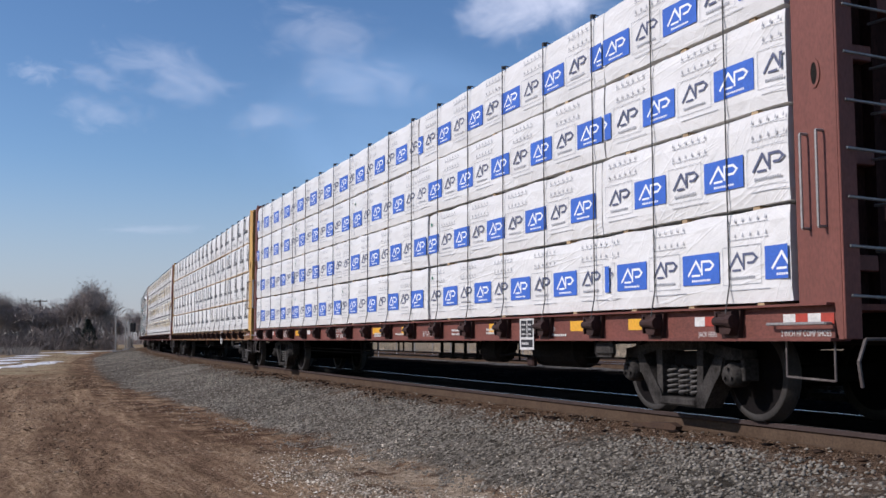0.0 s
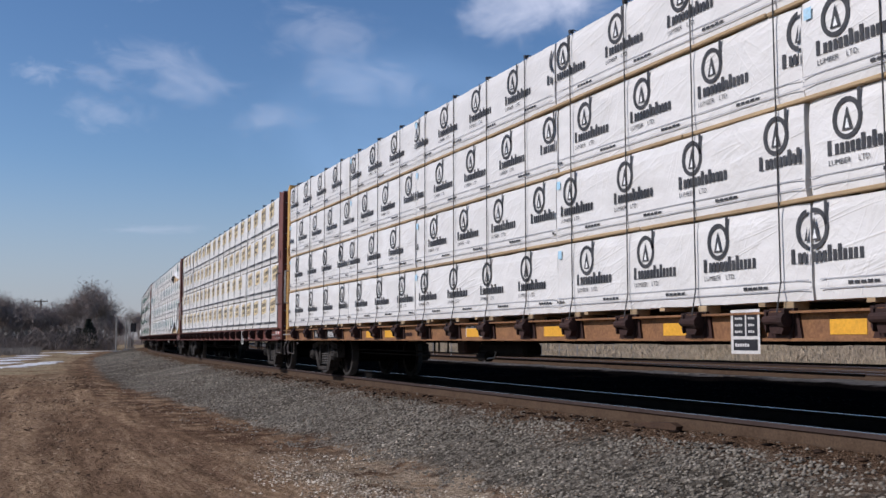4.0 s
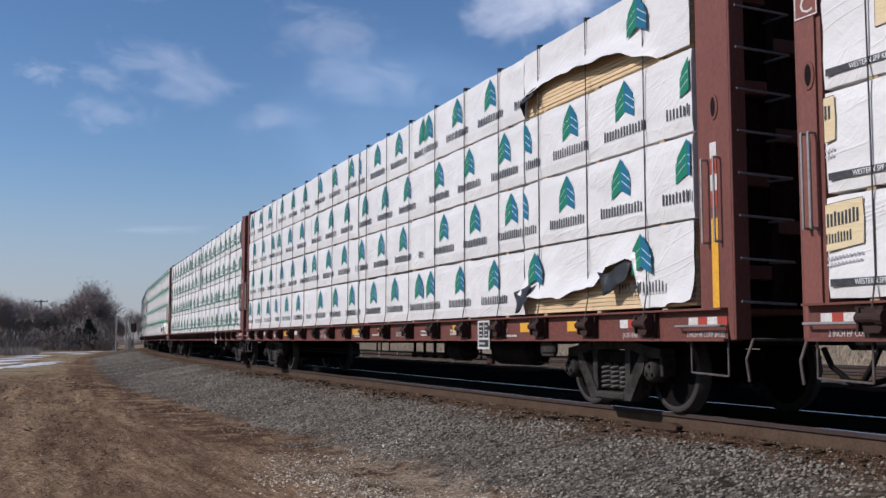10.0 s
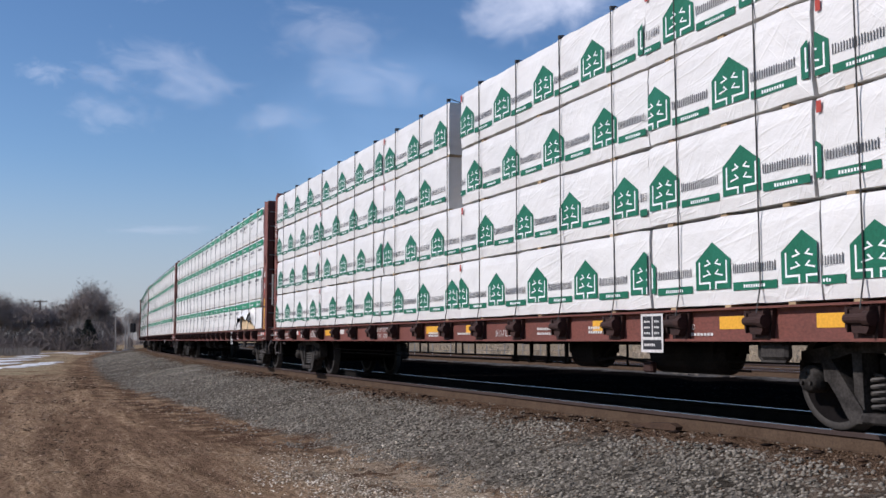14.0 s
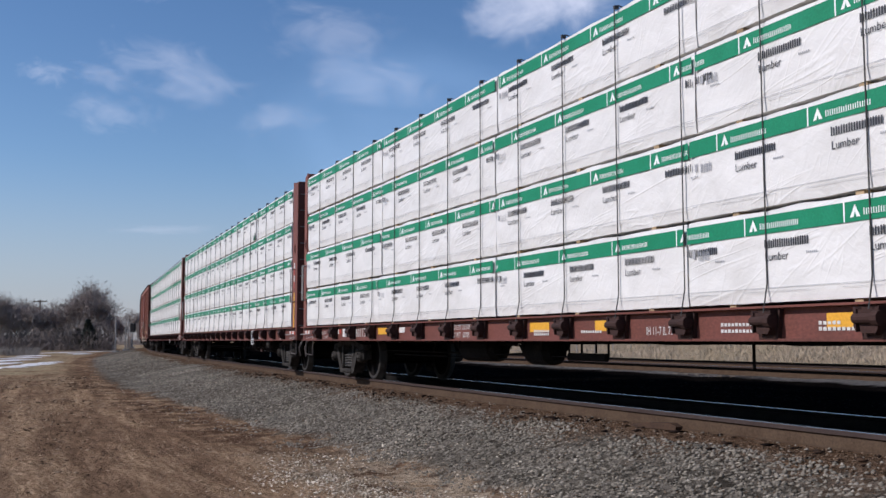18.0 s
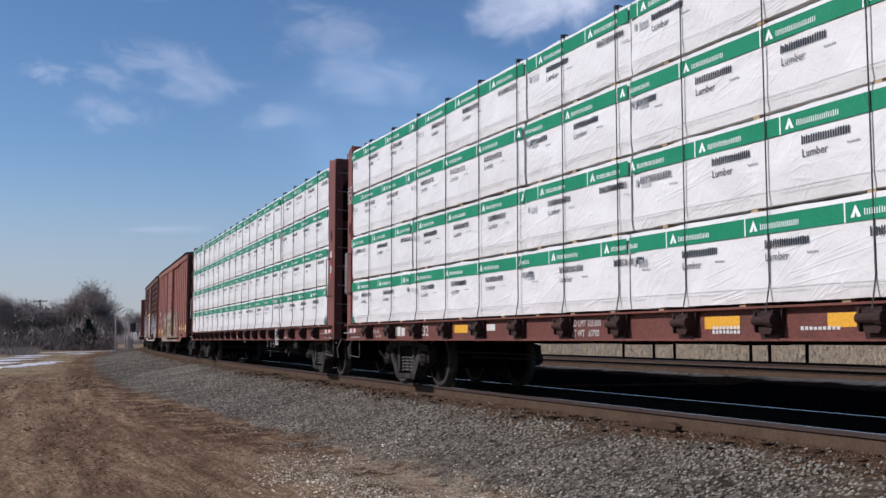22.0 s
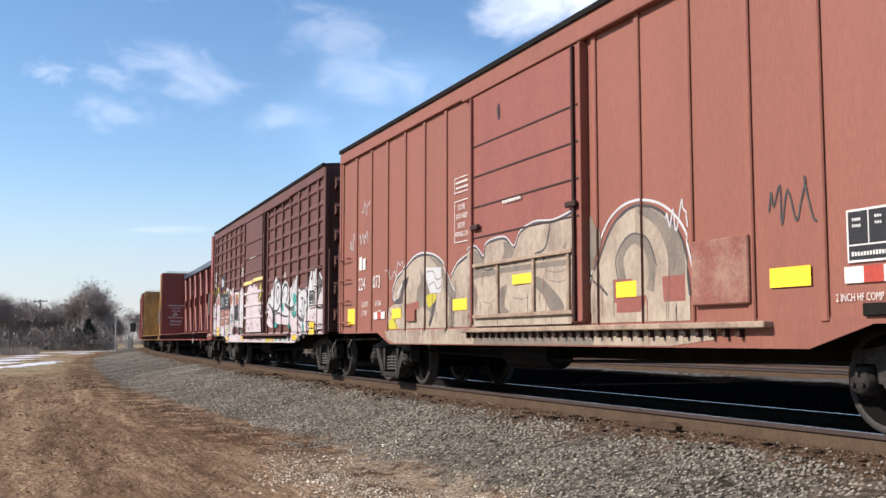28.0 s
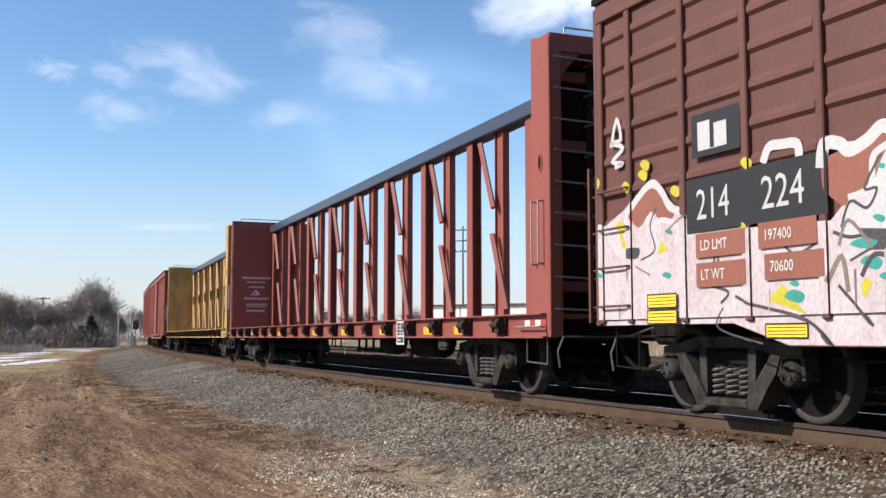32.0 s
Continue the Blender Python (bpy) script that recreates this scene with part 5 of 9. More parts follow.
def package(brand, x0, x1, tier, side, offset, seed, mark=None):
    L_ = x1 - x0 - 0.03
    z = TIER_Z[tier]
    spec = BRANDS[brand]
    ob = thing("lumber_package", spec["label"], "lumber package", "lumber packages on the train")
    r = random.Random(seed)
    part_mesh("wrap", package_mesh(L_, seed), WRAP, ob, at=MID)
    if side < 0:
        phase = r.uniform(0, 1)
        lo, hi = -L_ / 2 + 0.012, L_ / 2 - 0.012
        starts = []
        for pitch, ph, key, make, mats in spec["marks"]:
            nm = {"band": "printed_band", "words": "printed_word", "rules": "printed_rule"}.get(key, "printed_mark")
            first = phase * pitch if mark is None else mark - (x0 + x1) / 2 + L_ / 2
            x = -L_ / 2 - pitch + (first + ph) % pitch
            while x < L_ / 2 + 0.8:
                polys = make()
                xs = [q[0] for p in polys for q in p[2]]
                if min(xs) + x > lo and max(xs) + x < hi:
                    part_mesh(nm, flat_mesh(nm, polys, brand + key), mats, ob, at=T(x, -0.0125, 0))
                    if key not in ("words", "rules", "rule"):
                        starts.append(x)
                elif max(xs) + x > lo + 0.08 and min(xs) + x < hi - 0.08:
                    cut = [(m, l, clip_x(p, lo - x, hi - x)) for m, l, p in polys]
                    part_mesh(nm, flat_mesh(nm, [c for c in cut if c[2]]), mats, ob, at=T(x, -0.0125, 0))
                x += pitch
        if brand == "sign":
            w = L_ - 0.08
            part_mesh("printed_stripe", flat_mesh("printed_stripe", [(0, 1, rect(-w / 2, w / 2, 0.095, 0.155))]), INK_BLACK, ob, at=T(0, -0.0125, 0))
            for i in range(int(w / 1.25)):
                lettering("WESTERN SPF KD-HT", 0.062, INK_WHITE, ob, T(-w / 2 + 0.25 + i * 1.25, -0.0145, 0.103), "printed_line", 0.8)
        if brand == "band":
            for x in starts:
                lettering("Lumber", 0.105, INK_BLACK, ob, T(x - 0.30, -0.0135, 0.37), "printed_word", 0.92)
            part_mesh("bar_code", flat_mesh("bar_code", [(1, 2, rect(-0.045, 0.0, 0.465, 0.54))] + bars(1, 2, 0.05, 0.44, 7, 0.18, 0.1, 0.6), "code"), [INK_WHITE, INK_GREY], ob, at=T(-L_ / 2 + 0.14, -0.012, 0))
            if r.random() < 0.07:
                e = r.choice((-1, 1))
                w = r.uniform(0.07, 0.2)
                hh = r.uniform(0.12, 0.3)
                tri = [(e * (L_ / 2 - 0.015), 0.0), (e * (L_ / 2 - 0.015), hh), (e * (L_ / 2 - 0.06 - w), 0.015)]
                tri2 = [(e * (L_ / 2 - 0.02), 0.0), (e * (L_ / 2 - 0.02), hh * 0.75), (e * (L_ / 2 - 0.06 - w * 0.5), 0.0)]
                part_mesh("torn_corner", flat_mesh("torn_corner", [(0, 1, tri), (1, 2, tri2)]), [WRAP_BACK, INK_GREEN2], ob, "torn corner of the wrap", at=T(0, -0.016, 0))
        if brand == "house" and r.random() < 0.6:
            part_mesh("red_tag", flat_mesh("red_tag", [(0, 1, rect(-0.03, 0.03, 0.70, 0.80))], "redtag"), REFLECT_RED, ob, "small red tag", at=T(-L_ / 2 + 0.07, -0.016, 0))
        if brand == "blue" and r.random() < 0.5:
            part_mesh("mill_tag", flat_mesh("mill_tag", [(0, 1, [(0.03 * math.cos(a), 0.66 + 0.03 * math.sin(a)) for a in np.linspace(0, 6.28, 10)[:-1]])], "tag"), INK_GREEN, ob, at=T(-L_ / 2 + 0.16, -0.016, 0))
        if brand == "ring":
            for x in starts:
                if lo + 0.36 < x < hi - 0.3:
                    lettering("LUMBER", 0.068, INK_BLACK, ob, T(x - 0.375, -0.0135, 0.232), "printed_word", 1.0)
                    lettering("LTD.", 0.068, INK_BLACK, ob, T(x - 0.05, -0.0135, 0.232), "printed_word", 1.0)
            if r.random() < 0.6:
                part_mesh("mill_tag", flat_mesh("mill_tag", [(0, 1, rect(-0.045, 0.045, 0.66, 0.76))], "tagb"), INK_LBLUE, ob, at=T(-L_ / 2 + 0.1, -0.016, 0))
    place = T((x0 + x1) / 2, side * -FACE_Y, z)
    if side > 0:
        place = place @ Matrix.Rotation(math.pi, 4, "Z")
    place = place @ T(r.uniform(-0.01, 0.01), r.uniform(-0.02, 0.012), 0) @ Matrix.Rotation(radians(r.uniform(-0.15, 0.15)), 4, "Z")
    return rolling(ob, offset, place=place)


def torn_package(brand, x0, x1, tier, offset, seed, edge, mark, flaps):
    """A pack whose wrap has torn: bare boards below a ragged, curling sheet. edge: (place along, height) of the tear."""
    L_ = x1 - x0 - 0.03
    spec = BRANDS[brand]
    ob = thing("lumber_package", "torn white wrapped lumber package showing bare boards", "lumber package", "lumber packages on the train")
    rr = random.Random(seed)
    n = 18
    bh = (TIER_H - 0.02) / n
    first = {}
    for k in range(n):
        bm = box(bmesh.new(), -L_ / 2 + 0.02, L_ / 2 - 0.02, 0.022 + rr.uniform(0, 0.012), 1.08, 0.005 + k * bh, 0.005 + (k + 0.9) * bh, 0.003)
        part("board", bm, LUMBER, ob)
    part("wrap_top", box(bmesh.new(), -L_ / 2, L_ / 2, 0.0, 1.10, TIER_H - 0.012, TIER_H), WRAP, ob)
    nx, nz = int(L_ / 0.07), 12
    ex, ez = [e[0] for e in edge], [e[1] for e in edge]
    for name, mat, inset in (("wrap", WRAP, 0.0), ("wrap_lining", WRAP_BACK, 0.006)):
        bm = bmesh.new()
        grid = []
        for i in range(nx + 1):
            u = i / nx
            low = float(np.interp(u, ex, ez)) + 0.03 * noise.noise((u * 14, seed, 0.7)) * (1 if float(np.interp(u, ex, ez)) > 0.01 else 0)
            low = max(0.0, low)
            col = []
            for k in range(nz + 1):
                z = low + (TIER_H - low) * k / nz
                lift = max(0.0, 1 - (z - low) / 0.30) ** 2 * min(1.0, low / 0.12)
                wave = 0.5 + 0.5 * noise.noise((u * 7 + seed, 3.3, z * 1.5))
                y = -0.006 - lift * (0.05 + 0.13 * wave) + 0.010 * noise.noise((u * 16, z * 5, seed))
                col.append(bm.verts.new((-L_ / 2 + u * L_, y + inset, z + lift * 0.05 * wave)))
            grid.append(col)
        for i in range(nx):
            for k in range(nz):
                f = bm.faces.new((grid[i][k], grid[i + 1][k], grid[i + 1][k + 1], grid[i][k + 1]))
                f.smooth = True
        part(name, bm, mat, ob)
    for f, zf, w, drop in flaps:                          # black flaps folded back over the opening
        um = f * L_ - L_ / 2
        bm = bmesh.new()
        q = [(um, -0.10, zf), (um + w, -0.05, zf + 0.10), (um + w * 0.85, -0.10, zf - drop * 0.5), (um + w * 0.2, -0.13, zf - drop)]
        bm.faces.new([bm.verts.new(c) for c in q])
        bmesh.ops.subdivide_edges(bm, edges=bm.edges[:], cuts=6, use_grid_fill=True)
        for v in bm.verts:
            v.co += Vector((0.05 * noise.noise(v.co * 5), 0.05 * noise.noise(v.co * 6 + Vector((3, 0, 0))), 0.06 * noise.noise(v.co * 4 + Vector((0, 7, 0)))))
        bmesh.ops.solidify(bm, geom=bm.faces[:], thickness=0.004)
        part("torn_flap", bm, WRAP_BACK, ob, "black underside of the torn wrap", smooth=True)
    pitch, ph, key, make, mats = spec["marks"][0]
    x = -L_ / 2 - pitch + (mark - (x0 + x1) / 2 + L_ / 2) % pitch
    while x < L_ / 2 + 0.3:
        polys = []
        u = (x + L_ / 2) / L_
        low = float(np.interp(u, ex, ez)) + 0.13
        for m, l, p_ in make():
            if min(z for _, z in p_) > low or low < 0.14:
                c = clip_x(p_, -L_ / 2 + 0.01 - x, L_ / 2 - 0.01 - x)
                if c:
                    polys.append((m, l, c))
        if polys:
            part_mesh("printed_mark", flat_mesh("printed_mark", polys), mats, ob, at=T(x, -0.045, 0))
        x += pitch
    return rolling(ob, offset, place=T((x0 + x1) / 2, FACE_Y, TIER_Z[tier]))


BEARER_ME = {}


def load(car, offset, brand, tiers, seed=0, front=11.12, torn=None, rear=11.12, short=(), flaps=None):
    """All packs of one car on both sides, the bearers between the tiers, the cables over them.

    tiers: from the lowest up, the seams between the packs and the place of one printed mark on each pack.
    short: packs (tier, number) that leave a gap before them."""
    for side in (-1, 1):
        for tier in range(4):
            r = random.Random(seed * 31 + tier * 7 + (3 if side > 0 else 0))
            seams, marks = tiers[tier]
            cuts = [front] + [c + (0 if side < 0 else r.uniform(-0.3, 0.3)) for c in seams] + [-rear]
            for i, (b, a) in enumerate(zip(cuts, cuts[1:])):
                if torn and side < 0 and (tier, i) in torn:
                    torn_package(brand, a, b, tier, offset, seed * 1000 + tier, torn[(tier, i)], marks[i], flaps[(tier, i)])
                    continue
                package(brand, a, b - (0.5 if (tier, i) in short else 0), tier, side, offset, seed * 1000 + tier * 50 + i + (500 if side > 0 else 0), marks[i])
            for i, (b, a) in enumerate(zip(cuts, cuts[1:])):
                # bearers under each pack
                for f in (0.15, 0.5, 0.85) if side < 0 else ():
                    x = a + (b - a) * f
                    if "bearer" not in BEARER_ME:
                        me = bpy.data.meshes.new("bearer")
                        bm = box(bmesh.new(), -0.045, 0.045, 0.0, 1.08, 0.0, 0.036)
                        bm.to_mesh(me)
                        bm.free()
                        me.materials.append(DUNNAGE)
                        BEARER_ME["bearer"] = me
                    y = -1.39 if side < 0 else 0.31
                    o = obj("load_bearer", BEARER_ME["bearer"], car, T(x, y, TIER_Z[tier] - 0.038))
    if brand == "ring":
        for tier in range(1, 4):
            r = random.Random(seed + tier)
            x = -front + 0.05
            while x < front - 0.2:                         # boards laid end to end between the tiers
                x1 = min(front - 0.05, x + r.uniform(3.4, 5.2))
                lift = r.uniform(-0.006, 0.006)
                part("dunnage_board", box(bmesh.new(), x, x1 - 0.02, -1.425 + r.uniform(-0.006, 0.006), -1.30, TIER_Z[tier] - 0.026 + lift, TIER_Z[tier] + 0.014 + lift, 0.008), DUNNAGE, car, "long weathered dunnage board")
                x = x1
        for x in STRAPS:
            part("load_block", box(bmesh.new(), x - 0.02, x + 0.11, -1.40, -1.22, 1.036, 1.128, 0.008), DUNNAGE, car, "dirty timber block under the load")
            part("stake_pocket", prism(bmesh.new(), [(x - 0.21, 0.80), (x + 0.23, 0.80), (x + 0.19, 1.02), (x - 0.13, 1.02)], -1.424, -1.401), DARK_RED, car, "dark tapered pocket plate behind the winch")
        flat("stripe_panel", [(0, 1, rect(-0.22, 0.62, 0.84, 1.005))]
             + [(1, 2, rect(-0.12 + 0.2 * i, -0.04 + 0.2 * i, 0.972, 0.995)) for i in range(4)]
             + [(1, 2, rect(0.28, 0.52 - 0.05 * i, 0.95 - 0.03 * i, 0.963 - 0.03 * i)) for i in range(3)]
             + [(1, 2, [(0.28, 0.845), (0.44, 0.845), (0.28, 0.90)])], [WHITE_PAINT, BLACK_PAINT], car, T(0, -1.402, 0), "worn white panel with black stripes")
    if "strap" not in BEARER_ME:
        bm = bmesh.new()
        rods(bm, [(0, -1.50, 0.98), (0, -1.437, 1.3), (0, -1.437, 4.58)], 0.0075, 5)
        rods(bm, [(0, -1.437, 4.58), (0, -1.38, 4.605), (0, -0.05, 4.25)], 0.0075, 5)
        box(bm, -0.018, 0.018, -1.443, -1.38, 4.555, 4.60, 0.006)
        me = bpy.data.meshes.new("tie_down_cable")
        bm.to_mesh(me)
        bm.free()
        me.materials.append(WIRE)
        BEARER_ME["strap"] = me
    for x in STRAPS:
        obj("tie_down_cable", BEARER_ME["strap"], car, MID @ T(x, 0, 0), "steel tie-down cable with corner guard")
        obj("tie_down_cable", BEARER_ME["strap"], car, T(x, 0, 0) @ Matrix.Rotation(math.pi, 4, "Z"))


long_car = centerbeam("rust red centerbeam flatcar loaded with wrapped lumber", PAINT_RED, SILL_RED, rear=11.42)
short_car = centerbeam("rust red centerbeam flatcar loaded with wrapped lumber", PAINT_RED, SILL_RED, rear=10.80)
red_car = centerbeam("rust red centerbeam flatcar loaded with wrapped lumber", PAINT_RED, SILL_RED)
yellow_car = centerbeam("weathered yellow and brown centerbeam flatcar loaded with wrapped lumber", PAINT_OCHRE, DUSTY_SILL, deck=1.035)
CARS = {}


def place_car(key, proto, offset, half=9.0):
    car = proto if proto not in [c for c, _ in CARS.values()] else copy_thing(proto, MID)
    CARS[key] = (car, offset)
    rolling(car, offset, half)
    return car


OFF = dict(AP=-47.08, DU=-23.5, CA=0.18, IN=23.76, WF=47.45, WA=71.6, WB=95.78, WC=120.22, B1=141.3, B2=158.4, E=179.15, Y=203.0, F=223.3, G=240.5)
for key in ("AP", "DU", "CA", "IN", "WF", "WA", "WB", "WC"):
    place_car(key, yellow_car if key == "DU" else long_car if key in ("WA", "WB", "WC") else short_car if key == "CA" else red_car, OFF[key])
NUMBERS = dict(AP="601679", CA="600414", IN="600222", WF="600318", WA="601154", WB="600232", WC="600362", DU="")
for key in ("IN", "WF", "WA", "WB", "WC"):
    post_sheets(CARS[key][0], yellow=key in ("IN", "WA", "WB"))
for key, rear in (("CA", 10.80), ("WF", HALF_LOAD), ("WB", 11.42)):
    car = CARS[key][0]
    flat("size_plate", [(0, 1, rect(-0.13, 0.13, 3.52, 3.86))] + [(1, 2, q) for q in stroke([(-0.12, 3.53), (0.12, 3.53), (0.12, 3.85), (-0.12, 3.85), (-0.12, 3.53)], 0.012)], [PAINT_RED, WHITE_PAINT], car, T(-rear - 0.16, -1.402, 0), "red size plate framed in white")
    lettering("PLATE", 0.075, WHITE_PAINT, car, T(-rear - 0.26, -1.406, 3.765), "plate_word", 0.75)
    lettering("C", 0.22, WHITE_PAINT, car, T(-rear - 0.23, -1.406, 3.56), "plate_letter")
MARK_U = dict(CA=-3.54, IN=-8.44, WA=-8.60, WB=-9.05)
GEAR = dict(DU="box", CA="pipes", WA="rear_tanks")
for key, num in NUMBERS.items():
    sill_marks(CARS[key][0], num, MARK_U.get(key, -8.5), -0.18 if key == "CA" else -2.9, 10.80 if key == "CA" else 11.42 if key in ("WA", "WB", "WC") else 11.12)
    brake_gear(CARS[key][0], GEAR.get(key, "tanks"))
load(CARS["AP"][0], OFF["AP"], "blue", [([8.19, 2.55, -2.43, -6.58], [9.87, 5.92, -0.34, -3.88, -8.95]), ([8.02, 2.55, -2.42, -6.56], [9.02, 6.39, -0.19, -4.48, -8.98]),
                                        ([8.10, 2.06, -1.68, -6.58], [9.20, 6.58, -0.15, -3.40, -8.62]), ([8.10, 2.05, -1.62, -6.55], [9.61, 6.89, 0.04, -3.60, -8.65])], seed=1)
load(CARS["DU"][0], OFF["DU"], "ring", [([7.02, 2.61, -2.35, -6.14], [8.45, 3.51, 0.71, -4.01, -7.60]), ([7.00, 2.61, -2.32, -6.12], [8.84, 3.15, 1.11, -4.45, -7.73]),
                                        ([6.99, 2.63, -2.32, -6.08], [8.79, 3.47, 0.15, -3.71, -7.38]), ([6.97, 2.60, -2.33, -6.09], [9.39, 4.20, 0.37, -4.47, -8.15])], seed=2)
load(CARS["CA"][0], OFF["CA"], "sign", [([6.25, 1.40, -2.45, -7.86], [9.42, 4.82, -0.13, -3.75, -8.26]), ([6.30, 1.35, -2.36, -7.80], [9.56, 4.18, -0.68, -4.12, -8.53]),
                                        ([6.31, 1.46, -2.38, -7.40], [9.30, 4.56, -0.45, -3.96, -8.69]), ([6.37, 1.53, -2.32, -7.11], [7.80, 4.32, -0.80, -3.70, -8.31])], seed=3, rear=10.80)
load(CARS["IN"][0], OFF["IN"], "tree", [([7.40, 3.69, 0.01, -3.85, -7.44], [9.00, 5.28, 2.22, -1.55, -6.08, -9.55]), ([7.39, 3.73, 0.0, -3.82, -7.44], [9.82, 5.85, 1.47, -2.13, -5.50, -9.20]),
                                        ([7.41, 3.67, -0.05, -3.77, -7.44], [9.91, 5.63, 1.66, -1.98, -5.82, -8.99]), ([7.43, 3.69, 0.0, -3.78, -7.50], [8.99, 5.16, 2.41, -1.65, -5.55, -9.44])], seed=4,
     torn={(0, 0): [(0, 0.24), (0.07, 0.19), (0.3, 0.15), (0.48, 0.25), (0.52, 0.24), (0.60, 0.47), (0.70, 0.53), (0.735, 0.50), (0.745, 0.02), (0.85, 0.0), (1, 0.05)],
           (3, 0): [(0, 0.0), (0.03, 0.20), (0.2, 0.30), (0.45, 0.24), (0.7, 0.16), (0.85, 0.0), (1, 0.0)]},
     flaps={(0, 0): ((-0.03, 0.30, 0.45, 0.30), (0.56, 0.42, 0.62, 0.26)), (3, 0): ((0.03, 0.22, 0.35, 0.12),)})
load(CARS["WF"][0], OFF["WF"], "house", [([8.60, 6.12, 1.05, -2.66, -6.9], [9.21, 7.18, 3.60, -0.45, -4.54, -8.6]), ([8.56, 6.10, 1.07, -2.56, -7.0], [9.61, 7.64, 4.42, 0.14, -3.85, -8.2]),
                                         ([8.59, 6.14, 1.07, -2.56, -6.9], [9.74, 7.52, 4.05, -0.42, -4.37, -8.4]), ([8.60, 6.10, 1.09, -2.56, -6.8], [8.78, 6.74, 3.80, -0.97, -3.96, -8.9])], seed=5, short=((2, 3), (3, 3)))
load(CARS["WA"][0], OFF["WA"], "band", [([7.48, 3.05, -1.39, -6.40], [9.83, 5.73, 1.01, -2.86, -8.36]), ([7.50, 3.13, -1.38, -6.20], [10.42, 6.59, 1.78, -3.43, -8.0]),
                                        ([7.56, 3.22, -1.41, -6.20], [9.44, 5.70, 0.94, -3.79, -7.42]), ([7.60, 3.26, -1.32, -6.20], [9.48, 6.24, 0.6, -3.03, -7.07])], seed=6, rear=11.42,
     torn={(0, 0): [(0, 0.10), (0.02, 0.36), (0.12, 0.32), (0.32, 0.36), (0.42, 0.28), (0.50, 0.22), (0.58, 0.40), (0.66, 0.50), (0.70, 0.50), (0.71, 0.0), (1, 0.0)]}, flaps={(0, 0): ((-0.03, 0.34, 0.26, 0.34), (0.54, 0.38, 0.45, 0.24))})
load(CARS["WB"][0], OFF["WB"], "band", [([7.97, 4.74, 2.01, -1.64, -4.17, -8.25], [10.31, 6.85, 3.88, 0.85, -2.85, -4.98, -9.3]), ([6.11, 2.36, -1.59, -4.09, -8.19], [10.09, 4.83, 0.12, -1.92, -4.91, -9.6]),
                                        ([6.16, 2.48, -1.59, -4.07, -8.25], [9.78, 4.21, 1.11, -2.49, -4.97, -9.1]), ([6.22, 2.63, -1.55, -4.02, -7.98], [8.71, 4.61, 0.4, -1.93, -4.52, -8.9])], seed=7, rear=11.42)
load(CARS["WC"][0], OFF["WC"], "band", [([6.15, 1.83, -3.2, -8.46], [10.21, 4.71, 0.3, -7.10, -9.45]), ([6.13, 1.90, -3.3, -8.42], [9.38, 4.41, -0.2, -6.80, -9.58]),
                                        ([6.22, 1.94, -3.3, -8.45], [10.35, 5.28, 0.6, -6.95, -9.95]), ([6.23, 2.06, -3.1, -8.41], [8.42, 4.68, 0.1, -6.6, -9.42])], seed=8, rear=11.42)


# ---------------------------------------------------------------- boxcars
PLANES = {}


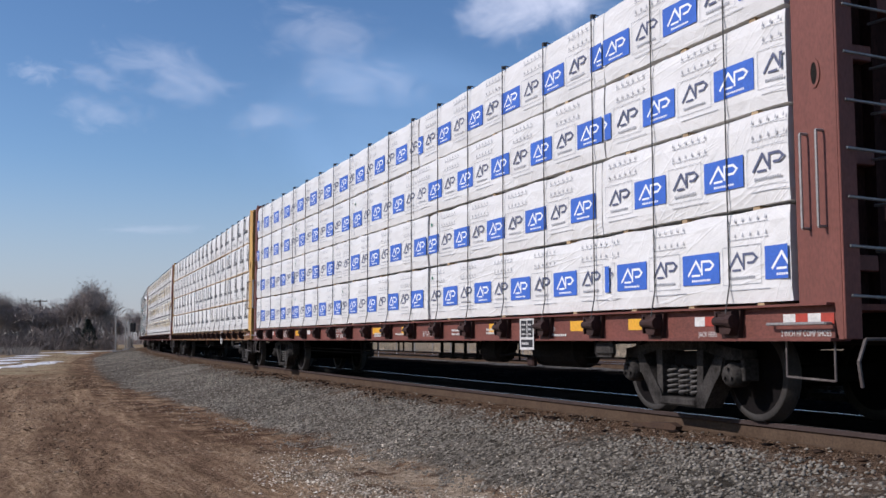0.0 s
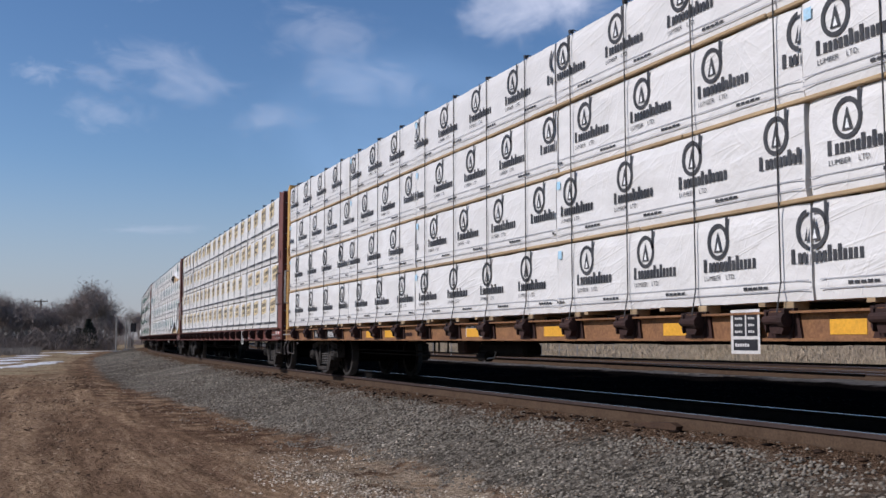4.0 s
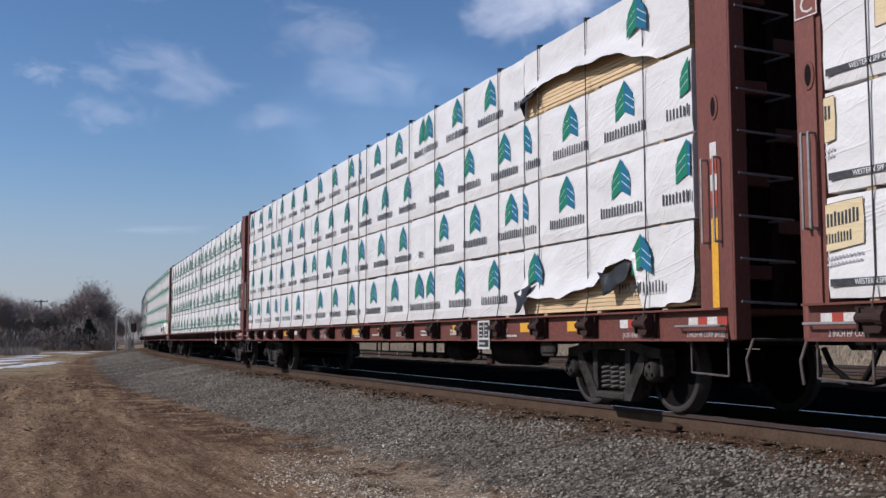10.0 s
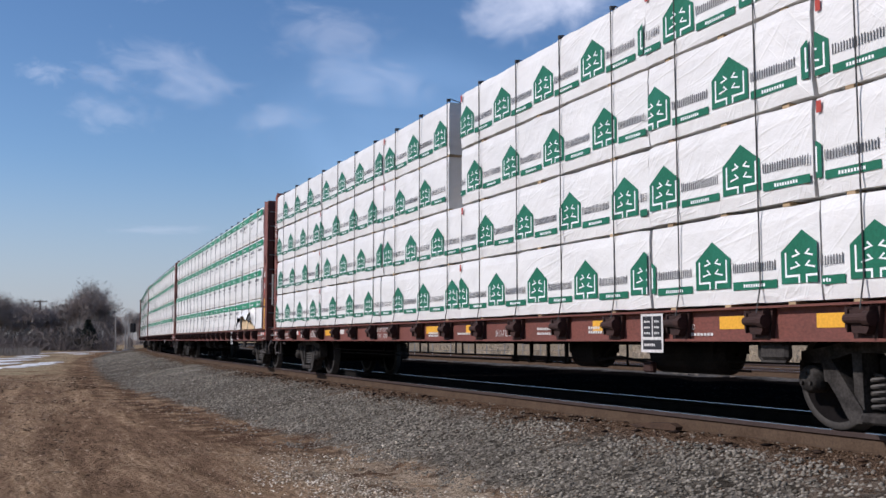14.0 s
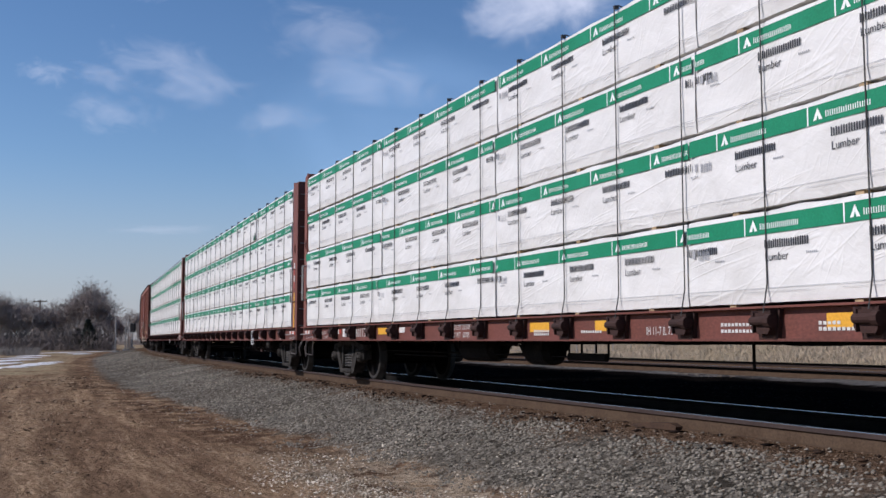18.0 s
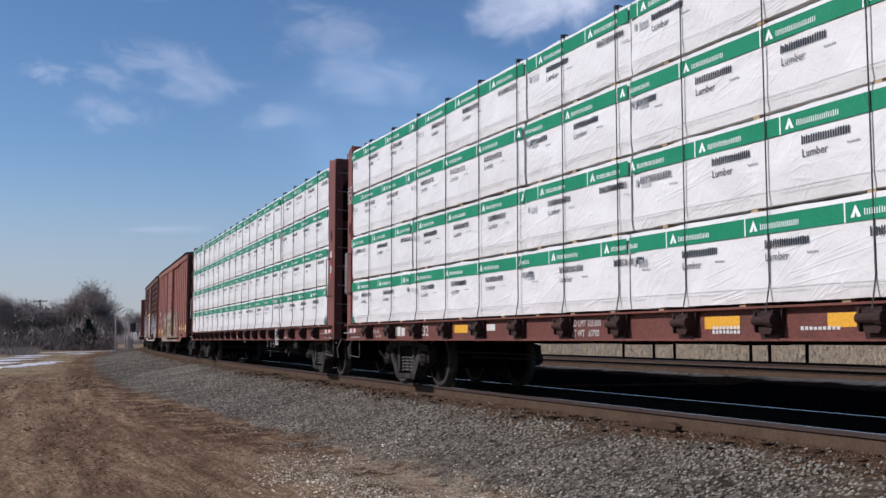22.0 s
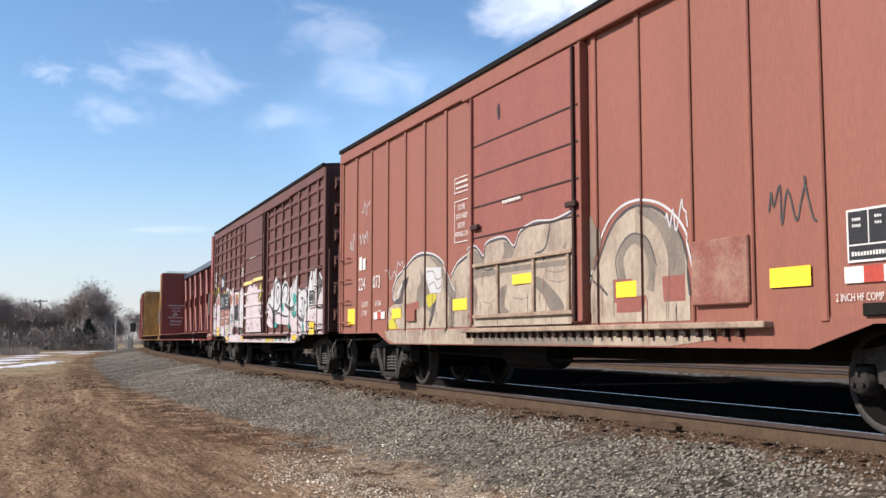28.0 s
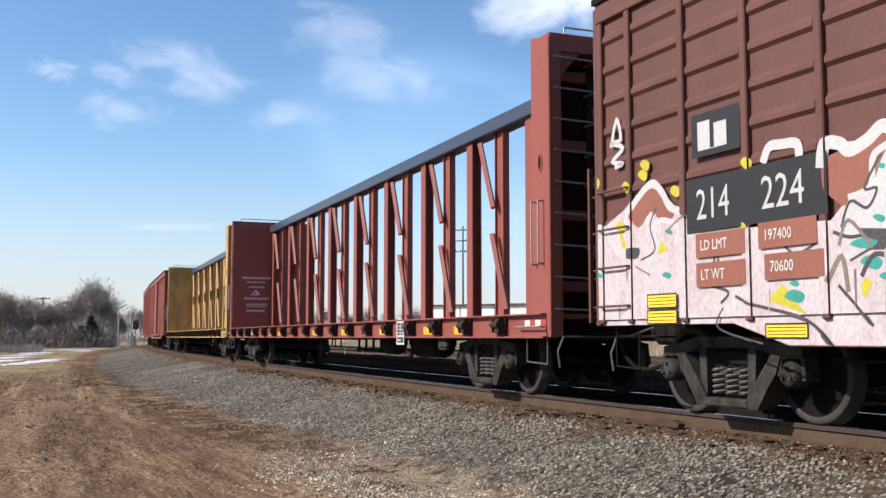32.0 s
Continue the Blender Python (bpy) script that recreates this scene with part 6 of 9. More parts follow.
def boxcar(label, paint, door_paint, length, door, roof=4.52, sill=0.98, ribs=7, panels=1, half=6.2, seams=(), bead=0.0, rib=0.03, post_at=(), track=None):
    """Boxcar with outside posts, plug door, corrugated ends, running gear. door: its two edges along the car."""
    posts = []
    # the two brown boxcars get the shade-darkened end tone
    end_paint = SHADED_END if paint in (PAINT_BROWN, PAINT_BROWN2) else paint
    car = thing("boxcar", label, "railcar", "freight cars of the train")
    h = length / 2
    yb = 1.48
    d0, d1 = door
    part("body", box(bmesh.new(), -h, h, -yb, yb, sill, roof), paint, car)
    for s in (1, -1):
        yo = s * yb
        bm = bmesh.new()
        pts = [(-h, sill), (-h, sill - 0.06), (-h + 2.2, sill - 0.06), (-h + 2.9, sill - 0.26), (h - 2.9, sill - 0.26), (h - 2.2, sill - 0.06), (h, sill - 0.06), (h, sill)]
        prism(bm, pts, yo - 0.012, yo + 0.012)
        part("side_sill", bm, paint, car)
        part("top_rail", box(bmesh.new(), -h, h, min(yo, yo + s * 0.06), max(yo, yo + s * 0.06), roof - 0.24, roof, 0.01), paint, car)
        def post(x):
            posts.append(x) if s < 0 else None
            part("side_post", box(bmesh.new(), x - 0.045, x + 0.045, min(yo, yo + s * rib), max(yo, yo + s * rib), sill - 0.04, roof - 0.24, 0.012), paint, car)
        for a, b in ((-h + 0.06, d0 - 0.2), (d1 + 0.2, h - 0.06)):
            n = ribs
            places = sorted(q if a > 0 else -q for q in post_at) if post_at else [a + (b - a) * i / n for i in range(n + 1)]
            for x in places:
                post(x)
            if panels > 1:
                for xl, xh in zip(places, places[1:]):
                    xa, xb = xl + 0.06, xh - 0.06
                    for k in range(panels):
                        z = sill + 0.35 + k * (roof - sill - 0.8) / (panels - 1)
                        bm = prism(bmesh.new(), [(yo, z - 0.065), (yo + s * 0.036, z - 0.03), (yo + s * 0.036, z + 0.02), (yo, z + 0.075)], xa, xb)
                        for v in bm.verts:
                            v.co = Vector((v.co.y, v.co.x, v.co.z))
                        bmesh.ops.recalc_face_normals(bm, faces=bm.faces)
                        part("panel_bead", bm, paint, car)
        # plug door with its rails and locking bars
        bm = box(bmesh.new(), d0, d1, min(yo, yo + s * 0.07), max(yo, yo + s * 0.07), sill + 0.02, roof - 0.3, 0.012)
        dr = part("door", bm, door_paint, car, "maroon plug door")
        for z in seams:
            part("door_seam", box(bmesh.new(), d0 + 0.03, d1 - 0.05, min(yo, yo + s * (0.078 + bead)), max(yo, yo + s * (0.078 + bead)), z - 0.014 - bead, z + 0.014 + bead, 0.004), DARK_RED if bead == 0 else GRAF_PINK if z < 2.3 else door_paint, dr)
        for x, mt in ((d0 + 0.04, door_paint), (d1 + 0.02, paint), (d1 - 0.16, DARK_RED)):
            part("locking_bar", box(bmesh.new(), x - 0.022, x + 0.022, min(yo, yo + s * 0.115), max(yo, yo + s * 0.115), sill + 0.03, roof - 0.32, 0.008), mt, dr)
        part("door_track", box(bmesh.new(), d0 - 0.3, d1 + 3.1, min(yo, yo + s * 0.12), max(yo, yo + s * 0.12), sill - 0.08, sill - 0.02, 0.01), track or paint, car)
        part("door_track", box(bmesh.new(), d0 - 0.3, d1 + 3.1, min(yo, yo + s * 0.10), max(yo, yo + s * 0.10), roof - 0.30, roof - 0.25, 0.01), paint, car)
        for k in range(int((d1 - d0 + 3.2) / 0.2)):
            x = d0 - 0.2 + k * 0.2
            part("track_bracket", box(bmesh.new(), x - 0.02, x + 0.02, min(yo, yo + s * 0.07), max(yo, yo + s * 0.07), sill - 0.16, sill - 0.08), DARK_RED, car)
        for d in (1, -1):
            for k in range(4):
                z = sill + 0.15 + k * 0.42
                grab(car, (d * (h - 0.08), yo + s * 0.02, z), (d * (h - 0.62), yo + s * 0.02, z), (0, s * 0.08, 0), paint)
            stirrup(car, d * (h - 0.15), d * (h - 0.58), s * 1.40, sill - 0.05, 0.46, GRIME)
    for d in (1, -1):                                      # corrugated ends
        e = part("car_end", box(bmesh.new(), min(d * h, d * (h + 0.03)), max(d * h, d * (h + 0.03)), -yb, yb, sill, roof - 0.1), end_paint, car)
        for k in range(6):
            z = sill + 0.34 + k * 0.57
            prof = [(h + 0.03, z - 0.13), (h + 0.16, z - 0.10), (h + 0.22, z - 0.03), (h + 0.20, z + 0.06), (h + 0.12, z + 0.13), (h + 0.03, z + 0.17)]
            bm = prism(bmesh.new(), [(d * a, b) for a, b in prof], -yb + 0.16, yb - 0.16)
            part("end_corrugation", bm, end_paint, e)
        for s in (-1, 1):
            part("corner_post", box(bmesh.new(), min(d * (h - 0.02), d * (h + 0.06)), max(d * (h - 0.02), d * (h + 0.06)), s * yb - 0.05, s * yb + 0.05, sill - 0.06, roof - 0.05, 0.01), paint, e)
        for k in range(4):
            z = sill + 0.15 + k * 0.42
            grab(e, (d * (h + 0.06), -1.44, z), (d * (h + 0.06), -0.88, z), (d * 0.22, 0, 0), paint)
        bm = box(bmesh.new(), min(d * h, d * (h + 0.35)), max(d * h, d * (h + 0.35)), -0.75, 0.75, 0.97, 1.02)
        part("crossover_platform", bm, GRIME, e)
        for yy in (-1.46, -0.86):
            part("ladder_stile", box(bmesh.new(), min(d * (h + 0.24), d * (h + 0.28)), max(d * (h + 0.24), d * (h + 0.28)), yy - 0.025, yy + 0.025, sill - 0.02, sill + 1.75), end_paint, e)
        if d < 0:
            bm = bmesh.new()
            for q in ring(0.55, 1.95, 0.27, 0.27, 0.03, 18):
                prism(bm, q, -0.012, 0.012)
            for ang in (0, 60, 120):
                ca, sa = 0.26 * math.cos(radians(ang)), 0.26 * math.sin(radians(ang))
                prism(bm, stroke([(0.55 - ca, 1.95 - sa), (0.55 + ca, 1.95 + sa)], 0.025)[0], -0.008, 0.008)
            for v in bm.verts:
                v.co = Vector((-h - 0.32 + v.co.y, v.co.x, v.co.z))
            part("brake_wheel", bm, GRIME, e, "round hand brake wheel")
        coupler(car, d * (h - 0.05), d)
        truck(car, d * half)
    bm = prism(bmesh.new(), [(-yb - 0.05, roof), (-yb - 0.05, roof + 0.035), (0, roof + 0.17), (yb + 0.05, roof + 0.035), (yb + 0.05, roof)], -h - 0.03, h + 0.03)
    for v in bm.verts:
        v.co = Vector((v.co.y, v.co.x, v.co.z))
    bmesh.ops.recalc_face_normals(bm, faces=bm.faces)
    for s in (1, -1):
        # near-black strip for the roof edge and the shadow gap at it
        part("roof_edge", box(bmesh.new(), -h - 0.02, h + 0.02, s * (yb + 0.075) - 0.015, s * (yb + 0.075) + 0.015, roof - 0.02, roof + 0.05), GRIME, car)
    rf = part("roof", bm, ROOF_GALV, car, "weathered sheet roof")
    for k in range(13):
        x = -h + 0.3 + k * (length - 0.6) / 12
        bm = bmesh.new()
        for s in (1, -1):
            rod(bm, (x, s * (yb + 0.02), roof + 0.04), (x, 0, roof + 0.185), 0.03, 4)
        part("roof_seam", bm, ROOF_GALV, rf)
    # near-black sheet added over the body's underside, its shade as colour
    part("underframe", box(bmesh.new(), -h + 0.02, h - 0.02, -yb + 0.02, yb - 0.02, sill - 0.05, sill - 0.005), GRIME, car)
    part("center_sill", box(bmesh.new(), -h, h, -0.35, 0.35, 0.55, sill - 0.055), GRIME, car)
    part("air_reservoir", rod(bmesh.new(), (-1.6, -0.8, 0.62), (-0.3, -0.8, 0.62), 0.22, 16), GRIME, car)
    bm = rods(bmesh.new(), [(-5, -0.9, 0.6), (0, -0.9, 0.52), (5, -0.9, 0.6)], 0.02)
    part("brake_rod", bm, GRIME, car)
    PLANES[car.name] = [(-h, h, -(yb + (0.006 if panels == 1 else 0.040)), True)] + [(x - 0.045, x + 0.045, -(yb + rib + 0.006), False) for x in posts] + [(d0, d1, -(yb + 0.076), True)]
    return car


WORN_LEDGE = material("scuffed_cream_ledge_paint", (0.30, 0.22, 0.155), 0.7, spot=(0.12, 0.06, 0.045), spot_scale=3, spot_amount=0.8, grain=0.12)
brown_box = boxcar("brown boxcar with cream graffiti along its lower side", PAINT_BROWN, PAINT_DOOR, 16.05, (-1.5, 1.6), roof=4.6, seams=(2.24, 2.68, 3.12, 3.56), track=WORN_LEDGE)
dark_box = boxcar("dark brown boxcar with pink and white graffiti", PAINT_BROWN2, PAINT_BROWN2, 15.6, (-1.55, 1.42), roof=4.58, panels=9, post_at=(1.68, 2.60, 3.52, 4.44, 5.36, 6.28, 7.20, 7.74), seams=(1.45, 1.8, 2.15, 2.75, 3.2, 3.65), bead=0.02, rib=0.055)
rolling(brown_box, OFF["B1"], 6.2)
rolling(dark_box, OFF["B2"], 6.2)
CARS["B1"], CARS["B2"] = (brown_box, OFF["B1"]), (dark_box, OFF["B2"])


# ---------------------------------------------------------------- paint on the boxcars
def spray(car, name, polys, mats, label):
    """Sprayed shapes laid on the sheets, the posts and the door alike."""
    posts = []
    for k, (x0, x1, y, own) in enumerate(PLANES[car.name]):
        out = []
        for m, l, p_ in polys:
            c = clip_x(p_, x0, x1)
            if c:
                out.append((m, l, [(x, z) for x, z in c]))
        if not out:
            continue
        me = flat_mesh(name, out)
        me.transform(T(0, y, 0))
        part_mesh(name, me, mats, car, label if own and k == 0 else "")


def dashes(m, x, z, n, w, h, rows=1, drop=0.1, layer=3):
    out = []
    for i in range(rows):
        out += bars(m, layer, x, z - i * drop, n, w, h, 0.3, seed=i + n)
    return out


# brown boxcar: cream letters with dark shading
CREAM = (GRAF_CREAM, GRAF_GREY, GRAF_BLACK, GRAF_WHITE, GRAF_OLIVE, PAINT_DOOR)


def shape(into, m, layer, pts, soft=True):
    """One sprayed patch, with rounded corners if soft."""
    into.append((m, layer, curve([(x, max(z, 0.985)) for x, z in pts], 3, True) if soft else [(x, max(z, 0.985)) for x, z in pts]))


def swash(into, m, layer, w, pts):
    """One sprayed line of width w."""
    into.extend((m, layer, q) for q in stroke(curve(pts, 5), w))


g1 = []
shape(g1, 0, 1, [(-5.21, 0.83), (-5.26, 1.33), (-4.9, 1.42), (-5.03, 1.57), (-4.82, 1.83), (-4.41, 1.98), (-3.99, 2.13), (-3.61, 2.17), (-3.13, 2.12), (-2.77, 1.98), (-2.58, 1.81), (-2.41, 1.6), (-2.26, 1.49), (-2.29, 0.82)], False)
swash(g1, 3, 1.2, 0.03, [(-4.9, 1.46), (-5.03, 1.61), (-4.82, 1.87), (-4.41, 2.01), (-3.99, 2.17), (-3.61, 2.21), (-3.13, 2.15), (-2.77, 2.02), (-2.57, 1.84), (-2.41, 1.63), (-2.25, 1.52)])
swash(g1, 2, 1.4, 0.035, [(-4.9, 1.42), (-5.03, 1.57), (-4.82, 1.83), (-4.41, 1.98), (-3.99, 2.13), (-3.61, 2.17), (-3.13, 2.12), (-2.77, 1.98), (-2.58, 1.81), (-2.41, 1.6), (-2.26, 1.49)])
shape(g1, 1, 1.6, [(-3.29, 2.12), (-2.77, 1.98), (-2.53, 1.78), (-2.41, 1.59), (-2.26, 1.5), (-2.26, 1.36), (-2.55, 1.49), (-2.74, 1.75), (-2.99, 1.96)])
shape(g1, 2, 1.7, [(-4.9, 1.47), (-4.66, 1.53), (-4.53, 1.73), (-4.22, 1.86), (-4.34, 1.65), (-4.48, 1.44), (-4.8, 1.41)])
swash(g1, 3, 1.75, 0.04, [(-4.79, 1.56), (-4.65, 1.67), (-4.55, 1.73)])
shape(g1, 1, 1.8, [(-3.73, 1.99), (-3.57, 1.83), (-3.35, 1.88), (-3.1, 1.63), (-2.97, 1.45), (-3.15, 1.22), (-3.43, 1.29), (-3.59, 1.37), (-3.7, 1.3), (-3.85, 1.42), (-3.82, 1.63), (-3.66, 1.77)])
shape(g1, 2, 1.85, [(-3.18, 1.57), (-3.06, 1.49), (-3.02, 1.34), (-3.15, 1.13), (-3.26, 1.01), (-3.31, 1.04), (-3.2, 1.24), (-3.14, 1.42)])
shape(g1, 3, 1.9, [(-3.45, 1.96), (-2.8, 1.92), (-2.81, 1.54), (-3.25, 1.53), (-3.44, 1.78)], False)
swash(g1, 1, 1.95, 0.02, [(-3.41, 1.88), (-3.14, 1.88), (-3.0, 1.74), (-2.81, 1.76)])
swash(g1, 1, 1.96, 0.02, [(-3.31, 1.66), (-3.1, 1.71), (-2.96, 1.59), (-2.81, 1.63)])
shape(g1, 4, 2.0, [(-3.41, 1.5), (-3.04, 1.52), (-3.03, 1.42), (-3.32, 1.31)])
shape(g1, 5, 2.1, [(-4.35, 1.39), (-3.76, 1.43), (-3.73, 1.3), (-4.32, 1.29)], False)
shape(g1, 4, 2.2, [(-5.18, 1.14), (-4.91, 1.19), (-4.73, 0.83), (-5.21, 0.83)], False)
swash(g1, 2, 2.25, 0.02, [(-5.24, 1.33), (-5.02, 1.2), (-4.84, 1.06), (-4.73, 0.83)])
swash(g1, 1, 2.3, 0.03, [(-2.28, 1.07), (-2.57, 0.97), (-2.76, 0.82)])
shape(g1, 0, 1, [(-2.54, 0.86), (-2.43, 1.73), (-2.17, 1.91), (-1.82, 2.01), (-1.67, 2.11), (-1.34, 2.09), (-1.1, 1.93), (-0.99, 2.12), (-0.45, 2.15), (-0.15, 2.0), (0.03, 2.18), (0.42, 2.26), (0.91, 2.23), (1.38, 2.29), (1.33, 0.84)], False)
swash(g1, 3, 1.2, 0.022, [(-2.43, 1.76), (-2.17, 1.95), (-1.82, 2.05), (-1.67, 2.14), (-1.34, 2.12), (-1.1, 1.97), (-0.99, 2.15), (-0.44, 2.18), (-0.15, 2.03), (0.04, 2.21), (0.43, 2.29), (0.91, 2.26), (1.38, 2.32)])
swash(g1, 2, 1.4, 0.03, [(-2.43, 1.73), (-2.17, 1.91), (-1.82, 2.01), (-1.67, 2.11), (-1.34, 2.09), (-1.1, 1.93), (-0.99, 2.12), (-0.45, 2.15), (-0.15, 2.0), (0.03, 2.18), (0.42, 2.26), (0.91, 2.23), (1.38, 2.29)])
shape(g1, 1, 1.5, [(-1.65, 2.08), (-1.34, 2.05), (-1.1, 1.89), (-1.11, 1.73), (-1.46, 1.75), (-1.64, 1.89)])
shape(g1, 1, 1.6, [(-0.45, 2.11), (-0.14, 1.99), (-0.32, 1.8), (-0.57, 1.8), (-0.44, 1.96)])
swash(g1, 2, 1.7, 0.03, [(0.84, 2.22), (0.71, 1.93), (0.41, 1.87), (0.68, 1.82), (0.64, 1.78)])
shape(g1, 1, 1.75, [(1.12, 1.9), (1.26, 1.98), (1.21, 1.84)], False)
swash(g1, 2, 1.8, 0.025, [(-1.1, 1.93), (-1.06, 1.77), (-0.77, 1.77)])
swash(g1, 1, 1.9, 0.07, [(-1.69, 1.67), (-0.77, 1.72), (0.52, 1.72), (1.37, 1.71)])
shape(g1, 1, 2.0, [(-0.58, 1.47), (-0.37, 1.51), (-0.44, 1.25), (-0.29, 1.16), (-0.71, 1.1), (-0.63, 1.3)])
shape(g1, 1, 2.05, [(0.29, 1.54), (0.55, 1.58), (1.05, 1.31), (1.16, 1.15), (0.87, 1.12), (0.63, 1.35)])
shape(g1, 1, 2.1, [(-1.69, 1.55), (-1.46, 1.63), (-1.29, 1.38), (-1.52, 1.2), (-1.7, 1.25)])
swash(g1, 5, 2.15, 0.04, [(-1.7, 1.13), (-0.48, 1.12), (0.62, 1.13), (1.35, 1.13)])
swash(g1, 1, 2.2, 0.012, [(-1.11, 1.7), (-0.88, 1.67), (-0.65, 1.71)])
swash(g1, 1, 2.22, 0.012, [(-0.17, 1.55), (0.05, 1.51), (0.25, 1.54)])
swash(g1, 1, 2.24, 0.012, [(0.71, 1.65), (1.0, 1.61), (1.29, 1.64)])
swash(g1, 1, 2.2600000000000002, 0.012, [(-0.17, 1.35), (0.04, 1.32), (0.25, 1.34)])
swash(g1, 1, 2.2800000000000002, 0.012, [(-1.12, 1.33), (-0.91, 1.3), (-0.7, 1.35)])
swash(g1, 1, 2.3000000000000003, 0.012, [(0.82, 1.52), (1.06, 1.49), (1.28, 1.52)])
shape(g1, 1, 1.5, [(1.58, 2.21), (1.77, 2.14), (1.9, 1.94), (1.82, 1.73), (1.68, 1.58), (1.57, 1.65)])
shape(g1, 0, 1.6, [(1.7, 1.49), (1.78, 1.59), (1.94, 1.44), (2.04, 1.22), (2.0, 1.1), (1.63, 1.11)])
swash(g1, 2, 1.7, 0.03, [(1.65, 1.54), (1.85, 1.41), (2.02, 1.29)])
shape(g1, 5, 1.72, [(2.13, 1.46), (2.51, 1.45), (2.5, 1.2), (2.14, 1.2)], False)
shape(g1, 0, 1, [(1.67, 1.26), (1.86, 1.71), (2.16, 2.07), (2.54, 2.22), (2.98, 2.15), (3.33, 1.9), (3.5, 1.55), (3.56, 1.23), (3.56, 0.91), (1.67, 0.93)], False)
swash(g1, 3, 1.2, 0.03, [(1.59, 1.3), (1.76, 1.74), (2.07, 2.13), (2.5, 2.28), (3.03, 2.2), (3.42, 1.93), (3.59, 1.56), (3.65, 1.23)])
swash(g1, 2, 1.4, 0.035, [(1.67, 1.26), (1.86, 1.71), (2.16, 2.07), (2.54, 2.22), (2.98, 2.15), (3.33, 1.9), (3.5, 1.55), (3.56, 1.23)])
shape(g1, 1, 1.6, [(2.86, 2.17), (3.33, 1.89), (3.46, 1.53), (3.37, 1.29), (3.18, 1.35), (3.16, 1.68), (2.97, 1.97), (2.67, 2.14)])
swash(g1, 1, 1.7, 0.12, [(2.36, 1.39), (2.29, 1.68), (2.5, 1.87), (2.75, 1.82), (2.89, 1.56), (2.84, 1.31)])
swash(g1, 2, 1.75, 0.02, [(2.27, 1.39), (2.2, 1.69), (2.47, 1.92), (2.8, 1.86), (2.97, 1.56)])
shape(g1, 5, 1.9, [(3.06, 1.44), (3.45, 1.44), (3.45, 1.18), (3.08, 1.18)], False)
shape(g1, 5, 1.92, [(2.2, 1.26), (2.78, 1.26), (2.71, 1.09), (2.2, 1.09)], False)
for k in range(70):                                     # drips and scuffs
    rr = random.Random(k + 900)
    x, z = rr.uniform(-4.9, 3.3), rr.uniform(1.05, 1.75)
    w_, drip = rr.uniform(0.006, 0.018), rr.uniform(0.1, 0.35)
    g1.append((rr.choice((1, 5, 1, 2)), 6, [(x, z), (x + w_, z + 0.03), (x + w_ * 0.8, z - drip), (x + w_ * 0.4, z - drip - 0.06)]))
spray(brown_box, "graffiti", g1, CREAM, "cream and grey sprayed graffiti")
sill_cream = [(0, 1, [(-5.4, 0.96), (-5.25, 0.8), (-4.9, 0.735), (-1.6, 0.735), (-1.5, 0.96)]), (1, 1, [(-1.5, 0.96), (-1.6, 0.735), (1.7, 0.735), (1.8, 0.96)]), (0, 1, [(1.8, 0.96), (1.7, 0.735), (3.2, 0.735), (3.9, 0.8), (4.0, 0.96)])]
for k in range(110):
    rr = random.Random(k + 70)
    x = rr.uniform(-4.8, 3.6)
    w_, z0 = rr.uniform(0.006, 0.022), rr.uniform(0.75, 0.88)
    sill_cream.append((rr.choice((1, 5, 1, 1)), 2 + k * 0.02, [(x, 0.95), (x + w_, 0.955), (x + w_ * 0.7, z0), (x + w_ * 0.3, z0 - 0.01)]))
flat("graffiti", sill_cream, CREAM, brown_box, T(0, -1.496, 0))
tags = []
for x, z, w_ in ((-6.75, 3.3, 0.5), (-6.9, 2.75, 0.5), (-5.35, 2.0, 0.9), (3.15, 2.05, 0.4), (-7.5, 2.7, 0.3), (6.3, 2.9, 0.4)):
    rr = random.Random(int(x * 100))
    pts = [(x + w_ * i / 9 + rr.uniform(-0.03, 0.03), z + rr.uniform(-0.16, 0.16)) for i in range(10)]
    tags += [(0, 2, q) for q in stroke(curve(pts, 4), 0.02)]
for x, z, w_ in ((4.65, 1.95, 0.62), (-0.6, 3.9, 0.01)):
    rr = random.Random(int(x * 10))
    pts = [(x + w_ * i / 11 + rr.uniform(-0.04, 0.04), z + rr.uniform(-0.2, 0.2)) for i in range(12)]
    tags += [(1, 2, q) for q in stroke(curve(pts, 4), 0.018)]
spray(brown_box, "tag", tags, (GRAF_WHITE, GRAF_BLACK), "thin sprayed tags")
y1 = -(1.48 + 0.01)


def panel(car, name, polys, mats, x, z, y, label=""):
    return flat(name, polys, mats, car, T(x, y, z), label)


def reflector(car, x, z, w=0.5, h=0.16, y=-1.496, stripes=False):
    p_ = [(0, 1, rect(-w / 2, w / 2, -h / 2, h / 2))]
    if stripes:
        p_ += [(1, 2, rect(-w / 2 + 0.02, w / 2 - 0.02, -h / 2 + h * k / 4 - 0.004, -h / 2 + h * k / 4 + 0.004)) for k in range(1, 4)]
        p_ += [(1, 2, q) for q in stroke([(-w / 2, -h / 2), (w / 2, -h / 2), (w / 2, h / 2), (-w / 2, h / 2), (-w / 2, -h / 2)], 0.016)]
    return panel(car, "reflector", p_, (REFLECT_BRIGHT, BLACK_PAINT), x, z, y, "yellow reflector sheet")


for x, z, w_ in ((2.46, 1.34, 0.5), (4.93, 1.33, 0.5), (-2.06, 1.32, 0.52), (-4.8, 1.25, 0.46), (7.55, 1.3, 0.5), (-7.35, 1.25, 0.46)):
    reflector(brown_box, x, z, w_, 0.17 if abs(x) < 7 else 0.30, y1 - 0.008)
reflector(brown_box, 0.13, 1.58, 0.6, 0.13, -1.575)


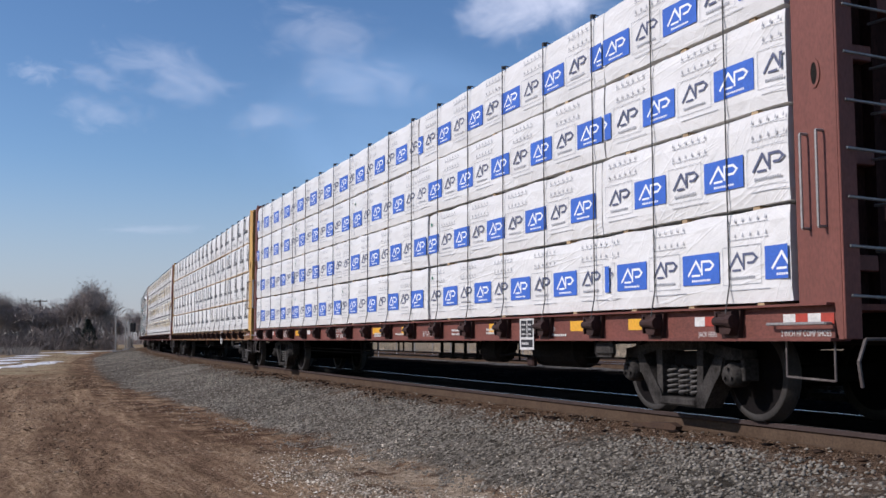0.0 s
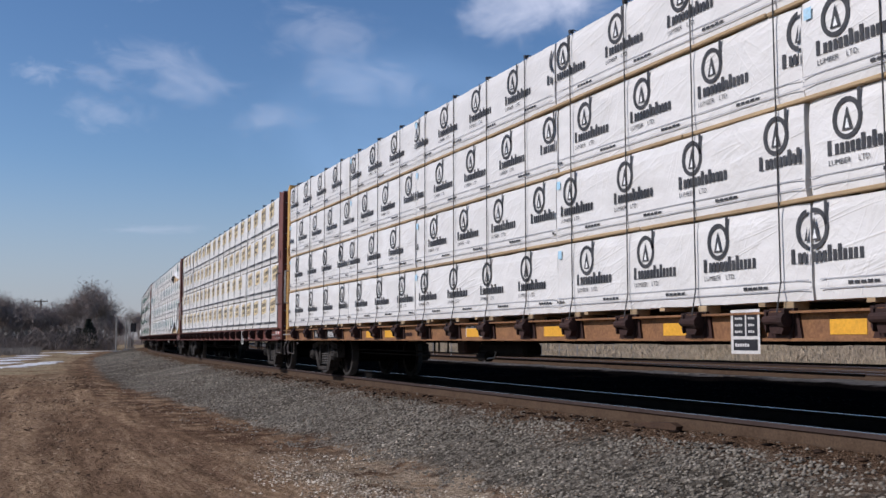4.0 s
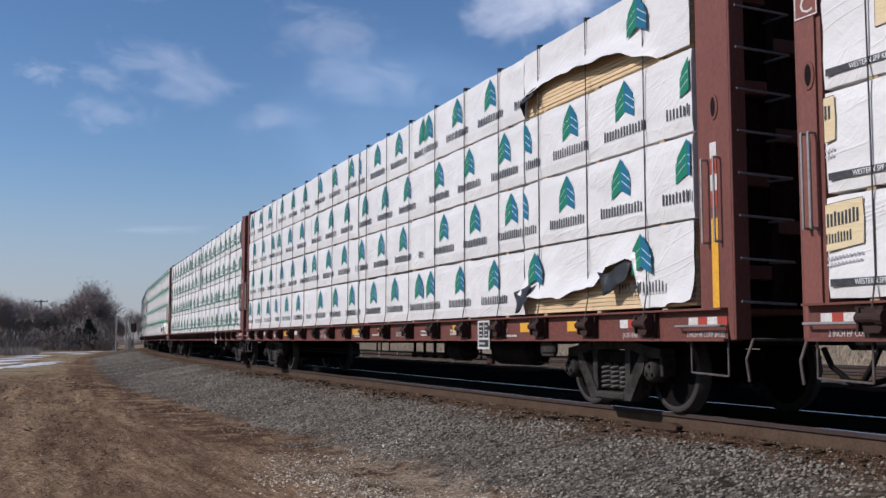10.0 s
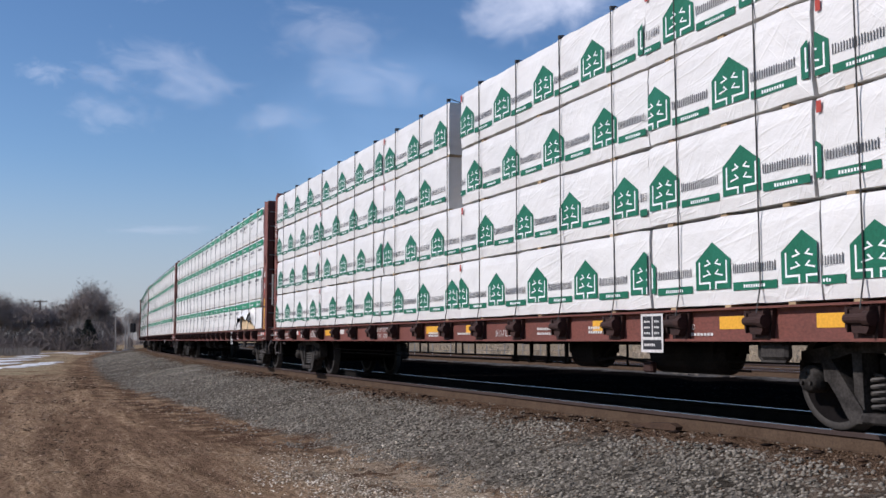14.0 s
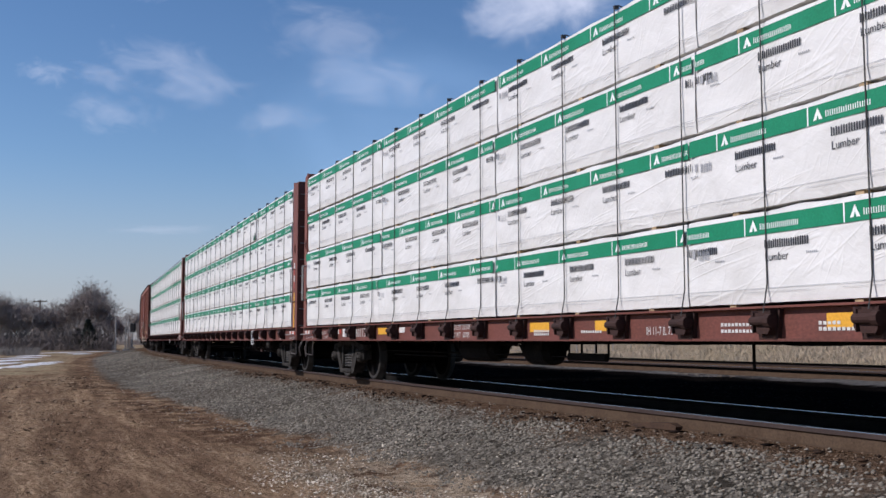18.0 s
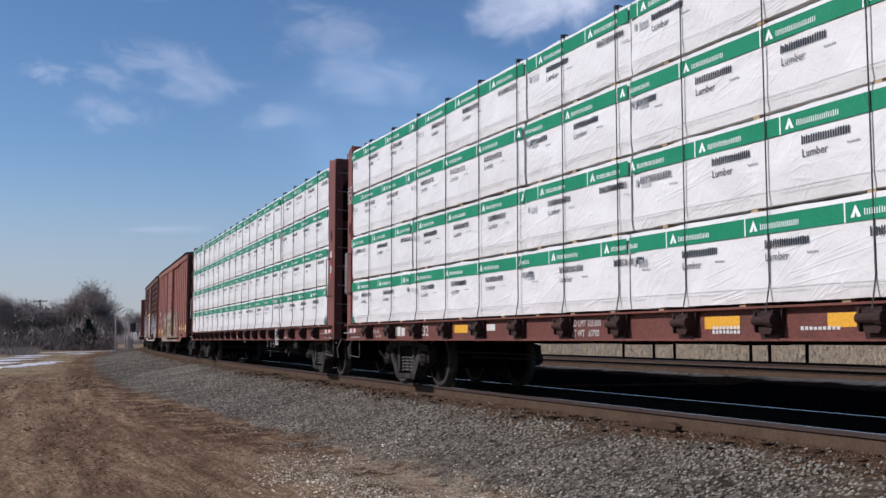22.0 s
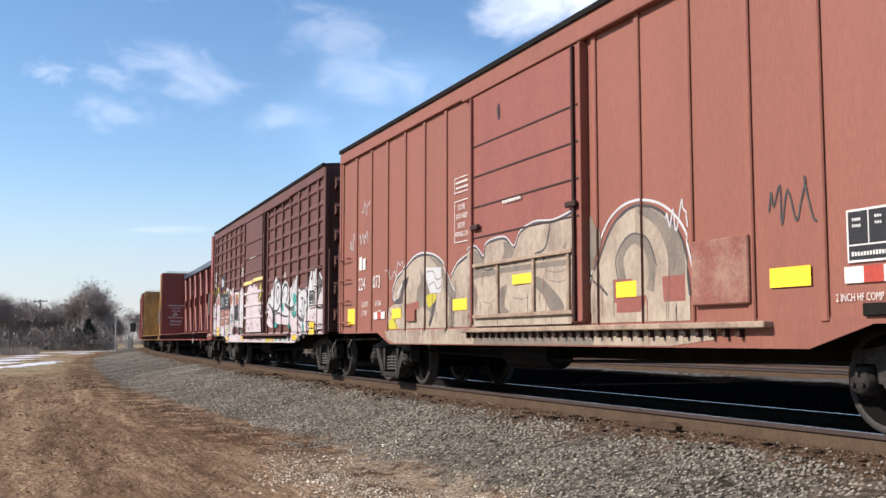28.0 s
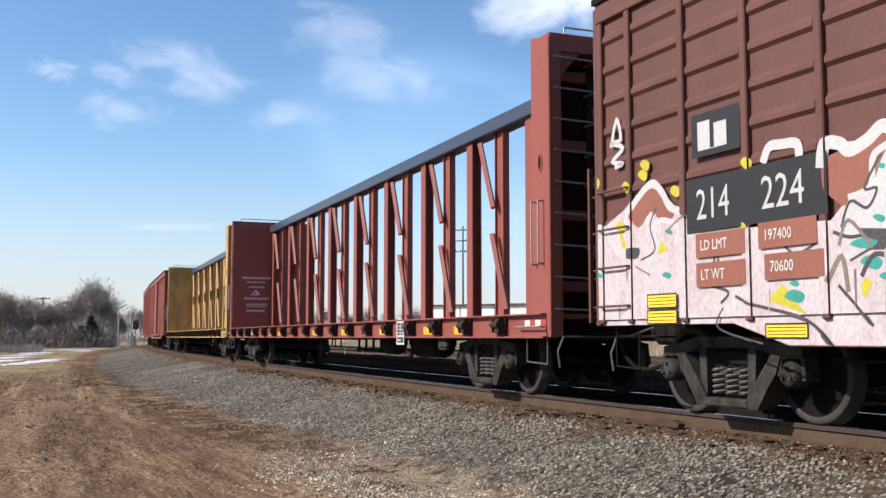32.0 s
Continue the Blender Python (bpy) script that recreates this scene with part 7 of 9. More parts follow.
def stencil_panel(car, x, z, w, h, y):
    p_ = [(0, 1, rect(-w / 2, w / 2, 0, h)), (1, 2, rect(-w / 2 + 0.018, -0.012, h * 0.34, h - 0.018)), (1, 2, rect(0.0, w / 2 - 0.018, h * 0.34, h - 0.018)), (1, 2, rect(-w / 2 + 0.018, w / 2 - 0.018, 0.018, h * 0.31))]
    p_ += dashes(0, -w / 2 + 0.06, h * 0.78, 5, w * 0.2, 0.025, 2, h * 0.12) + dashes(0, 0.06, h * 0.8, 3, w * 0.16, 0.022, 2, h * 0.12) + dashes(0, -w * 0.4, h * 0.12, 12, w * 0.8, 0.035)
    return panel(car, "stencil_plate", p_, (WHITE_PAINT, BLACK_PAINT), x, z, y, "black stencil panel framed in white")


stencil_panel(brown_box, 5.82, 1.40, 0.46, 0.42, y1 - 0.008)
panel(brown_box, "reflector", [(i % 2, 1, rect(-0.3 + 0.2 * i, -0.1 + 0.2 * i, 0, 0.13)) for i in range(3)], (WHITE_PAINT, REFLECT_RED), 5.85, 1.24, y1 - 0.008, "red and white reflector sheet")
panel(brown_box, "reflector", [(i % 2, 1, rect(-0.3 + 0.2 * i, -0.1 + 0.2 * i, 0, 0.13)) for i in range(3)], (WHITE_PAINT, REFLECT_RED), 6.75, 1.24, y1 - 0.008, "red and white reflector sheet")
panel(brown_box, "reflector", [(i % 2, 1, rect(-0.3 + 0.2 * i, -0.1 + 0.2 * i, 0, 0.13)) for i in range(3)], (WHITE_PAINT, REFLECT_RED), -5.7, 1.17, y1 - 0.008, "red and white reflector sheet")
lettering("2 INCH HF COMP SHOES", 0.09, WHITE_PAINT, brown_box, T(5.45, y1 - 0.008, 1.10), "lettering", 0.7)
lettering("224", 0.34, WHITE_PAINT, brown_box, T(-6.92, y1 - 0.008, 1.74), "running_number", 0.82)
lettering("073", 0.34, WHITE_PAINT, brown_box, T(-6.06, y1 - 0.008, 1.74), "running_number", 0.82)
panel(brown_box, "reporting_mark", bars(0, 1, 0, 0, 2, 0.44, 0.26, 0.25), (WHITE_PAINT,), -6.88, 2.12, y1 - 0.008, "white reporting mark as plain bars")
lettering("LD LMT", 0.14, WHITE_PAINT, brown_box, T(-6.72, y1 - 0.008, 1.42), "lettering", 0.8)
lettering("203300", 0.14, WHITE_PAINT, brown_box, T(-5.95, y1 - 0.008, 1.41), "lettering", 0.8)
lettering("LT WT", 0.14, WHITE_PAINT, brown_box, T(-6.72, y1 - 0.008, 1.25), "lettering", 0.8)
lettering("64700", 0.14, WHITE_PAINT, brown_box, T(-5.87, y1 - 0.008, 1.24), "lettering", 0.8)
panel(brown_box, "instruction_stencil", [(0, 1, q) for q in stroke([(0, 0), (0.56, 0), (0.56, 0.62), (0, 0.62), (0, 0)], 0.012)] + [], (WHITE_PAINT,), -2.25, 2.25, y1 - 0.008, "white boxed stencil")
panel(brown_box, "instruction_stencil", [(0, 1, q) for q in stroke([(0.56, -0.8), (0.56, 0.22), (0, 0.22), (0, 0), (0.56, 0)], 0.012)] + dashes(0, 0.06, 0.13, 14, 0.44, 0.035, 2, 0.08), (WHITE_PAINT,), -2.25, 3.0, y1 - 0.008)
for k, txt in enumerate(("SECURE", "BOTH HASP", "BEFORE", "MOVING CAR")):
    lettering(txt, 0.115, WHITE_PAINT, brown_box, T(-2.25 + (0.13, 0.06, 0.13, 0.035)[k], y1 - 0.012, 2.73 - 0.135 * k), "stencil_line", 0.68)
panel(brown_box, "door_stencil", dashes(0, 0, 0, 14, 0.55, 0.045), (WHITE_PAINT,), -0.45, 2.62, -1.575)
bm = box(bmesh.new(), 3.62, 4.45, -1.545, -1.485, 1.12, 1.74, 0.012)
part("patch_plate", bm, material("scuffed_maroon_plate", (0.19, 0.066, 0.048), 0.65, spot=(0.36, 0.27, 0.19), spot_scale=2.2, spot_amount=0.55, grain=0.1), brown_box, "maroon patch plate with cream overspray")
for x in (-4.05, 5.95):
    part("route_board", box(bmesh.new(), x - 0.2, x + 0.2, -1.53, -1.485, 1.10 if x < 0 else 0.98, 1.30 if x < 0 else 1.08, 0.008), PAINT_BROWN if x < 0 else GRIME, brown_box)
for z in (1.12, 1.84):
    part("door_ledge", box(bmesh.new(), -1.38, 1.42, -1.605, -1.55, z - 0.025, z + 0.025, 0.006), WORN_LEDGE, brown_box, "scuffed ledge across the door")
for x in (-0.62, 0.42, 1.30):
    part("door_strap", box(bmesh.new(), x - 0.03, x + 0.03, -1.59, -1.55, 1.145, 1.815, 0.006), WORN_LEDGE, brown_box)
for k, x in enumerate((-1.3, 1.42)):
    part("lock_handle", box(bmesh.new(), x - 0.12, x + 0.12, -1.62, -1.57, 2.35, 2.42, 0.01), DARK_RED, brown_box)

# dark boxcar: pink ground, white letters with black and teal
PINKS = (GRAF_PINK, GRAF_WHITE, GRAF_BLACK, GRAF_TEAL, GRAF_OLIVE, PAINT_BROWN, GRAF_GREY)


g2 = []
# front half, letters between the door and the front corner; then the rear half
shape(g2, 0, 1, [(2.58, 1.22), (2.59, 1.95), (3.25, 2.06), (3.83, 2.21), (4.47, 2.05), (5.15, 2.17), (5.58, 1.94), (6.04, 1.99), (6.42, 2.01), (6.82, 2.19), (7.28, 2.13), (7.65, 2.12), (7.82, 1.84), (7.95, 1.65), (7.93, 1.04)], False)
shape(g2, 1, 1.6, [(2.59, 1.53), (2.62, 2.31), (3.07, 2.33), (3.55, 2.16), (3.94, 2.28), (4.26, 2.17), (4.57, 1.94), (4.77, 2.14), (5.2, 2.33), (5.34, 2.15), (5.33, 1.74), (5.15, 1.41), (4.8, 1.41), (4.36, 1.59), (3.65, 1.65), (3.24, 1.5)])
shape(g2, 1, 1.7, [(5.39, 1.96), (5.67, 1.97), (6.04, 1.98), (6.34, 1.89), (6.34, 1.75), (6.02, 1.3), (5.48, 1.32), (5.33, 1.51)])
shape(g2, 2, 1.8, [(7.41, 2.27), (7.73, 2.06), (7.61, 1.88), (7.42, 1.77), (7.27, 1.59), (7.24, 1.87), (7.28, 2.13)])
shape(g2, 2, 1.85, [(7.74, 1.56), (7.97, 1.59), (7.96, 1.22), (7.84, 1.28), (7.77, 1.37)])
swash(g2, 1, 2, 0.1, [(2.56, 1.51), (2.93, 1.59), (3.27, 1.74), (3.39, 1.99), (3.32, 2.18), (3.07, 2.25), (2.88, 2.17), (2.85, 1.98)])
swash(g2, 1, 2.1, 0.07, [(2.87, 1.87), (2.92, 1.65), (3.24, 1.52), (3.6, 1.71), (3.69, 2.02), (3.89, 2.13), (4.1, 2.06), (4.15, 1.85), (4.02, 1.79)])
swash(g2, 1, 2.2, 0.1, [(3.71, 1.71), (3.91, 1.49), (4.4, 1.44), (4.66, 1.69), (4.81, 1.92), (5.01, 2.12), (5.21, 2.29)])
swash(g2, 1, 2.3, 0.1, [(4.1, 1.68), (4.46, 1.66), (4.71, 1.88)])
shape(g2, 1, 2.4, [(5.58, 1.89), (5.82, 1.9), (6.03, 1.95), (6.32, 1.85), (6.28, 1.75), (6.03, 1.75), (5.94, 1.56), (5.9, 1.3), (5.75, 1.31), (5.78, 1.57), (5.76, 1.75), (5.58, 1.79)])
swash(g2, 1, 2.5, 0.06, [(5.39, 1.73), (5.53, 1.59), (5.52, 1.32), (5.89, 1.22)])
shape(g2, 1, 2.6, [(6.4, 1.95), (6.46, 2.15), (6.58, 2.31), (6.64, 2.15), (6.83, 2.17), (6.96, 2.29), (7.16, 2.38), (7.19, 2.14), (7.24, 1.79), (7.2, 1.33), (6.51, 1.34), (6.02, 1.3), (6.14, 1.63), (6.36, 1.83)])
shape(g2, 0, 2.7, [(6.02, 1.3), (6.58, 1.44), (7.23, 1.46), (7.94, 1.38), (7.93, 1.04), (5.63, 0.74), (4.74, 0.74), (4.55, 1.17)], False)
swash(g2, 2, 2.8, 0.035, [(7.02, 2.05), (7.16, 2.19), (7.13, 1.94), (6.74, 1.92)])
shape(g2, 1, 2.9, [(7.39, 2.27), (7.53, 2.21), (7.68, 2.1), (7.53, 2.13)])
shape(g2, 1, 2.95, [(7.77, 1.92), (7.83, 1.93), (7.84, 1.86), (7.78, 1.74), (7.74, 1.81)])
swash(g2, 1, 3.0, 0.07, [(7.23, 1.56), (7.51, 1.54), (7.69, 1.58), (7.96, 1.65)])
swash(g2, 2, 3.05, 0.05, [(7.23, 1.52), (7.51, 1.48), (7.71, 1.51), (7.96, 1.57)])
swash(g2, 1, 3.1, 0.05, [(7.74, 1.45), (7.84, 1.33), (7.87, 1.22), (7.96, 1.36)])
shape(g2, 5, 3.2, [(6.54, 1.86), (7.18, 1.87), (7.21, 1.5), (6.59, 1.48)], False)
shape(g2, 1, 3.25, [(6.56, 1.83), (7.13, 1.83), (7.13, 1.52), (6.59, 1.51)], False)
shape(g2, 3, 3.4, [(4.81, 1.78), (4.95, 1.94), (5.18, 1.82), (5.14, 1.67), (4.99, 1.6)])
shape(g2, 3, 3.4, [(4.87, 1.47), (4.98, 1.58), (5.17, 1.5), (5.13, 1.39), (5.02, 1.34)])
shape(g2, 3, 3.4, [(3.6, 1.61), (3.68, 1.74), (3.82, 1.65), (3.8, 1.53), (3.71, 1.47)])
shape(g2, 3, 3.4, [(5.79, 1.08), (5.86, 1.21), (5.99, 1.13), (5.96, 1.01), (5.89, 0.95)])
shape(g2, 3, 3.4, [(2.83, 1.19), (2.9, 1.26), (3.03, 1.21), (3.01, 1.14), (2.93, 1.11)])
shape(g2, 3, 3.4, [(4.33, 1.15), (4.4, 1.22), (4.53, 1.17), (4.51, 1.1), (4.43, 1.07)])
shape(g2, 3, 3.4, [(4.7, 1.45), (4.76, 1.53), (4.86, 1.48), (4.84, 1.4), (4.78, 1.36)])
shape(g2, 3, 3.45, [(7.41, 0.97), (7.79, 0.99), (7.76, 0.89), (7.48, 0.88)], False)
swash(g2, 2, 3.5, 0.05, [(5.35, 1.19), (5.64, 1.09), (5.92, 0.87), (6.04, 0.89), (5.89, 1.13)])
swash(g2, 2, 3.55, 0.04, [(6.13, 1.19), (6.58, 1.21), (6.64, 1.09), (6.36, 1.16)])
shape(g2, 1, 3.6, [(3.89, 2.49), (3.97, 2.45), (3.97, 2.33), (3.86, 2.36)])
shape(g2, 1, 3.62, [(6.61, 2.34), (6.73, 2.33), (6.69, 2.21), (6.61, 2.22)])
shape(g2, 1, 3.64, [(6.82, 2.32), (6.95, 2.32), (6.93, 2.18), (6.8, 2.16)])
swash(g2, 2, 3.3, 0.07, [(2.61, 1.53), (3.0, 1.54), (3.42, 1.73), (3.54, 1.98), (3.49, 2.17), (3.25, 2.27), (3.01, 2.3), (2.75, 2.21), (2.64, 1.94)])
swash(g2, 2, 3.3, 0.06, [(2.94, 1.81), (2.88, 2.03), (3.03, 2.16), (3.19, 2.12), (3.22, 1.92), (3.0, 1.75)])
swash(g2, 2, 3.3, 0.09, [(3.54, 1.61), (3.66, 2.02), (3.94, 2.17), (4.21, 2.1), (4.26, 1.89), (4.1, 1.76)])
swash(g2, 2, 3.3, 0.1, [(3.93, 1.69), (4.36, 1.59), (4.71, 1.55), (5.13, 1.71), (5.34, 2.06), (5.28, 2.25)])
swash(g2, 2, 3.3, 0.05, [(4.36, 1.66), (4.61, 1.79), (4.76, 2.02), (5.15, 2.31)])
swash(g2, 2, 3.3, 0.1, [(4.8, 1.42), (5.13, 1.38), (5.33, 1.6), (5.36, 1.92)])
swash(g2, 2, 3.3, 0.06, [(5.39, 1.87), (5.67, 1.96), (6.04, 1.98), (6.34, 1.87), (6.3, 1.77)])
swash(g2, 2, 3.3, 0.05, [(5.66, 1.76), (5.87, 1.76), (5.84, 1.66), (5.73, 1.31)])
swash(g2, 2, 3.3, 0.06, [(6.03, 1.73), (5.98, 1.47), (6.02, 1.3)])
swash(g2, 2, 3.3, 0.1, [(5.33, 1.51), (5.48, 1.32), (5.97, 1.24)])
swash(g2, 2, 3.3, 0.05, [(2.74, 1.44), (3.24, 1.48), (3.82, 1.39), (4.45, 1.37)])
swash(g2, 2, 3.3, 0.05, [(6.4, 1.95), (6.46, 2.15), (6.58, 2.3)])
swash(g2, 2, 3.3, 0.04, [(6.81, 1.91), (6.85, 2.13), (6.97, 2.29)])
shape(g2, 0, 1.2, [(-4.17, 1.23), (-4.16, 2.35), (-3.66, 2.32), (-3.25, 2.25), (-2.75, 2.23), (-2.34, 2.33), (-1.81, 2.27), (-1.77, 1.16)], False)
shape(g2, 5, 2.0, [(-4.14, 2.29), (-3.66, 2.3), (-3.43, 2.06), (-3.61, 1.86), (-3.91, 1.93), (-4.17, 1.9)])
shape(g2, 5, 2.05, [(-3.31, 2.15), (-2.97, 2.25), (-2.67, 2.14), (-2.76, 1.9), (-3.26, 1.88)])
swash(g2, 1, 2.2, 0.06, [(-4.17, 1.9), (-3.94, 1.96), (-3.89, 2.21), (-3.6, 2.26), (-3.67, 2.02), (-3.43, 2.06), (-3.29, 2.26), (-2.73, 2.23)])
swash(g2, 1, 2.25, 0.07, [(-2.55, 2.13), (-2.39, 2.29), (-2.14, 2.33), (-1.9, 2.19), (-2.09, 2.14), (-2.34, 2.19), (-2.29, 1.96), (-1.81, 1.97)])
swash(g2, 2, 2.3, 0.02, [(-2.49, 2.08), (-2.34, 2.24), (-2.12, 2.28), (-1.97, 2.18), (-2.14, 2.17)])
shape(g2, 4, 2.4, [(-2.93, 2.22), (-2.67, 2.22), (-2.84, 2.05)], False)
shape(g2, 1, 2.45, [(-2.45, 1.82), (-1.82, 1.87), (-1.83, 1.23), (-2.36, 1.32), (-2.56, 1.58)])
swash(g2, 2, 2.5, 0.025, [(-3.31, 1.84), (-2.65, 1.88), (-2.66, 1.45), (-3.3, 1.45), (-3.31, 1.84)])
shape(g2, 6, 2.48, [(-3.29, 1.82), (-2.68, 1.86), (-2.68, 1.46), (-3.27, 1.47)], False)
swash(g2, 2, 2.55, 0.025, [(-2.23, 1.59), (-1.91, 1.62), (-1.94, 1.33), (-2.21, 1.32), (-2.23, 1.59)])
swash(g2, 2, 2.6, 0.022, [(-4.17, 1.4), (-3.79, 1.52), (-3.49, 1.42), (-3.1, 0.99), (-2.67, 0.74)])
swash(g2, 2, 2.62, 0.02, [(-3.44, 1.21), (-2.99, 1.25), (-2.66, 1.46), (-2.46, 1.38)])
shape(g2, 3, 2.7, [(-4.17, 1.53), (-4.04, 1.57), (-3.89, 1.53), (-3.99, 1.48)])
shape(g2, 3, 2.7, [(-2.88, 1.17), (-2.77, 1.2), (-2.65, 1.17), (-2.73, 1.12)])
shape(g2, 3, 2.7, [(-2.48, 1.06), (-2.38, 1.1), (-2.26, 1.06), (-2.34, 1.01)])
shape(g2, 3, 2.7, [(-3.21, 1.41), (-3.09, 1.45), (-2.96, 1.41), (-3.05, 1.36)])
shape(g2, 1, 2.8, [(1.7, 1.68), (1.81, 1.81), (1.98, 1.93), (2.16, 1.89), (2.24, 2.09), (2.39, 2.12), (2.53, 2.02), (2.56, 1.82), (2.56, 1.67), (2.37, 1.65), (1.97, 1.71), (1.84, 1.6)])
shape(g2, 2, 2.9, [(1.85, 1.74), (2.11, 1.75), (2.45, 1.58), (2.85, 1.58), (2.85, 1.49), (2.44, 1.47), (2.18, 1.38), (1.96, 1.56)])
shape(g2, 0, 2.95, [(1.97, 1.66), (2.28, 1.6), (2.46, 1.45), (2.58, 1.35), (2.57, 1.12), (1.99, 1.15), (1.71, 1.27), (1.86, 1.43)])
swash(g2, 1, 3.0, 0.07, [(1.63, 1.53), (1.82, 1.55), (1.96, 1.49), (2.01, 1.65), (1.87, 1.7)])
swash(g2, 2, 3.05, 0.03, [(1.98, 1.42), (2.18, 1.38), (2.45, 1.22)])
swash(g2, 2, 3.06, 0.03, [(1.71, 1.39), (1.86, 1.4), (1.95, 1.31)])
swash(g2, 1, 3.1, 0.09, [(2.88, 2.17), (2.77, 2.08), (2.74, 1.9), (2.76, 1.74), (2.85, 1.61)])
shape(g2, 1, 3.15, [(2.82, 2.43), (2.88, 2.43), (2.88, 2.32), (2.81, 2.36)])
shape(g2, 3, 3.2, [(2.68, 1.21), (2.83, 1.24), (2.83, 1.11), (2.69, 1.13)])
shape(g2, 2, 3.25, [(2.57, 1.45), (2.75, 1.46), (2.84, 1.27), (2.59, 1.16)])
shape(g2, 0, 1.3, [(-7.92, 0.95), (-7.9, 1.94), (-7.64, 2.03), (-7.24, 2.18), (-6.8, 2.38), (-6.6, 2.27), (-6.34, 2.04), (-6.1, 1.85), (-5.41, 1.78), (-4.36, 1.74), (-4.18, 1.89), (-3.94, 1.95), (-3.79, 1.84), (-3.84, 0.72), (-7.93, 0.68)], False)
shape(g2, 5, 1.6, [(-7.23, 2.18), (-6.77, 2.33), (-6.41, 2.04), (-6.61, 1.96), (-6.81, 2.09), (-7.03, 1.94)])
swash(g2, 1, 1.7, 0.07, [(-7.77, 1.48), (-7.8, 1.93), (-7.72, 2.01), (-7.52, 1.82), (-7.41, 1.68)])
swash(g2, 1, 1.8, 0.08, [(-7.3, 1.67), (-7.25, 2.05), (-7.08, 2.23), (-6.79, 2.38), (-6.61, 2.26), (-6.5, 2.11), (-6.34, 2.04)])
swash(g2, 1, 1.9, 0.06, [(-6.93, 1.52), (-6.72, 1.69), (-6.78, 1.92), (-6.61, 1.98), (-6.36, 1.88), (-6.42, 1.72)])
swash(g2, 2, 1.95, 0.022, [(-7.0, 1.6), (-6.75, 1.69), (-6.83, 1.94), (-6.71, 2.12)])
shape(g2, 2, 2.0, [(-7.26, 1.73), (-7.03, 1.73), (-7.05, 1.63), (-7.22, 1.63)])
shape(g2, 5, 2.1, [(-4.4, 2.24), (-4.16, 2.3), (-3.76, 2.34), (-3.78, 1.99), (-3.94, 1.95), (-4.18, 1.84), (-4.31, 1.9), (-4.41, 2.01)])
swash(g2, 1, 2.2, 0.11, [(-4.43, 2.18), (-4.39, 2.37), (-4.24, 2.35), (-4.14, 2.28), (-3.96, 2.33), (-3.82, 2.41), (-3.72, 2.38)])
shape(g2, 1, 2.3, [(-4.27, 1.69), (-4.16, 1.88), (-4.0, 1.82), (-3.77, 2.23), (-3.8, 1.62), (-3.96, 1.52), (-4.2, 1.54)])
swash(g2, 2, 2.35, 0.025, [(-4.25, 1.67), (-4.15, 1.87), (-3.98, 1.8), (-3.88, 1.94), (-4.0, 1.96), (-3.83, 2.2)])
shape(g2, 2, 2.4, [(-4.07, 1.65), (-3.8, 1.62), (-3.81, 1.46), (-4.0, 1.47)], False)
swash(g2, 1, 2.45, 0.09, [(-5.13, 2.33), (-5.05, 2.46), (-4.9, 2.46), (-4.71, 2.43), (-4.69, 2.27)])
shape(g2, 4, 2.6, [(-7.33, 2.41), (-7.26, 2.47), (-7.15, 2.41), (-7.19, 2.33)])
shape(g2, 4, 2.6, [(-7.03, 2.5), (-6.96, 2.55), (-6.86, 2.5), (-6.9, 2.42)])
shape(g2, 4, 2.6, [(-6.99, 2.6), (-6.92, 2.65), (-6.82, 2.6), (-6.86, 2.52)])
shape(g2, 4, 2.6, [(-7.93, 2.54), (-7.85, 2.6), (-7.73, 2.54), (-7.78, 2.45)])
shape(g2, 4, 2.6, [(-6.48, 2.25), (-6.42, 2.31), (-6.32, 2.26), (-6.36, 2.18)])
shape(g2, 4, 2.6, [(-5.4, 2.37), (-5.35, 2.42), (-5.27, 2.37), (-5.31, 2.3)])
shape(g2, 4, 2.6, [(-7.46, 1.99), (-7.38, 2.05), (-7.27, 1.99), (-7.32, 1.91)])
shape(g2, 4, 2.6, [(-5.48, 1.79), (-5.43, 1.84), (-5.35, 1.8), (-5.38, 1.73)])
shape(g2, 4, 2.6, [(-7.96, 1.2), (-7.88, 1.26), (-7.76, 1.22), (-7.81, 1.13)])
shape(g2, 4, 2.65, [(-6.72, 1.63), (-6.64, 1.78), (-6.52, 1.67)], False)
shape(g2, 4, 2.66, [(-5.13, 1.12), (-4.92, 1.25), (-4.66, 0.96)], False)
shape(g2, 4, 2.67, [(-4.07, 1.2), (-4.02, 1.26), (-3.95, 1.22), (-4.04, 1.09)], False)
swash(g2, 4, 2.68, 0.06, [(-7.4, 2.02), (-7.29, 1.75)])
shape(g2, 3, 2.8, [(-6.58, 1.86), (-6.52, 1.88), (-6.45, 1.85), (-6.48, 1.82)])
shape(g2, 3, 2.8, [(-7.85, 1.48), (-7.79, 1.51), (-7.69, 1.48), (-7.73, 1.45)])
shape(g2, 3, 2.8, [(-6.64, 1.42), (-6.57, 1.45), (-6.48, 1.42), (-6.52, 1.38)])
shape(g2, 3, 2.8, [(-4.84, 1.25), (-4.79, 1.28), (-4.73, 1.25), (-4.76, 1.22)])
shape(g2, 3, 2.8, [(-4.91, 1.14), (-4.81, 1.2), (-4.67, 1.15), (-4.73, 1.08)])
shape(g2, 3, 2.8, [(-3.93, 1.72), (-3.88, 1.74), (-3.81, 1.71), (-3.84, 1.67)])
shape(g2, 3, 2.8, [(-4.07, 1.38), (-3.98, 1.43), (-3.85, 1.38), (-3.91, 1.31)])
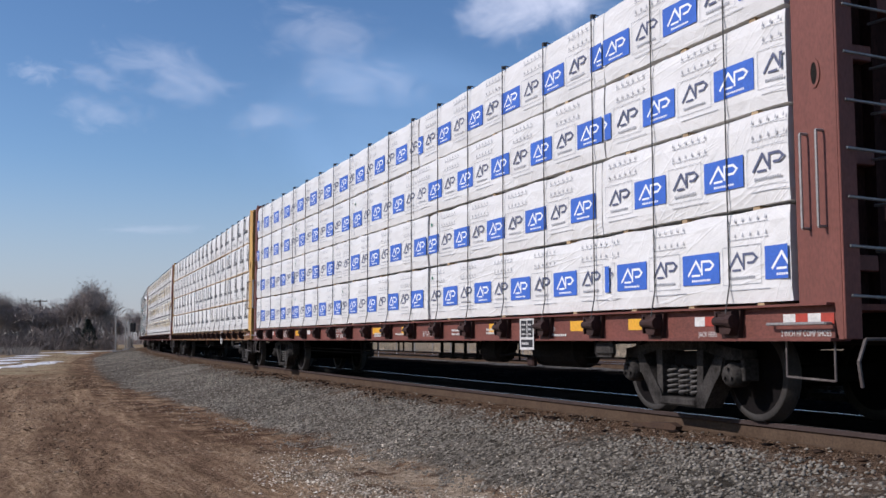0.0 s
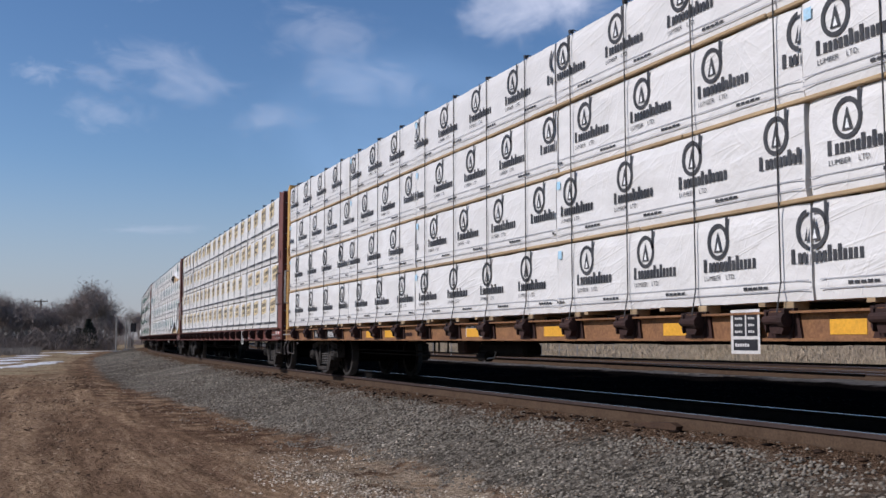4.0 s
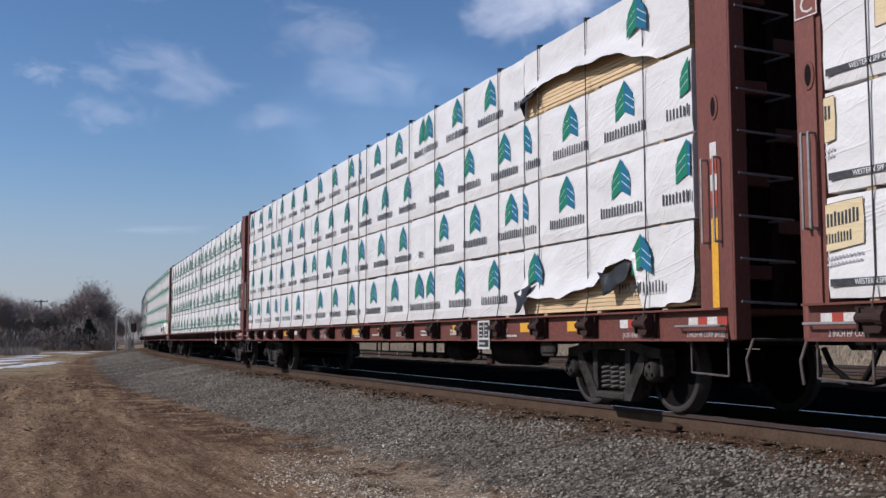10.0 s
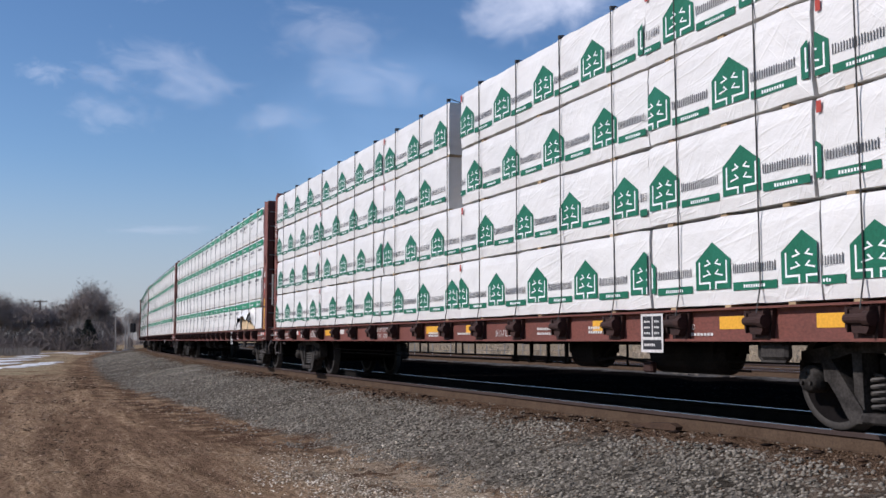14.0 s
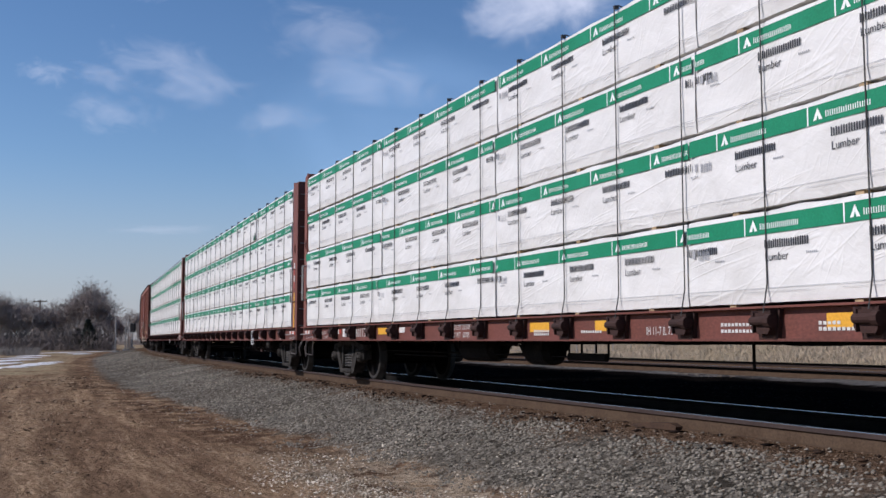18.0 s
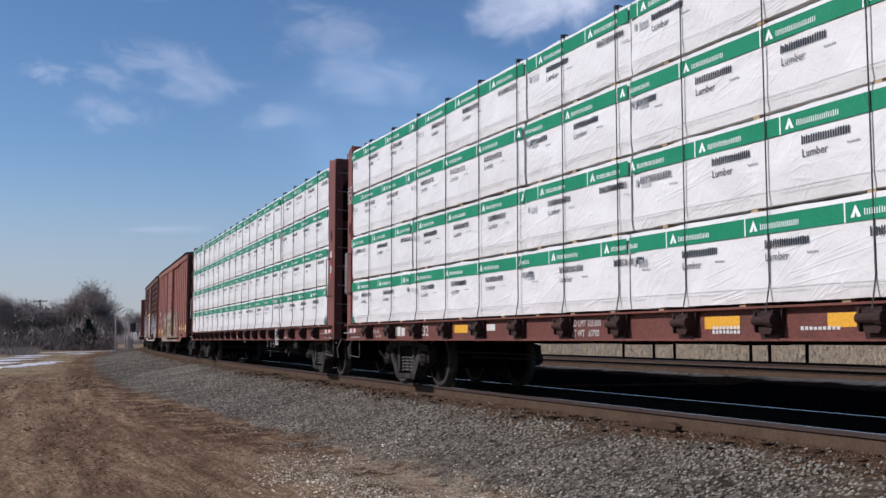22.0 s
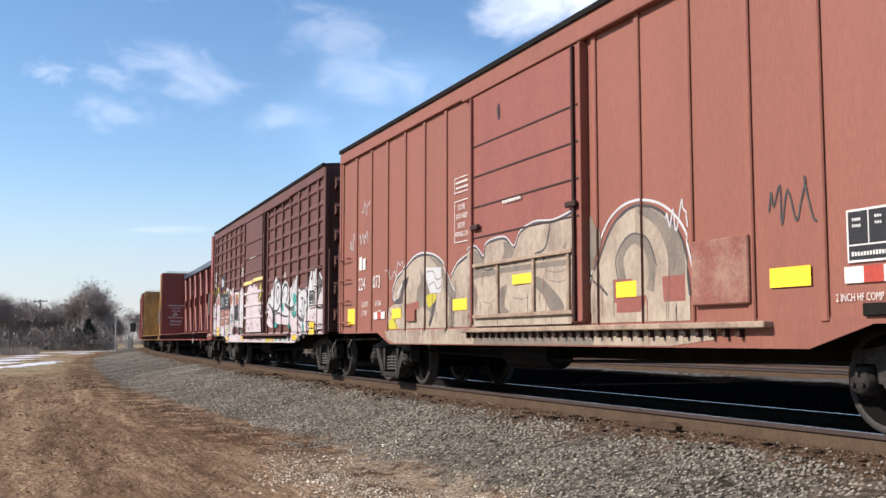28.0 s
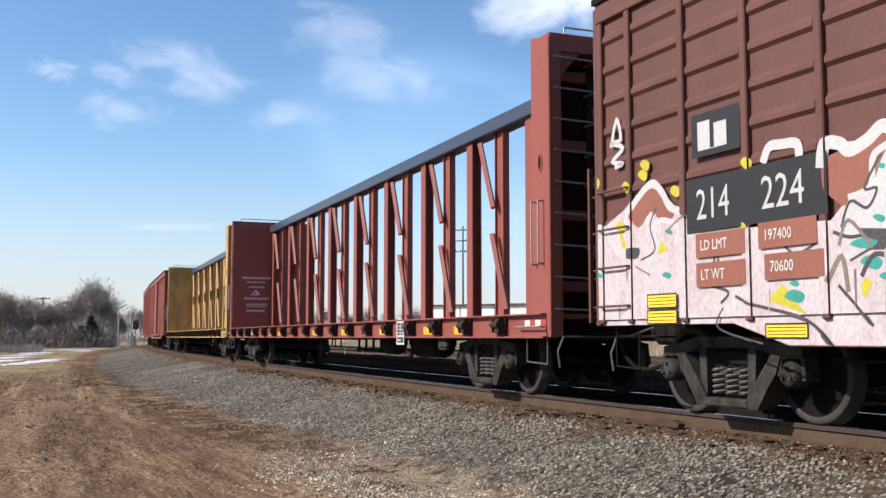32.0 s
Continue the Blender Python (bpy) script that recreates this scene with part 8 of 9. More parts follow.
shape(g2, 3, 2.8, [(-3.87, 2.11), (-3.84, 2.13), (-3.79, 2.11), (-3.81, 2.08)])
shape(g2, 3, 2.8, [(-3.89, 1.26), (-3.84, 1.29), (-3.78, 1.27), (-3.81, 1.23)])
swash(g2, 2, 2.9, 0.03, [(-5.88, 1.28), (-5.63, 1.21), (-5.74, 1.11)])
swash(g2, 2, 2.92, 0.03, [(-5.54, 1.17), (-5.33, 1.09), (-5.13, 1.05), (-4.66, 0.94), (-4.4, 0.74)])
swash(g2, 2, 2.94, 0.03, [(-4.3, 1.21), (-4.14, 1.06), (-3.99, 0.9)])
swash(g2, 2, 2.96, 0.025, [(-5.82, 1.45), (-5.78, 1.59), (-5.42, 1.62)])
swash(g2, 2, 2.97, 0.025, [(-4.96, 1.65), (-4.77, 1.5), (-4.5, 1.58)])
swash(g2, 2, 2.98, 0.02, [(-5.71, 1.07), (-5.78, 0.88), (-5.19, 0.74)])
swash(g2, 1, 3.0, 0.05, [(-7.53, 2.88), (-7.41, 3.17), (-7.34, 2.94), (-7.53, 2.93), (-7.3, 2.84), (-7.5, 2.72), (-7.31, 2.67), (-7.46, 2.65)])
# the plug door: pink sheet with a scalloped top, olive and black scraps beside it
shape(g2, 0, 3, [(-1.22, 1.02), (-1.2, 1.95), (-1.05, 2.25), (-0.8, 2.40), (-0.45, 2.38), (-0.30, 2.28), (-0.1, 2.38), (0.12, 2.40), (0.2, 2.28), (0.36, 2.33), (0.62, 2.15), (0.66, 1.8), (0.9, 1.45), (1.1, 1.1), (1.12, 1.02)], False)
shape(g2, 4, 4, [(0.80, 2.2), (0.98, 2.36), (1.08, 2.2), (1.0, 1.98), (0.9, 2.0)])
shape(g2, 4, 4.1, [(0.72, 1.9), (0.80, 2.02), (0.84, 1.82), (0.75, 1.7)])
shape(g2, 4, 4.2, [(1.12, 1.80), (1.24, 1.92), (1.26, 1.72), (1.15, 1.66)])
swash(g2, 2, 4.3, 0.05, [(0.72, 1.75), (0.85, 1.62), (0.98, 1.8), (0.92, 1.5), (1.1, 1.45), (1.0, 1.25)])
swash(g2, 1, 4.4, 0.06, [(0.76, 1.72), (0.9, 1.66), (1.02, 1.78), (0.96, 1.52)])
swash(g2, 1, 4.5, 0.07, [(1.12, 1.62), (1.2, 1.5), (1.12, 1.35), (1.22, 1.2)])
for k in range(34):                                     # worn streaks and thin inner lines of the letters
    rr = random.Random(k + 820)
    x, z = rr.choice((rr.uniform(-7.4, -2.0), rr.uniform(2.7, 7.4), rr.uniform(2.7, 7.4))), rr.uniform(1.1, 1.85)
    swash(g2, rr.choice((6, 6, 1, 2, 0)), 4.6 + k * 0.03, rr.uniform(0.015, 0.045), [(x, z), (x + rr.uniform(0.05, 0.2), z + rr.uniform(-0.1, 0.2)), (x + rr.uniform(0.15, 0.45), z + rr.uniform(-0.2, 0.15))])
for k in range(14):
    rr = random.Random(k + 300)
    x, z = rr.choice((rr.uniform(-7.6, -1.8), rr.uniform(2.6, 7.6))), rr.uniform(1.05, 1.6)
    w_, drip = rr.uniform(0.012, 0.03), rr.uniform(0.08, 0.3)
    g2.append((rr.choice((1, 0, 6)), 8.5 + k * 0.05, [(x, z), (x + w_, z + 0.02), (x + w_ * 0.7, max(0.99, z - drip)), (x + w_ * 0.3, max(0.985, z - drip - 0.03))]))
for k in range(40):                                     # flaking paint on the door
    rr = random.Random(k + 700)
    x, z = rr.uniform(-1.5, 1.2), rr.choice((rr.uniform(1.08, 1.3), rr.uniform(1.3, 2.2)))
    w_, h_ = rr.uniform(0.03, 0.16), rr.uniform(0.02, 0.09)
    g2.append((rr.choice((5, 1, 1, 5, 6)), 9 + k * 0.05, [(x, z), (x + w_, z + rr.uniform(-0.02, 0.03)), (x + w_ * 0.8, z + h_), (x + w_ * 0.2, z + h_ * 0.8)]))
spray(dark_box, "graffiti", g2, PINKS, "pink, white, black and teal sprayed graffiti")
sill_paint = [(0, 1, [(-7.75, 0.925), (-5.6, 0.925), (-4.9, 0.73), (4.9, 0.73), (5.6, 0.925), (7.75, 0.925), (7.75, 0.98), (-7.75, 0.98)])]
for k in range(7):
    sill_paint.append((3 if k % 2 else 2, 2, [(2.2 + k * 0.5, 0.76), (2.5 + k * 0.5, 0.78), (2.45 + k * 0.5, 0.92), (2.3 + k * 0.5, 0.9)]))
sill_paint += [(4, 3, rect(1.45, 1.9, 0.74, 0.9))] + dashes(2, -1.0, 0.78, 9, 0.6, 0.07) + dashes(2, 0.2, 0.78, 9, 0.7, 0.07)
flat("graffiti", sill_paint, PINKS, dark_box, T(0, -1.496, 0))
y2 = -1.524
panel(dark_box, "number_ground", [(0, 1, rect(-0.90, 0.93, 0, 0.52))], (BLACK_PAINT,), -5.3, 1.80, y2 - 0.012, "black painted number ground")
panel(dark_box, "number_ground", [(0, 1, rect(-0.35, 0.35, 0, 0.42))], (BLACK_PAINT,), -5.75, 2.52, y2 - 0.012)
lettering("214", 0.42, GRAF_WHITE, dark_box, T(-6.05, y2 - 0.018, 1.92), "running_number", 0.78)
lettering("224", 0.42, GRAF_WHITE, dark_box, T(-5.15, y2 - 0.018, 1.92), "running_number", 0.85)
panel(dark_box, "reporting_mark", bars(0, 1, 0, 0, 2, 0.48, 0.28, 0.25), (GRAF_WHITE,), -6.0, 2.58, y2 - 0.018, "white reporting mark as plain bars")
for x, z, txt in ((-6.02, 1.62, "LD LMT"), (-6.02, 1.34, "LT WT"), (-5.15, 1.64, "197400"), (-5.08, 1.36, "70600")):
    panel(dark_box, "stencil_ground", [(0, 1, rect(-0.04, 0.66, -0.07, 0.16))], (PAINT_BROWN,), x, z, y2 - 0.02)
    lettering(txt, 0.14, WHITE_PAINT, dark_box, T(x + 0.03, y2 - 0.026, z), "lettering", 0.82)
for x, z in ((-6.62, 1.16), (-6.62, 1.0), (6.82, 1.13), (6.82, 0.98)):
    reflector(dark_box, x, z, 0.48, 0.135, y2 - 0.02, True)
for x, z in ((-4.92, 0.85), (-2.06, 0.85), (2.25, 0.83), (4.92, 0.85)):
    reflector(dark_box, x, z, 0.5, 0.12, -1.502, True)
stencil_panel(dark_box, 6.78, 1.52, 0.46, 0.40, y2 - 0.022)
panel(dark_box, "black_patch", [(0, 1, rect(-0.3, 0.3, 0, 0.46))], (BLACK_PAINT,), -3.0, 1.42, y2 - 0.022, "black painted patch")
bm = box(bmesh.new(), -1.5, -0.1, -1.60, -1.55, 2.40, 2.50, 0.008)
box(bm, 0.0, 1.38, -1.60, -1.55, 2.44, 2.54, 0.008)
part("door_rail", bm, material("pale_yellow_rail_paint", (0.62, 0.46, 0.17), 0.6, spot=(0.4, 0.28, 0.1), spot_scale=4), dark_box, "pale yellow door rail")
panel(dark_box, "door_stencil", dashes(0, 0, 0, 22, 1.0, 0.05), (WHITE_PAINT,), -0.75, 3.15, -1.575)
panel(dark_box, "instruction_stencil", [(0, 1, q) for q in stroke([(0, 0), (0.36, 0), (0.36, 0.24), (0, 0.24), (0, 0)], 0.015)] + dashes(0, 0.05, 0.15, 6, 0.28, 0.05, 2, 0.09), (WHITE_PAINT,), -2.2, 2.75, y2 - 0.012)

empty_car = centerbeam("empty rust red centerbeam flatcar with open braced columns", PAINT_RED2, PAINT_RED2, loaded=False)
rolling(empty_car, OFF["E"])
CARS["E"] = (empty_car, OFF["E"])
RUSTY_YELLOW = material("rust_streaked_yellow_panel", (0.42, 0.25, 0.085), 0.7, spot=(0.17, 0.08, 0.04), spot_scale=2.2, spot_amount=0.85, grain=0.1, stretch=(1, 1, 0.4))
empty_yellow = centerbeam("empty weathered yellow centerbeam flatcar", RUSTY_YELLOW, RUSTY_YELLOW, loaded=False)
rolling(empty_yellow, OFF["Y"])
CARS["Y"] = (empty_yellow, OFF["Y"])
far_box = boxcar("plain red boxcar far down the train", PAINT_RED2, PAINT_RED2, 16.0, (-1.5, 1.5))
rolling(far_box, OFF["F"], 6.2)
CARS["F"] = (far_box, OFF["F"])
last_box = copy_thing(far_box, MID)
rolling(last_box, OFF["G"], 6.2)
CARS["G"] = (last_box, OFF["G"])
sill_marks(empty_car, "")
brake_gear(empty_car, "tanks")
brake_gear(empty_yellow, "tanks")
post_sheets(empty_car, False, False)
# instruction lettering on the inner face of the far bulkhead
polys = dashes(0, -1.05, 2.55, 20, 0.95, 0.075) + dashes(0, -0.9, 2.42, 14, 0.62, 0.05) + dashes(0, -0.82, 2.25, 9, 0.5, 0.06) + dashes(0, -0.98, 1.86, 16, 0.85, 0.07) + dashes(0, -0.9, 1.68, 14, 0.7, 0.04, 2, 0.07) + dashes(0, -0.9, 1.45, 11, 0.62, 0.07)
polys += [(0, 1, q) for q in stroke([(-0.75, 2.0), (-0.6, 2.15), (-0.5, 2.05), (-0.65, 2.0)], 0.05)]
flat("instruction_lettering", [(m, l, [(x, z) for x, z in p_]) for m, l, p_ in polys], [WHITE_PAINT], empty_car, T(-HALF_LOAD - 0.024, 0, 0.2) @ Matrix.Rotation(radians(90), 4, "Z"), "white stencilled instructions")



# ---------------------------------------------------------------- motion
def motions():
    poses = {}
    for ob, offset, half, place in ROLLING:
        rows = []
        for t in KEY_TIMES:
            k = (offset, half, t)
            if k not in poses:
                poses[k] = car_pose(offset, t, half)
            rows.append((t, poses[k] @ place))
        walk(ob, rows)
    for ob, place in CLOUDS:
        f = 28 * CLOUD_D / 1796.0
        walk(ob, [(0.0, place), (16.0, T(0.5 * f, 0, 0) @ place), (32.0, T(f, 0, 0) @ place)])
    spin_times = [i / 15 for i in range(481)]
    turns = [Matrix.Rotation(run_of(t) / WR, 4, "Y") for t in spin_times]
    for ob in [o for o in bpy.data.objects if o.name.split(".")[0] == "wheelset"]:
        rest = ob.matrix_basis.copy()
        walk(ob, [(t, rest @ r) for t, r in zip(spin_times, turns)])


# ---------------------------------------------------------------- the place round the line
def at_px(px, dist):
    """Ground place in the direction of a picture column, at a distance ahead."""
    return (px - 784) / 1796.0 * dist, dist


TWIG = material("bare_twigs", (0.27, 0.22, 0.195), 0.9, grain=0.15, vary=0.15)
BARK = material("grey_brown_bark", (0.27, 0.22, 0.19), 0.9, grain=0.12, bump=0.3, vary=0.15)
CEDAR = material("dark_evergreen", (0.032, 0.036, 0.027), 0.9, grain=0.2, vary=0.2)
POLE_WOOD = material("weathered_pole_timber", (0.13, 0.10, 0.085), 0.9, grain=0.12, bump=0.3, stretch=(4, 4, 0.3))
SNOW = material("old_snow", (0.80, 0.78, 0.76), 0.7, spot=(0.42, 0.37, 0.32), spot_scale=0.9, spot_amount=0.6, grain=0.05, bump=0.3, bump_scale=6)
REED = material("pale_dead_weeds", (0.23, 0.20, 0.172), 0.9, grain=0.15, vary=0.2)
SHED = material("white_shed_sheet", (0.80, 0.79, 0.76), 0.6, spot=(0.5, 0.48, 0.44), spot_scale=0.4, grain=0.04)


def twig_mesh(pts, name, mat, seed, spread, size, up=0.25):
    r = np.random.RandomState(seed)
    n = len(pts)
    d = r.normal(0, 1, (n, 3))
    d[:, 2] = np.abs(d[:, 2]) * 0.7 + up
    d /= np.linalg.norm(d, axis=1)[:, None]
    ln = r.uniform(0.5, 1.0, (n, 1)) * size
    w = np.cross(d, r.normal(0, 1, (n, 3)))
    w /= np.linalg.norm(w, axis=1)[:, None]
    w *= r.uniform(0.014, 0.030, (n, 1))
    p = np.array(pts)
    vs = np.stack([p - w, p + w, p + d * ln], 1).reshape(-1, 3)
    me = bpy.data.meshes.new(name)
    me.from_pydata(vs.tolist(), [], np.arange(n * 3).reshape(-1, 3).tolist())
    me.materials.append(mat)
    return me


def bare_tree_meshes(height, seed, wide=0.42):
    """Trunk and limbs as tapered tubes; a crown of thin twigs."""
    r = random.Random(seed)
    bm = bmesh.new()
    tips = []

    def tube(a, b, ra, rb):
        d = b - a
        g = bmesh.ops.create_cone(bm, cap_ends=False, segments=6, radius1=ra, radius2=rb, depth=d.length)
        bmesh.ops.transform(bm, matrix=Matrix.Translation((a + b) / 2) @ d.to_track_quat("Z", "Y").to_matrix().to_4x4(), verts=g["verts"])

    def grow(a, d, ln, rad, lev):
        b = a + d * ln
        tube(a, b, rad, rad * 0.62)
        if lev >= 3:
            for _ in range(5):
                tips.append(a.lerp(b, r.random()) + Vector((r.gauss(0, 0.12), r.gauss(0, 0.12), r.gauss(0, 0.1))))
        if lev == 5:
            for _ in range(12):
                tips.append(b + Vector((r.gauss(0, 0.30), r.gauss(0, 0.30), r.gauss(0.0, 0.35))))
            return
        for _ in range(r.choice((2, 3)) if lev else 4):
            e = (d + Vector((r.gauss(0, wide), r.gauss(0, wide), r.uniform(0.0, 0.40)))).normalized()
            grow(a.lerp(b, r.uniform(0.7, 1.0)), e, ln * r.uniform(0.74, 0.98), rad * 0.55, lev + 1)
    grow(Vector((0, 0, -0.2)), Vector((0, 0, 1)), height * 0.155, height * 0.020, 0)
    me = bpy.data.meshes.new("trunk")
    bm.to_mesh(me)
    bm.free()
    me.materials.append(BARK)
    return me, twig_mesh([tuple(p) for p in tips], "crown", TWIG, seed, 0.5, 0.6)


TREES = [bare_tree_meshes(9.5, 11, 0.33), bare_tree_meshes(8.0, 12, 0.38), bare_tree_meshes(6.0, 13, 0.46), bare_tree_meshes(9.0, 14, 0.28)]


def tree(kind, x, y, scale=1.0, turn=0.0):
    tr = thing("tree", "leafless grey-brown tree in winter", "tree", "bare trees beyond the line")
    tr.matrix_basis = pose(x, y, -0.7, 0, 0, turn) @ Matrix.Diagonal((scale, scale, scale, 1))
    a, c = TREES[kind]
    obj("trunk", a, tr, MID)
    obj("crown", c, tr, MID)
    return tr


r5 = random.Random(77)
for px, d, k, sc in ((12, 150, 1, 0.85), (30, 158, 0, 0.72), (48, 150, 2, 1.0), (62, 165, 1, 0.85), (84, 160, 2, 1.05), (98, 172, 1, 0.7), (-15, 150, 0, 0.8), (-45, 155, 1, 0.9),
                     (122, 165, 3, 1.0), (140, 160, 0, 1.12), (155, 170, 0, 1.2), (172, 165, 3, 1.05), (188, 172, 1, 0.9), (200, 180, 2, 1.1), (133, 175, 1, 1.1),
                     (232, 320, 0, 1.3), (246, 330, 1, 1.35), (262, 330, 0, 1.2), (280, 335, 1, 1.25), (300, 320, 3, 1.1),
                     (108, 180, 2, 0.9), (20, 168, 3, 0.8), (40, 172, 1, 0.9), (76, 168, 3, 0.75), (-5, 170, 1, 0.95), (92, 166, 0, 0.62), (5, 175, 2, 1.2), (72, 180, 2, 1.1), (215, 300, 2, 1.2)):
    x, y = at_px(px, d)
    tree(k, x, y, sc * (1.42 if d < 200 and px > 104 else 1.62 if d < 200 else 1.3), r5.uniform(0, 360))
for px, d, k, sc in ((560, 210, 0, 1.2), (610, 220, 3, 1.15), (650, 200, 1, 1.25), (690, 215, 0, 1.1), (730, 205, 3, 1.25), (770, 220, 1, 1.3), (842, 215, 0, 1.2), (880, 205, 1, 1.2), (915, 220, 3, 1.25), (960, 210, 0, 1.2),
                     (1010, 220, 1, 1.2), (1070, 215, 0, 1.2), (1140, 220, 3, 1.1)):
    x, y = at_px(px, d)
    tree(k, x, y, sc, r5.uniform(0, 360))


def evergreen(x, y, h, seed):
    """Small dark cedar: a trunk and drooping sprays."""
    t = thing("evergreen", "dark green cedar bush", "bush", "cedars by the crossing")
    t.matrix_basis = pose(x, y, -0.7)
    part("trunk", rod(bmesh.new(), (0, 0, -0.1), (0, 0, h * 0.9), 0.06, 6), BARK, t)
    r = np.random.RandomState(seed)
    z = r.uniform(0.05, 1, 1500) ** 0.8
    rad = (1 - z) * h * 0.42 * np.sqrt(r.uniform(0.2, 1, 1500)) + 0.1
    a = r.uniform(0, 6.28, 1500)
    me = twig_mesh(np.stack([rad * np.cos(a), rad * np.sin(a), z * h], 1).tolist(), "crown", CEDAR, seed, 0.3, 0.5)
    wide_twigs(me, 4.0)
    obj("crown", me, t, MID)
    return t


def wide_twigs(me, f):
    co = np.zeros(len(me.vertices) * 3, np.float32)
    me.vertices.foreach_get("co", co)
    co = co.reshape(-1, 3, 3)
    mid = (co[:, 0] + co[:, 1]) / 2
    co[:, 0] = mid + (co[:, 0] - mid) * f
    co[:, 1] = mid + (co[:, 1] - mid) * f
    me.vertices.foreach_set("co", co.ravel())


for px, d, h in ((109, 150, 3.1), (131, 148, 2.5), (140, 146, 3.0), (158, 142, 4.2), (166, 144, 3.0)):
    x, y = at_px(px, d)
    evergreen(x, y, h, int(px))


def brush(name, px0, px1, d0, d1, n, h, mat, label, seed):
    """Weeds and twigs too many to count, as one mesh."""
    r = np.random.RandomState(seed)
    d = r.uniform(d0, d1, n)
    px = r.uniform(px0, px1, n)
    x = (px - 784) / 1796 * d
    lump = np.array([0.5 + noise.noise((a * 0.12, c * 0.05, seed)) for a, c in zip(x, d)])
    pts = np.stack([x, d, -0.72 + r.uniform(0, 0.15, n) + (0 if h < 2 else r.uniform(0, 1, n) ** 1.6 * h * lump)], 1)
    me = twig_mesh(pts.tolist(), name, mat, seed, 0.2, h if h < 2 else 1.3, 1.3 if h < 2 else 0.7)
    wide_twigs(me, 1.2 if h < 2 else 1.3)
    return tagged(new(name, me), label, "weeds", kind="stuff")


brush("weeds", -60, 72, 96, 134, 5000, 0.8, REED, "pale dead weeds and reeds along the ditch", 5)
THICKET = material("dark_tangled_twigs", (0.165, 0.135, 0.12), 0.9, grain=0.15)
brush("thicket", -80, 206, 138, 175, 26000, 4.2, THICKET, "tangled bare thicket under the trees", 6)
brush("far_thicket", 195, 330, 290, 340, 9000, 9.0, TWIG, "distant bare woods", 7)
brush("woods_behind", 480, 1500, 190, 230, 16000, 5.0, TWIG, "bare undergrowth beyond the tracks", 8)


def bank_grass():
    """Tall dead grass on the bank beyond the far tracks."""
    r = np.random.RandomState(17)
    n = 24000
    ss, ll = r.uniform(14, 130, n), -r.uniform(20.5, 34, n)
    x, y, _ = on_track(ss, ll)
    pts = np.stack([x, y, profile(ss, ll) - 0.03], 1)
    me = twig_mesh(pts.tolist(), "tall_grass", TALL_GRASS, 18, 0.2, 0.42, 1.4)
    return tagged(new("tall_grass", me), "tall tan dead grass on the bank", "grass", kind="stuff")


TALL_GRASS = material("tall_dead_grass", (0.34, 0.27, 0.185), 0.9, spot=(0.45, 0.37, 0.265), spot_scale=0.4, spot_amount=0.8, grain=0.15)
bank_grass()


def snow_patch(px, py, w, h, seed):
    """A thin sheet of old snow with a ragged outline."""
    d = 1.496 / ((py - 602) / 1796.0)
    x, y = at_px(px, d)
    r = random.Random(seed)
    hw = w / 1796 * d / 2
    hd = max(0.5, h / (py - 602) * d * 0.8)
    bm = bmesh.new()
    n = 64
    rim = []
    for i in range(n):
        a = 2 * math.pi * i / n
        k = 0.9 + 0.55 * noise.noise((math.cos(a) * 1.6 + seed, math.sin(a) * 1.6, 0.5)) + 0.4 * noise.noise((math.cos(a) * 5 + seed, math.sin(a) * 5, 2.5))
        rim.append(bm.verts.new((x + hw * k * math.cos(a), y + hd * k * math.sin(a), -0.69 + 0.003 * (seed % 5))))
    inner = [bm.verts.new((v.co.x * 0.6 + x * 0.4, v.co.y * 0.6 + y * 0.4, -0.645 + 0.004 * (seed % 5))) for v in rim]
    for i in range(n):
        bm.faces.new((rim[i], rim[(i + 1) % n], inner[(i + 1) % n], inner[i]))
    bm.faces.new(inner)
    return tagged(part("snow_patch", bm, SNOW), "patch of old melting snow on the ground", "snow", "snow patches")


for i, (px, py, w, h) in enumerate(((8, 639, 50, 3.2), (-20, 645, 60, 3.0), (14, 651, 46, 2.6), (46, 648, 50, 1.6), (72, 645, 44, 1.7), (93, 642, 26, 1.3), (40, 634, 34, 2.2), (64, 630, 40, 1.3), (117, 624, 15, 2.0), (106, 615, 14, 1.6), (140, 626, 18, 1.0), (151, 627, 9, 1.2), (169, 622.5, 9, 2.2), (28, 643, 20, 1.0))):
    snow_patch(px, py, w, h, i + 3)


def utility_pole(px, d, h, arms, label="weathered wooden utility pole with a crossarm"):
    x, y = at_px(px, d)
    p = thing("utility_pole", label, "utility pole")
    p.matrix_basis = pose(x, y, -0.75, 0, 0, r5.uniform(-15, 15))
    bm = bmesh.new()
    bmesh.ops.create_cone(bm, cap_ends=True, segments=10, radius1=0.17, radius2=0.11, depth=h, matrix=T(0, 0, h / 2))
    part("shaft", bm, POLE_WOOD, p)
    for z, w in arms:
        part("crossarm", box(bmesh.new(), -w / 2, w / 2, -0.06, 0.06, z - 0.07, z + 0.07), POLE_WOOD, p)
        for k in range(4):
            xx = -w / 2 + 0.12 + k * (w - 0.24) / 3
            part("insulator", rod(bmesh.new(), (xx, 0, z + 0.07), (xx, 0, z + 0.25), 0.05, 6), GRIME, p)
    return p


utility_pole(72, 160, 7.9, [(7.6, 2.2)])
utility_pole(150, 170, 9.4, [(9.0, 1.4)])
utility_pole(-120, 120, 8.4, [(8.0, 2.2)])
utility_pole(815, 150, 18.0, [(17.4, 2.4), (15.8, 2.8), (14.2, 2.4)], "tall wooden power pole with three crossarms")
utility_pole(300, 340, 10, [(9.5, 2.2)])


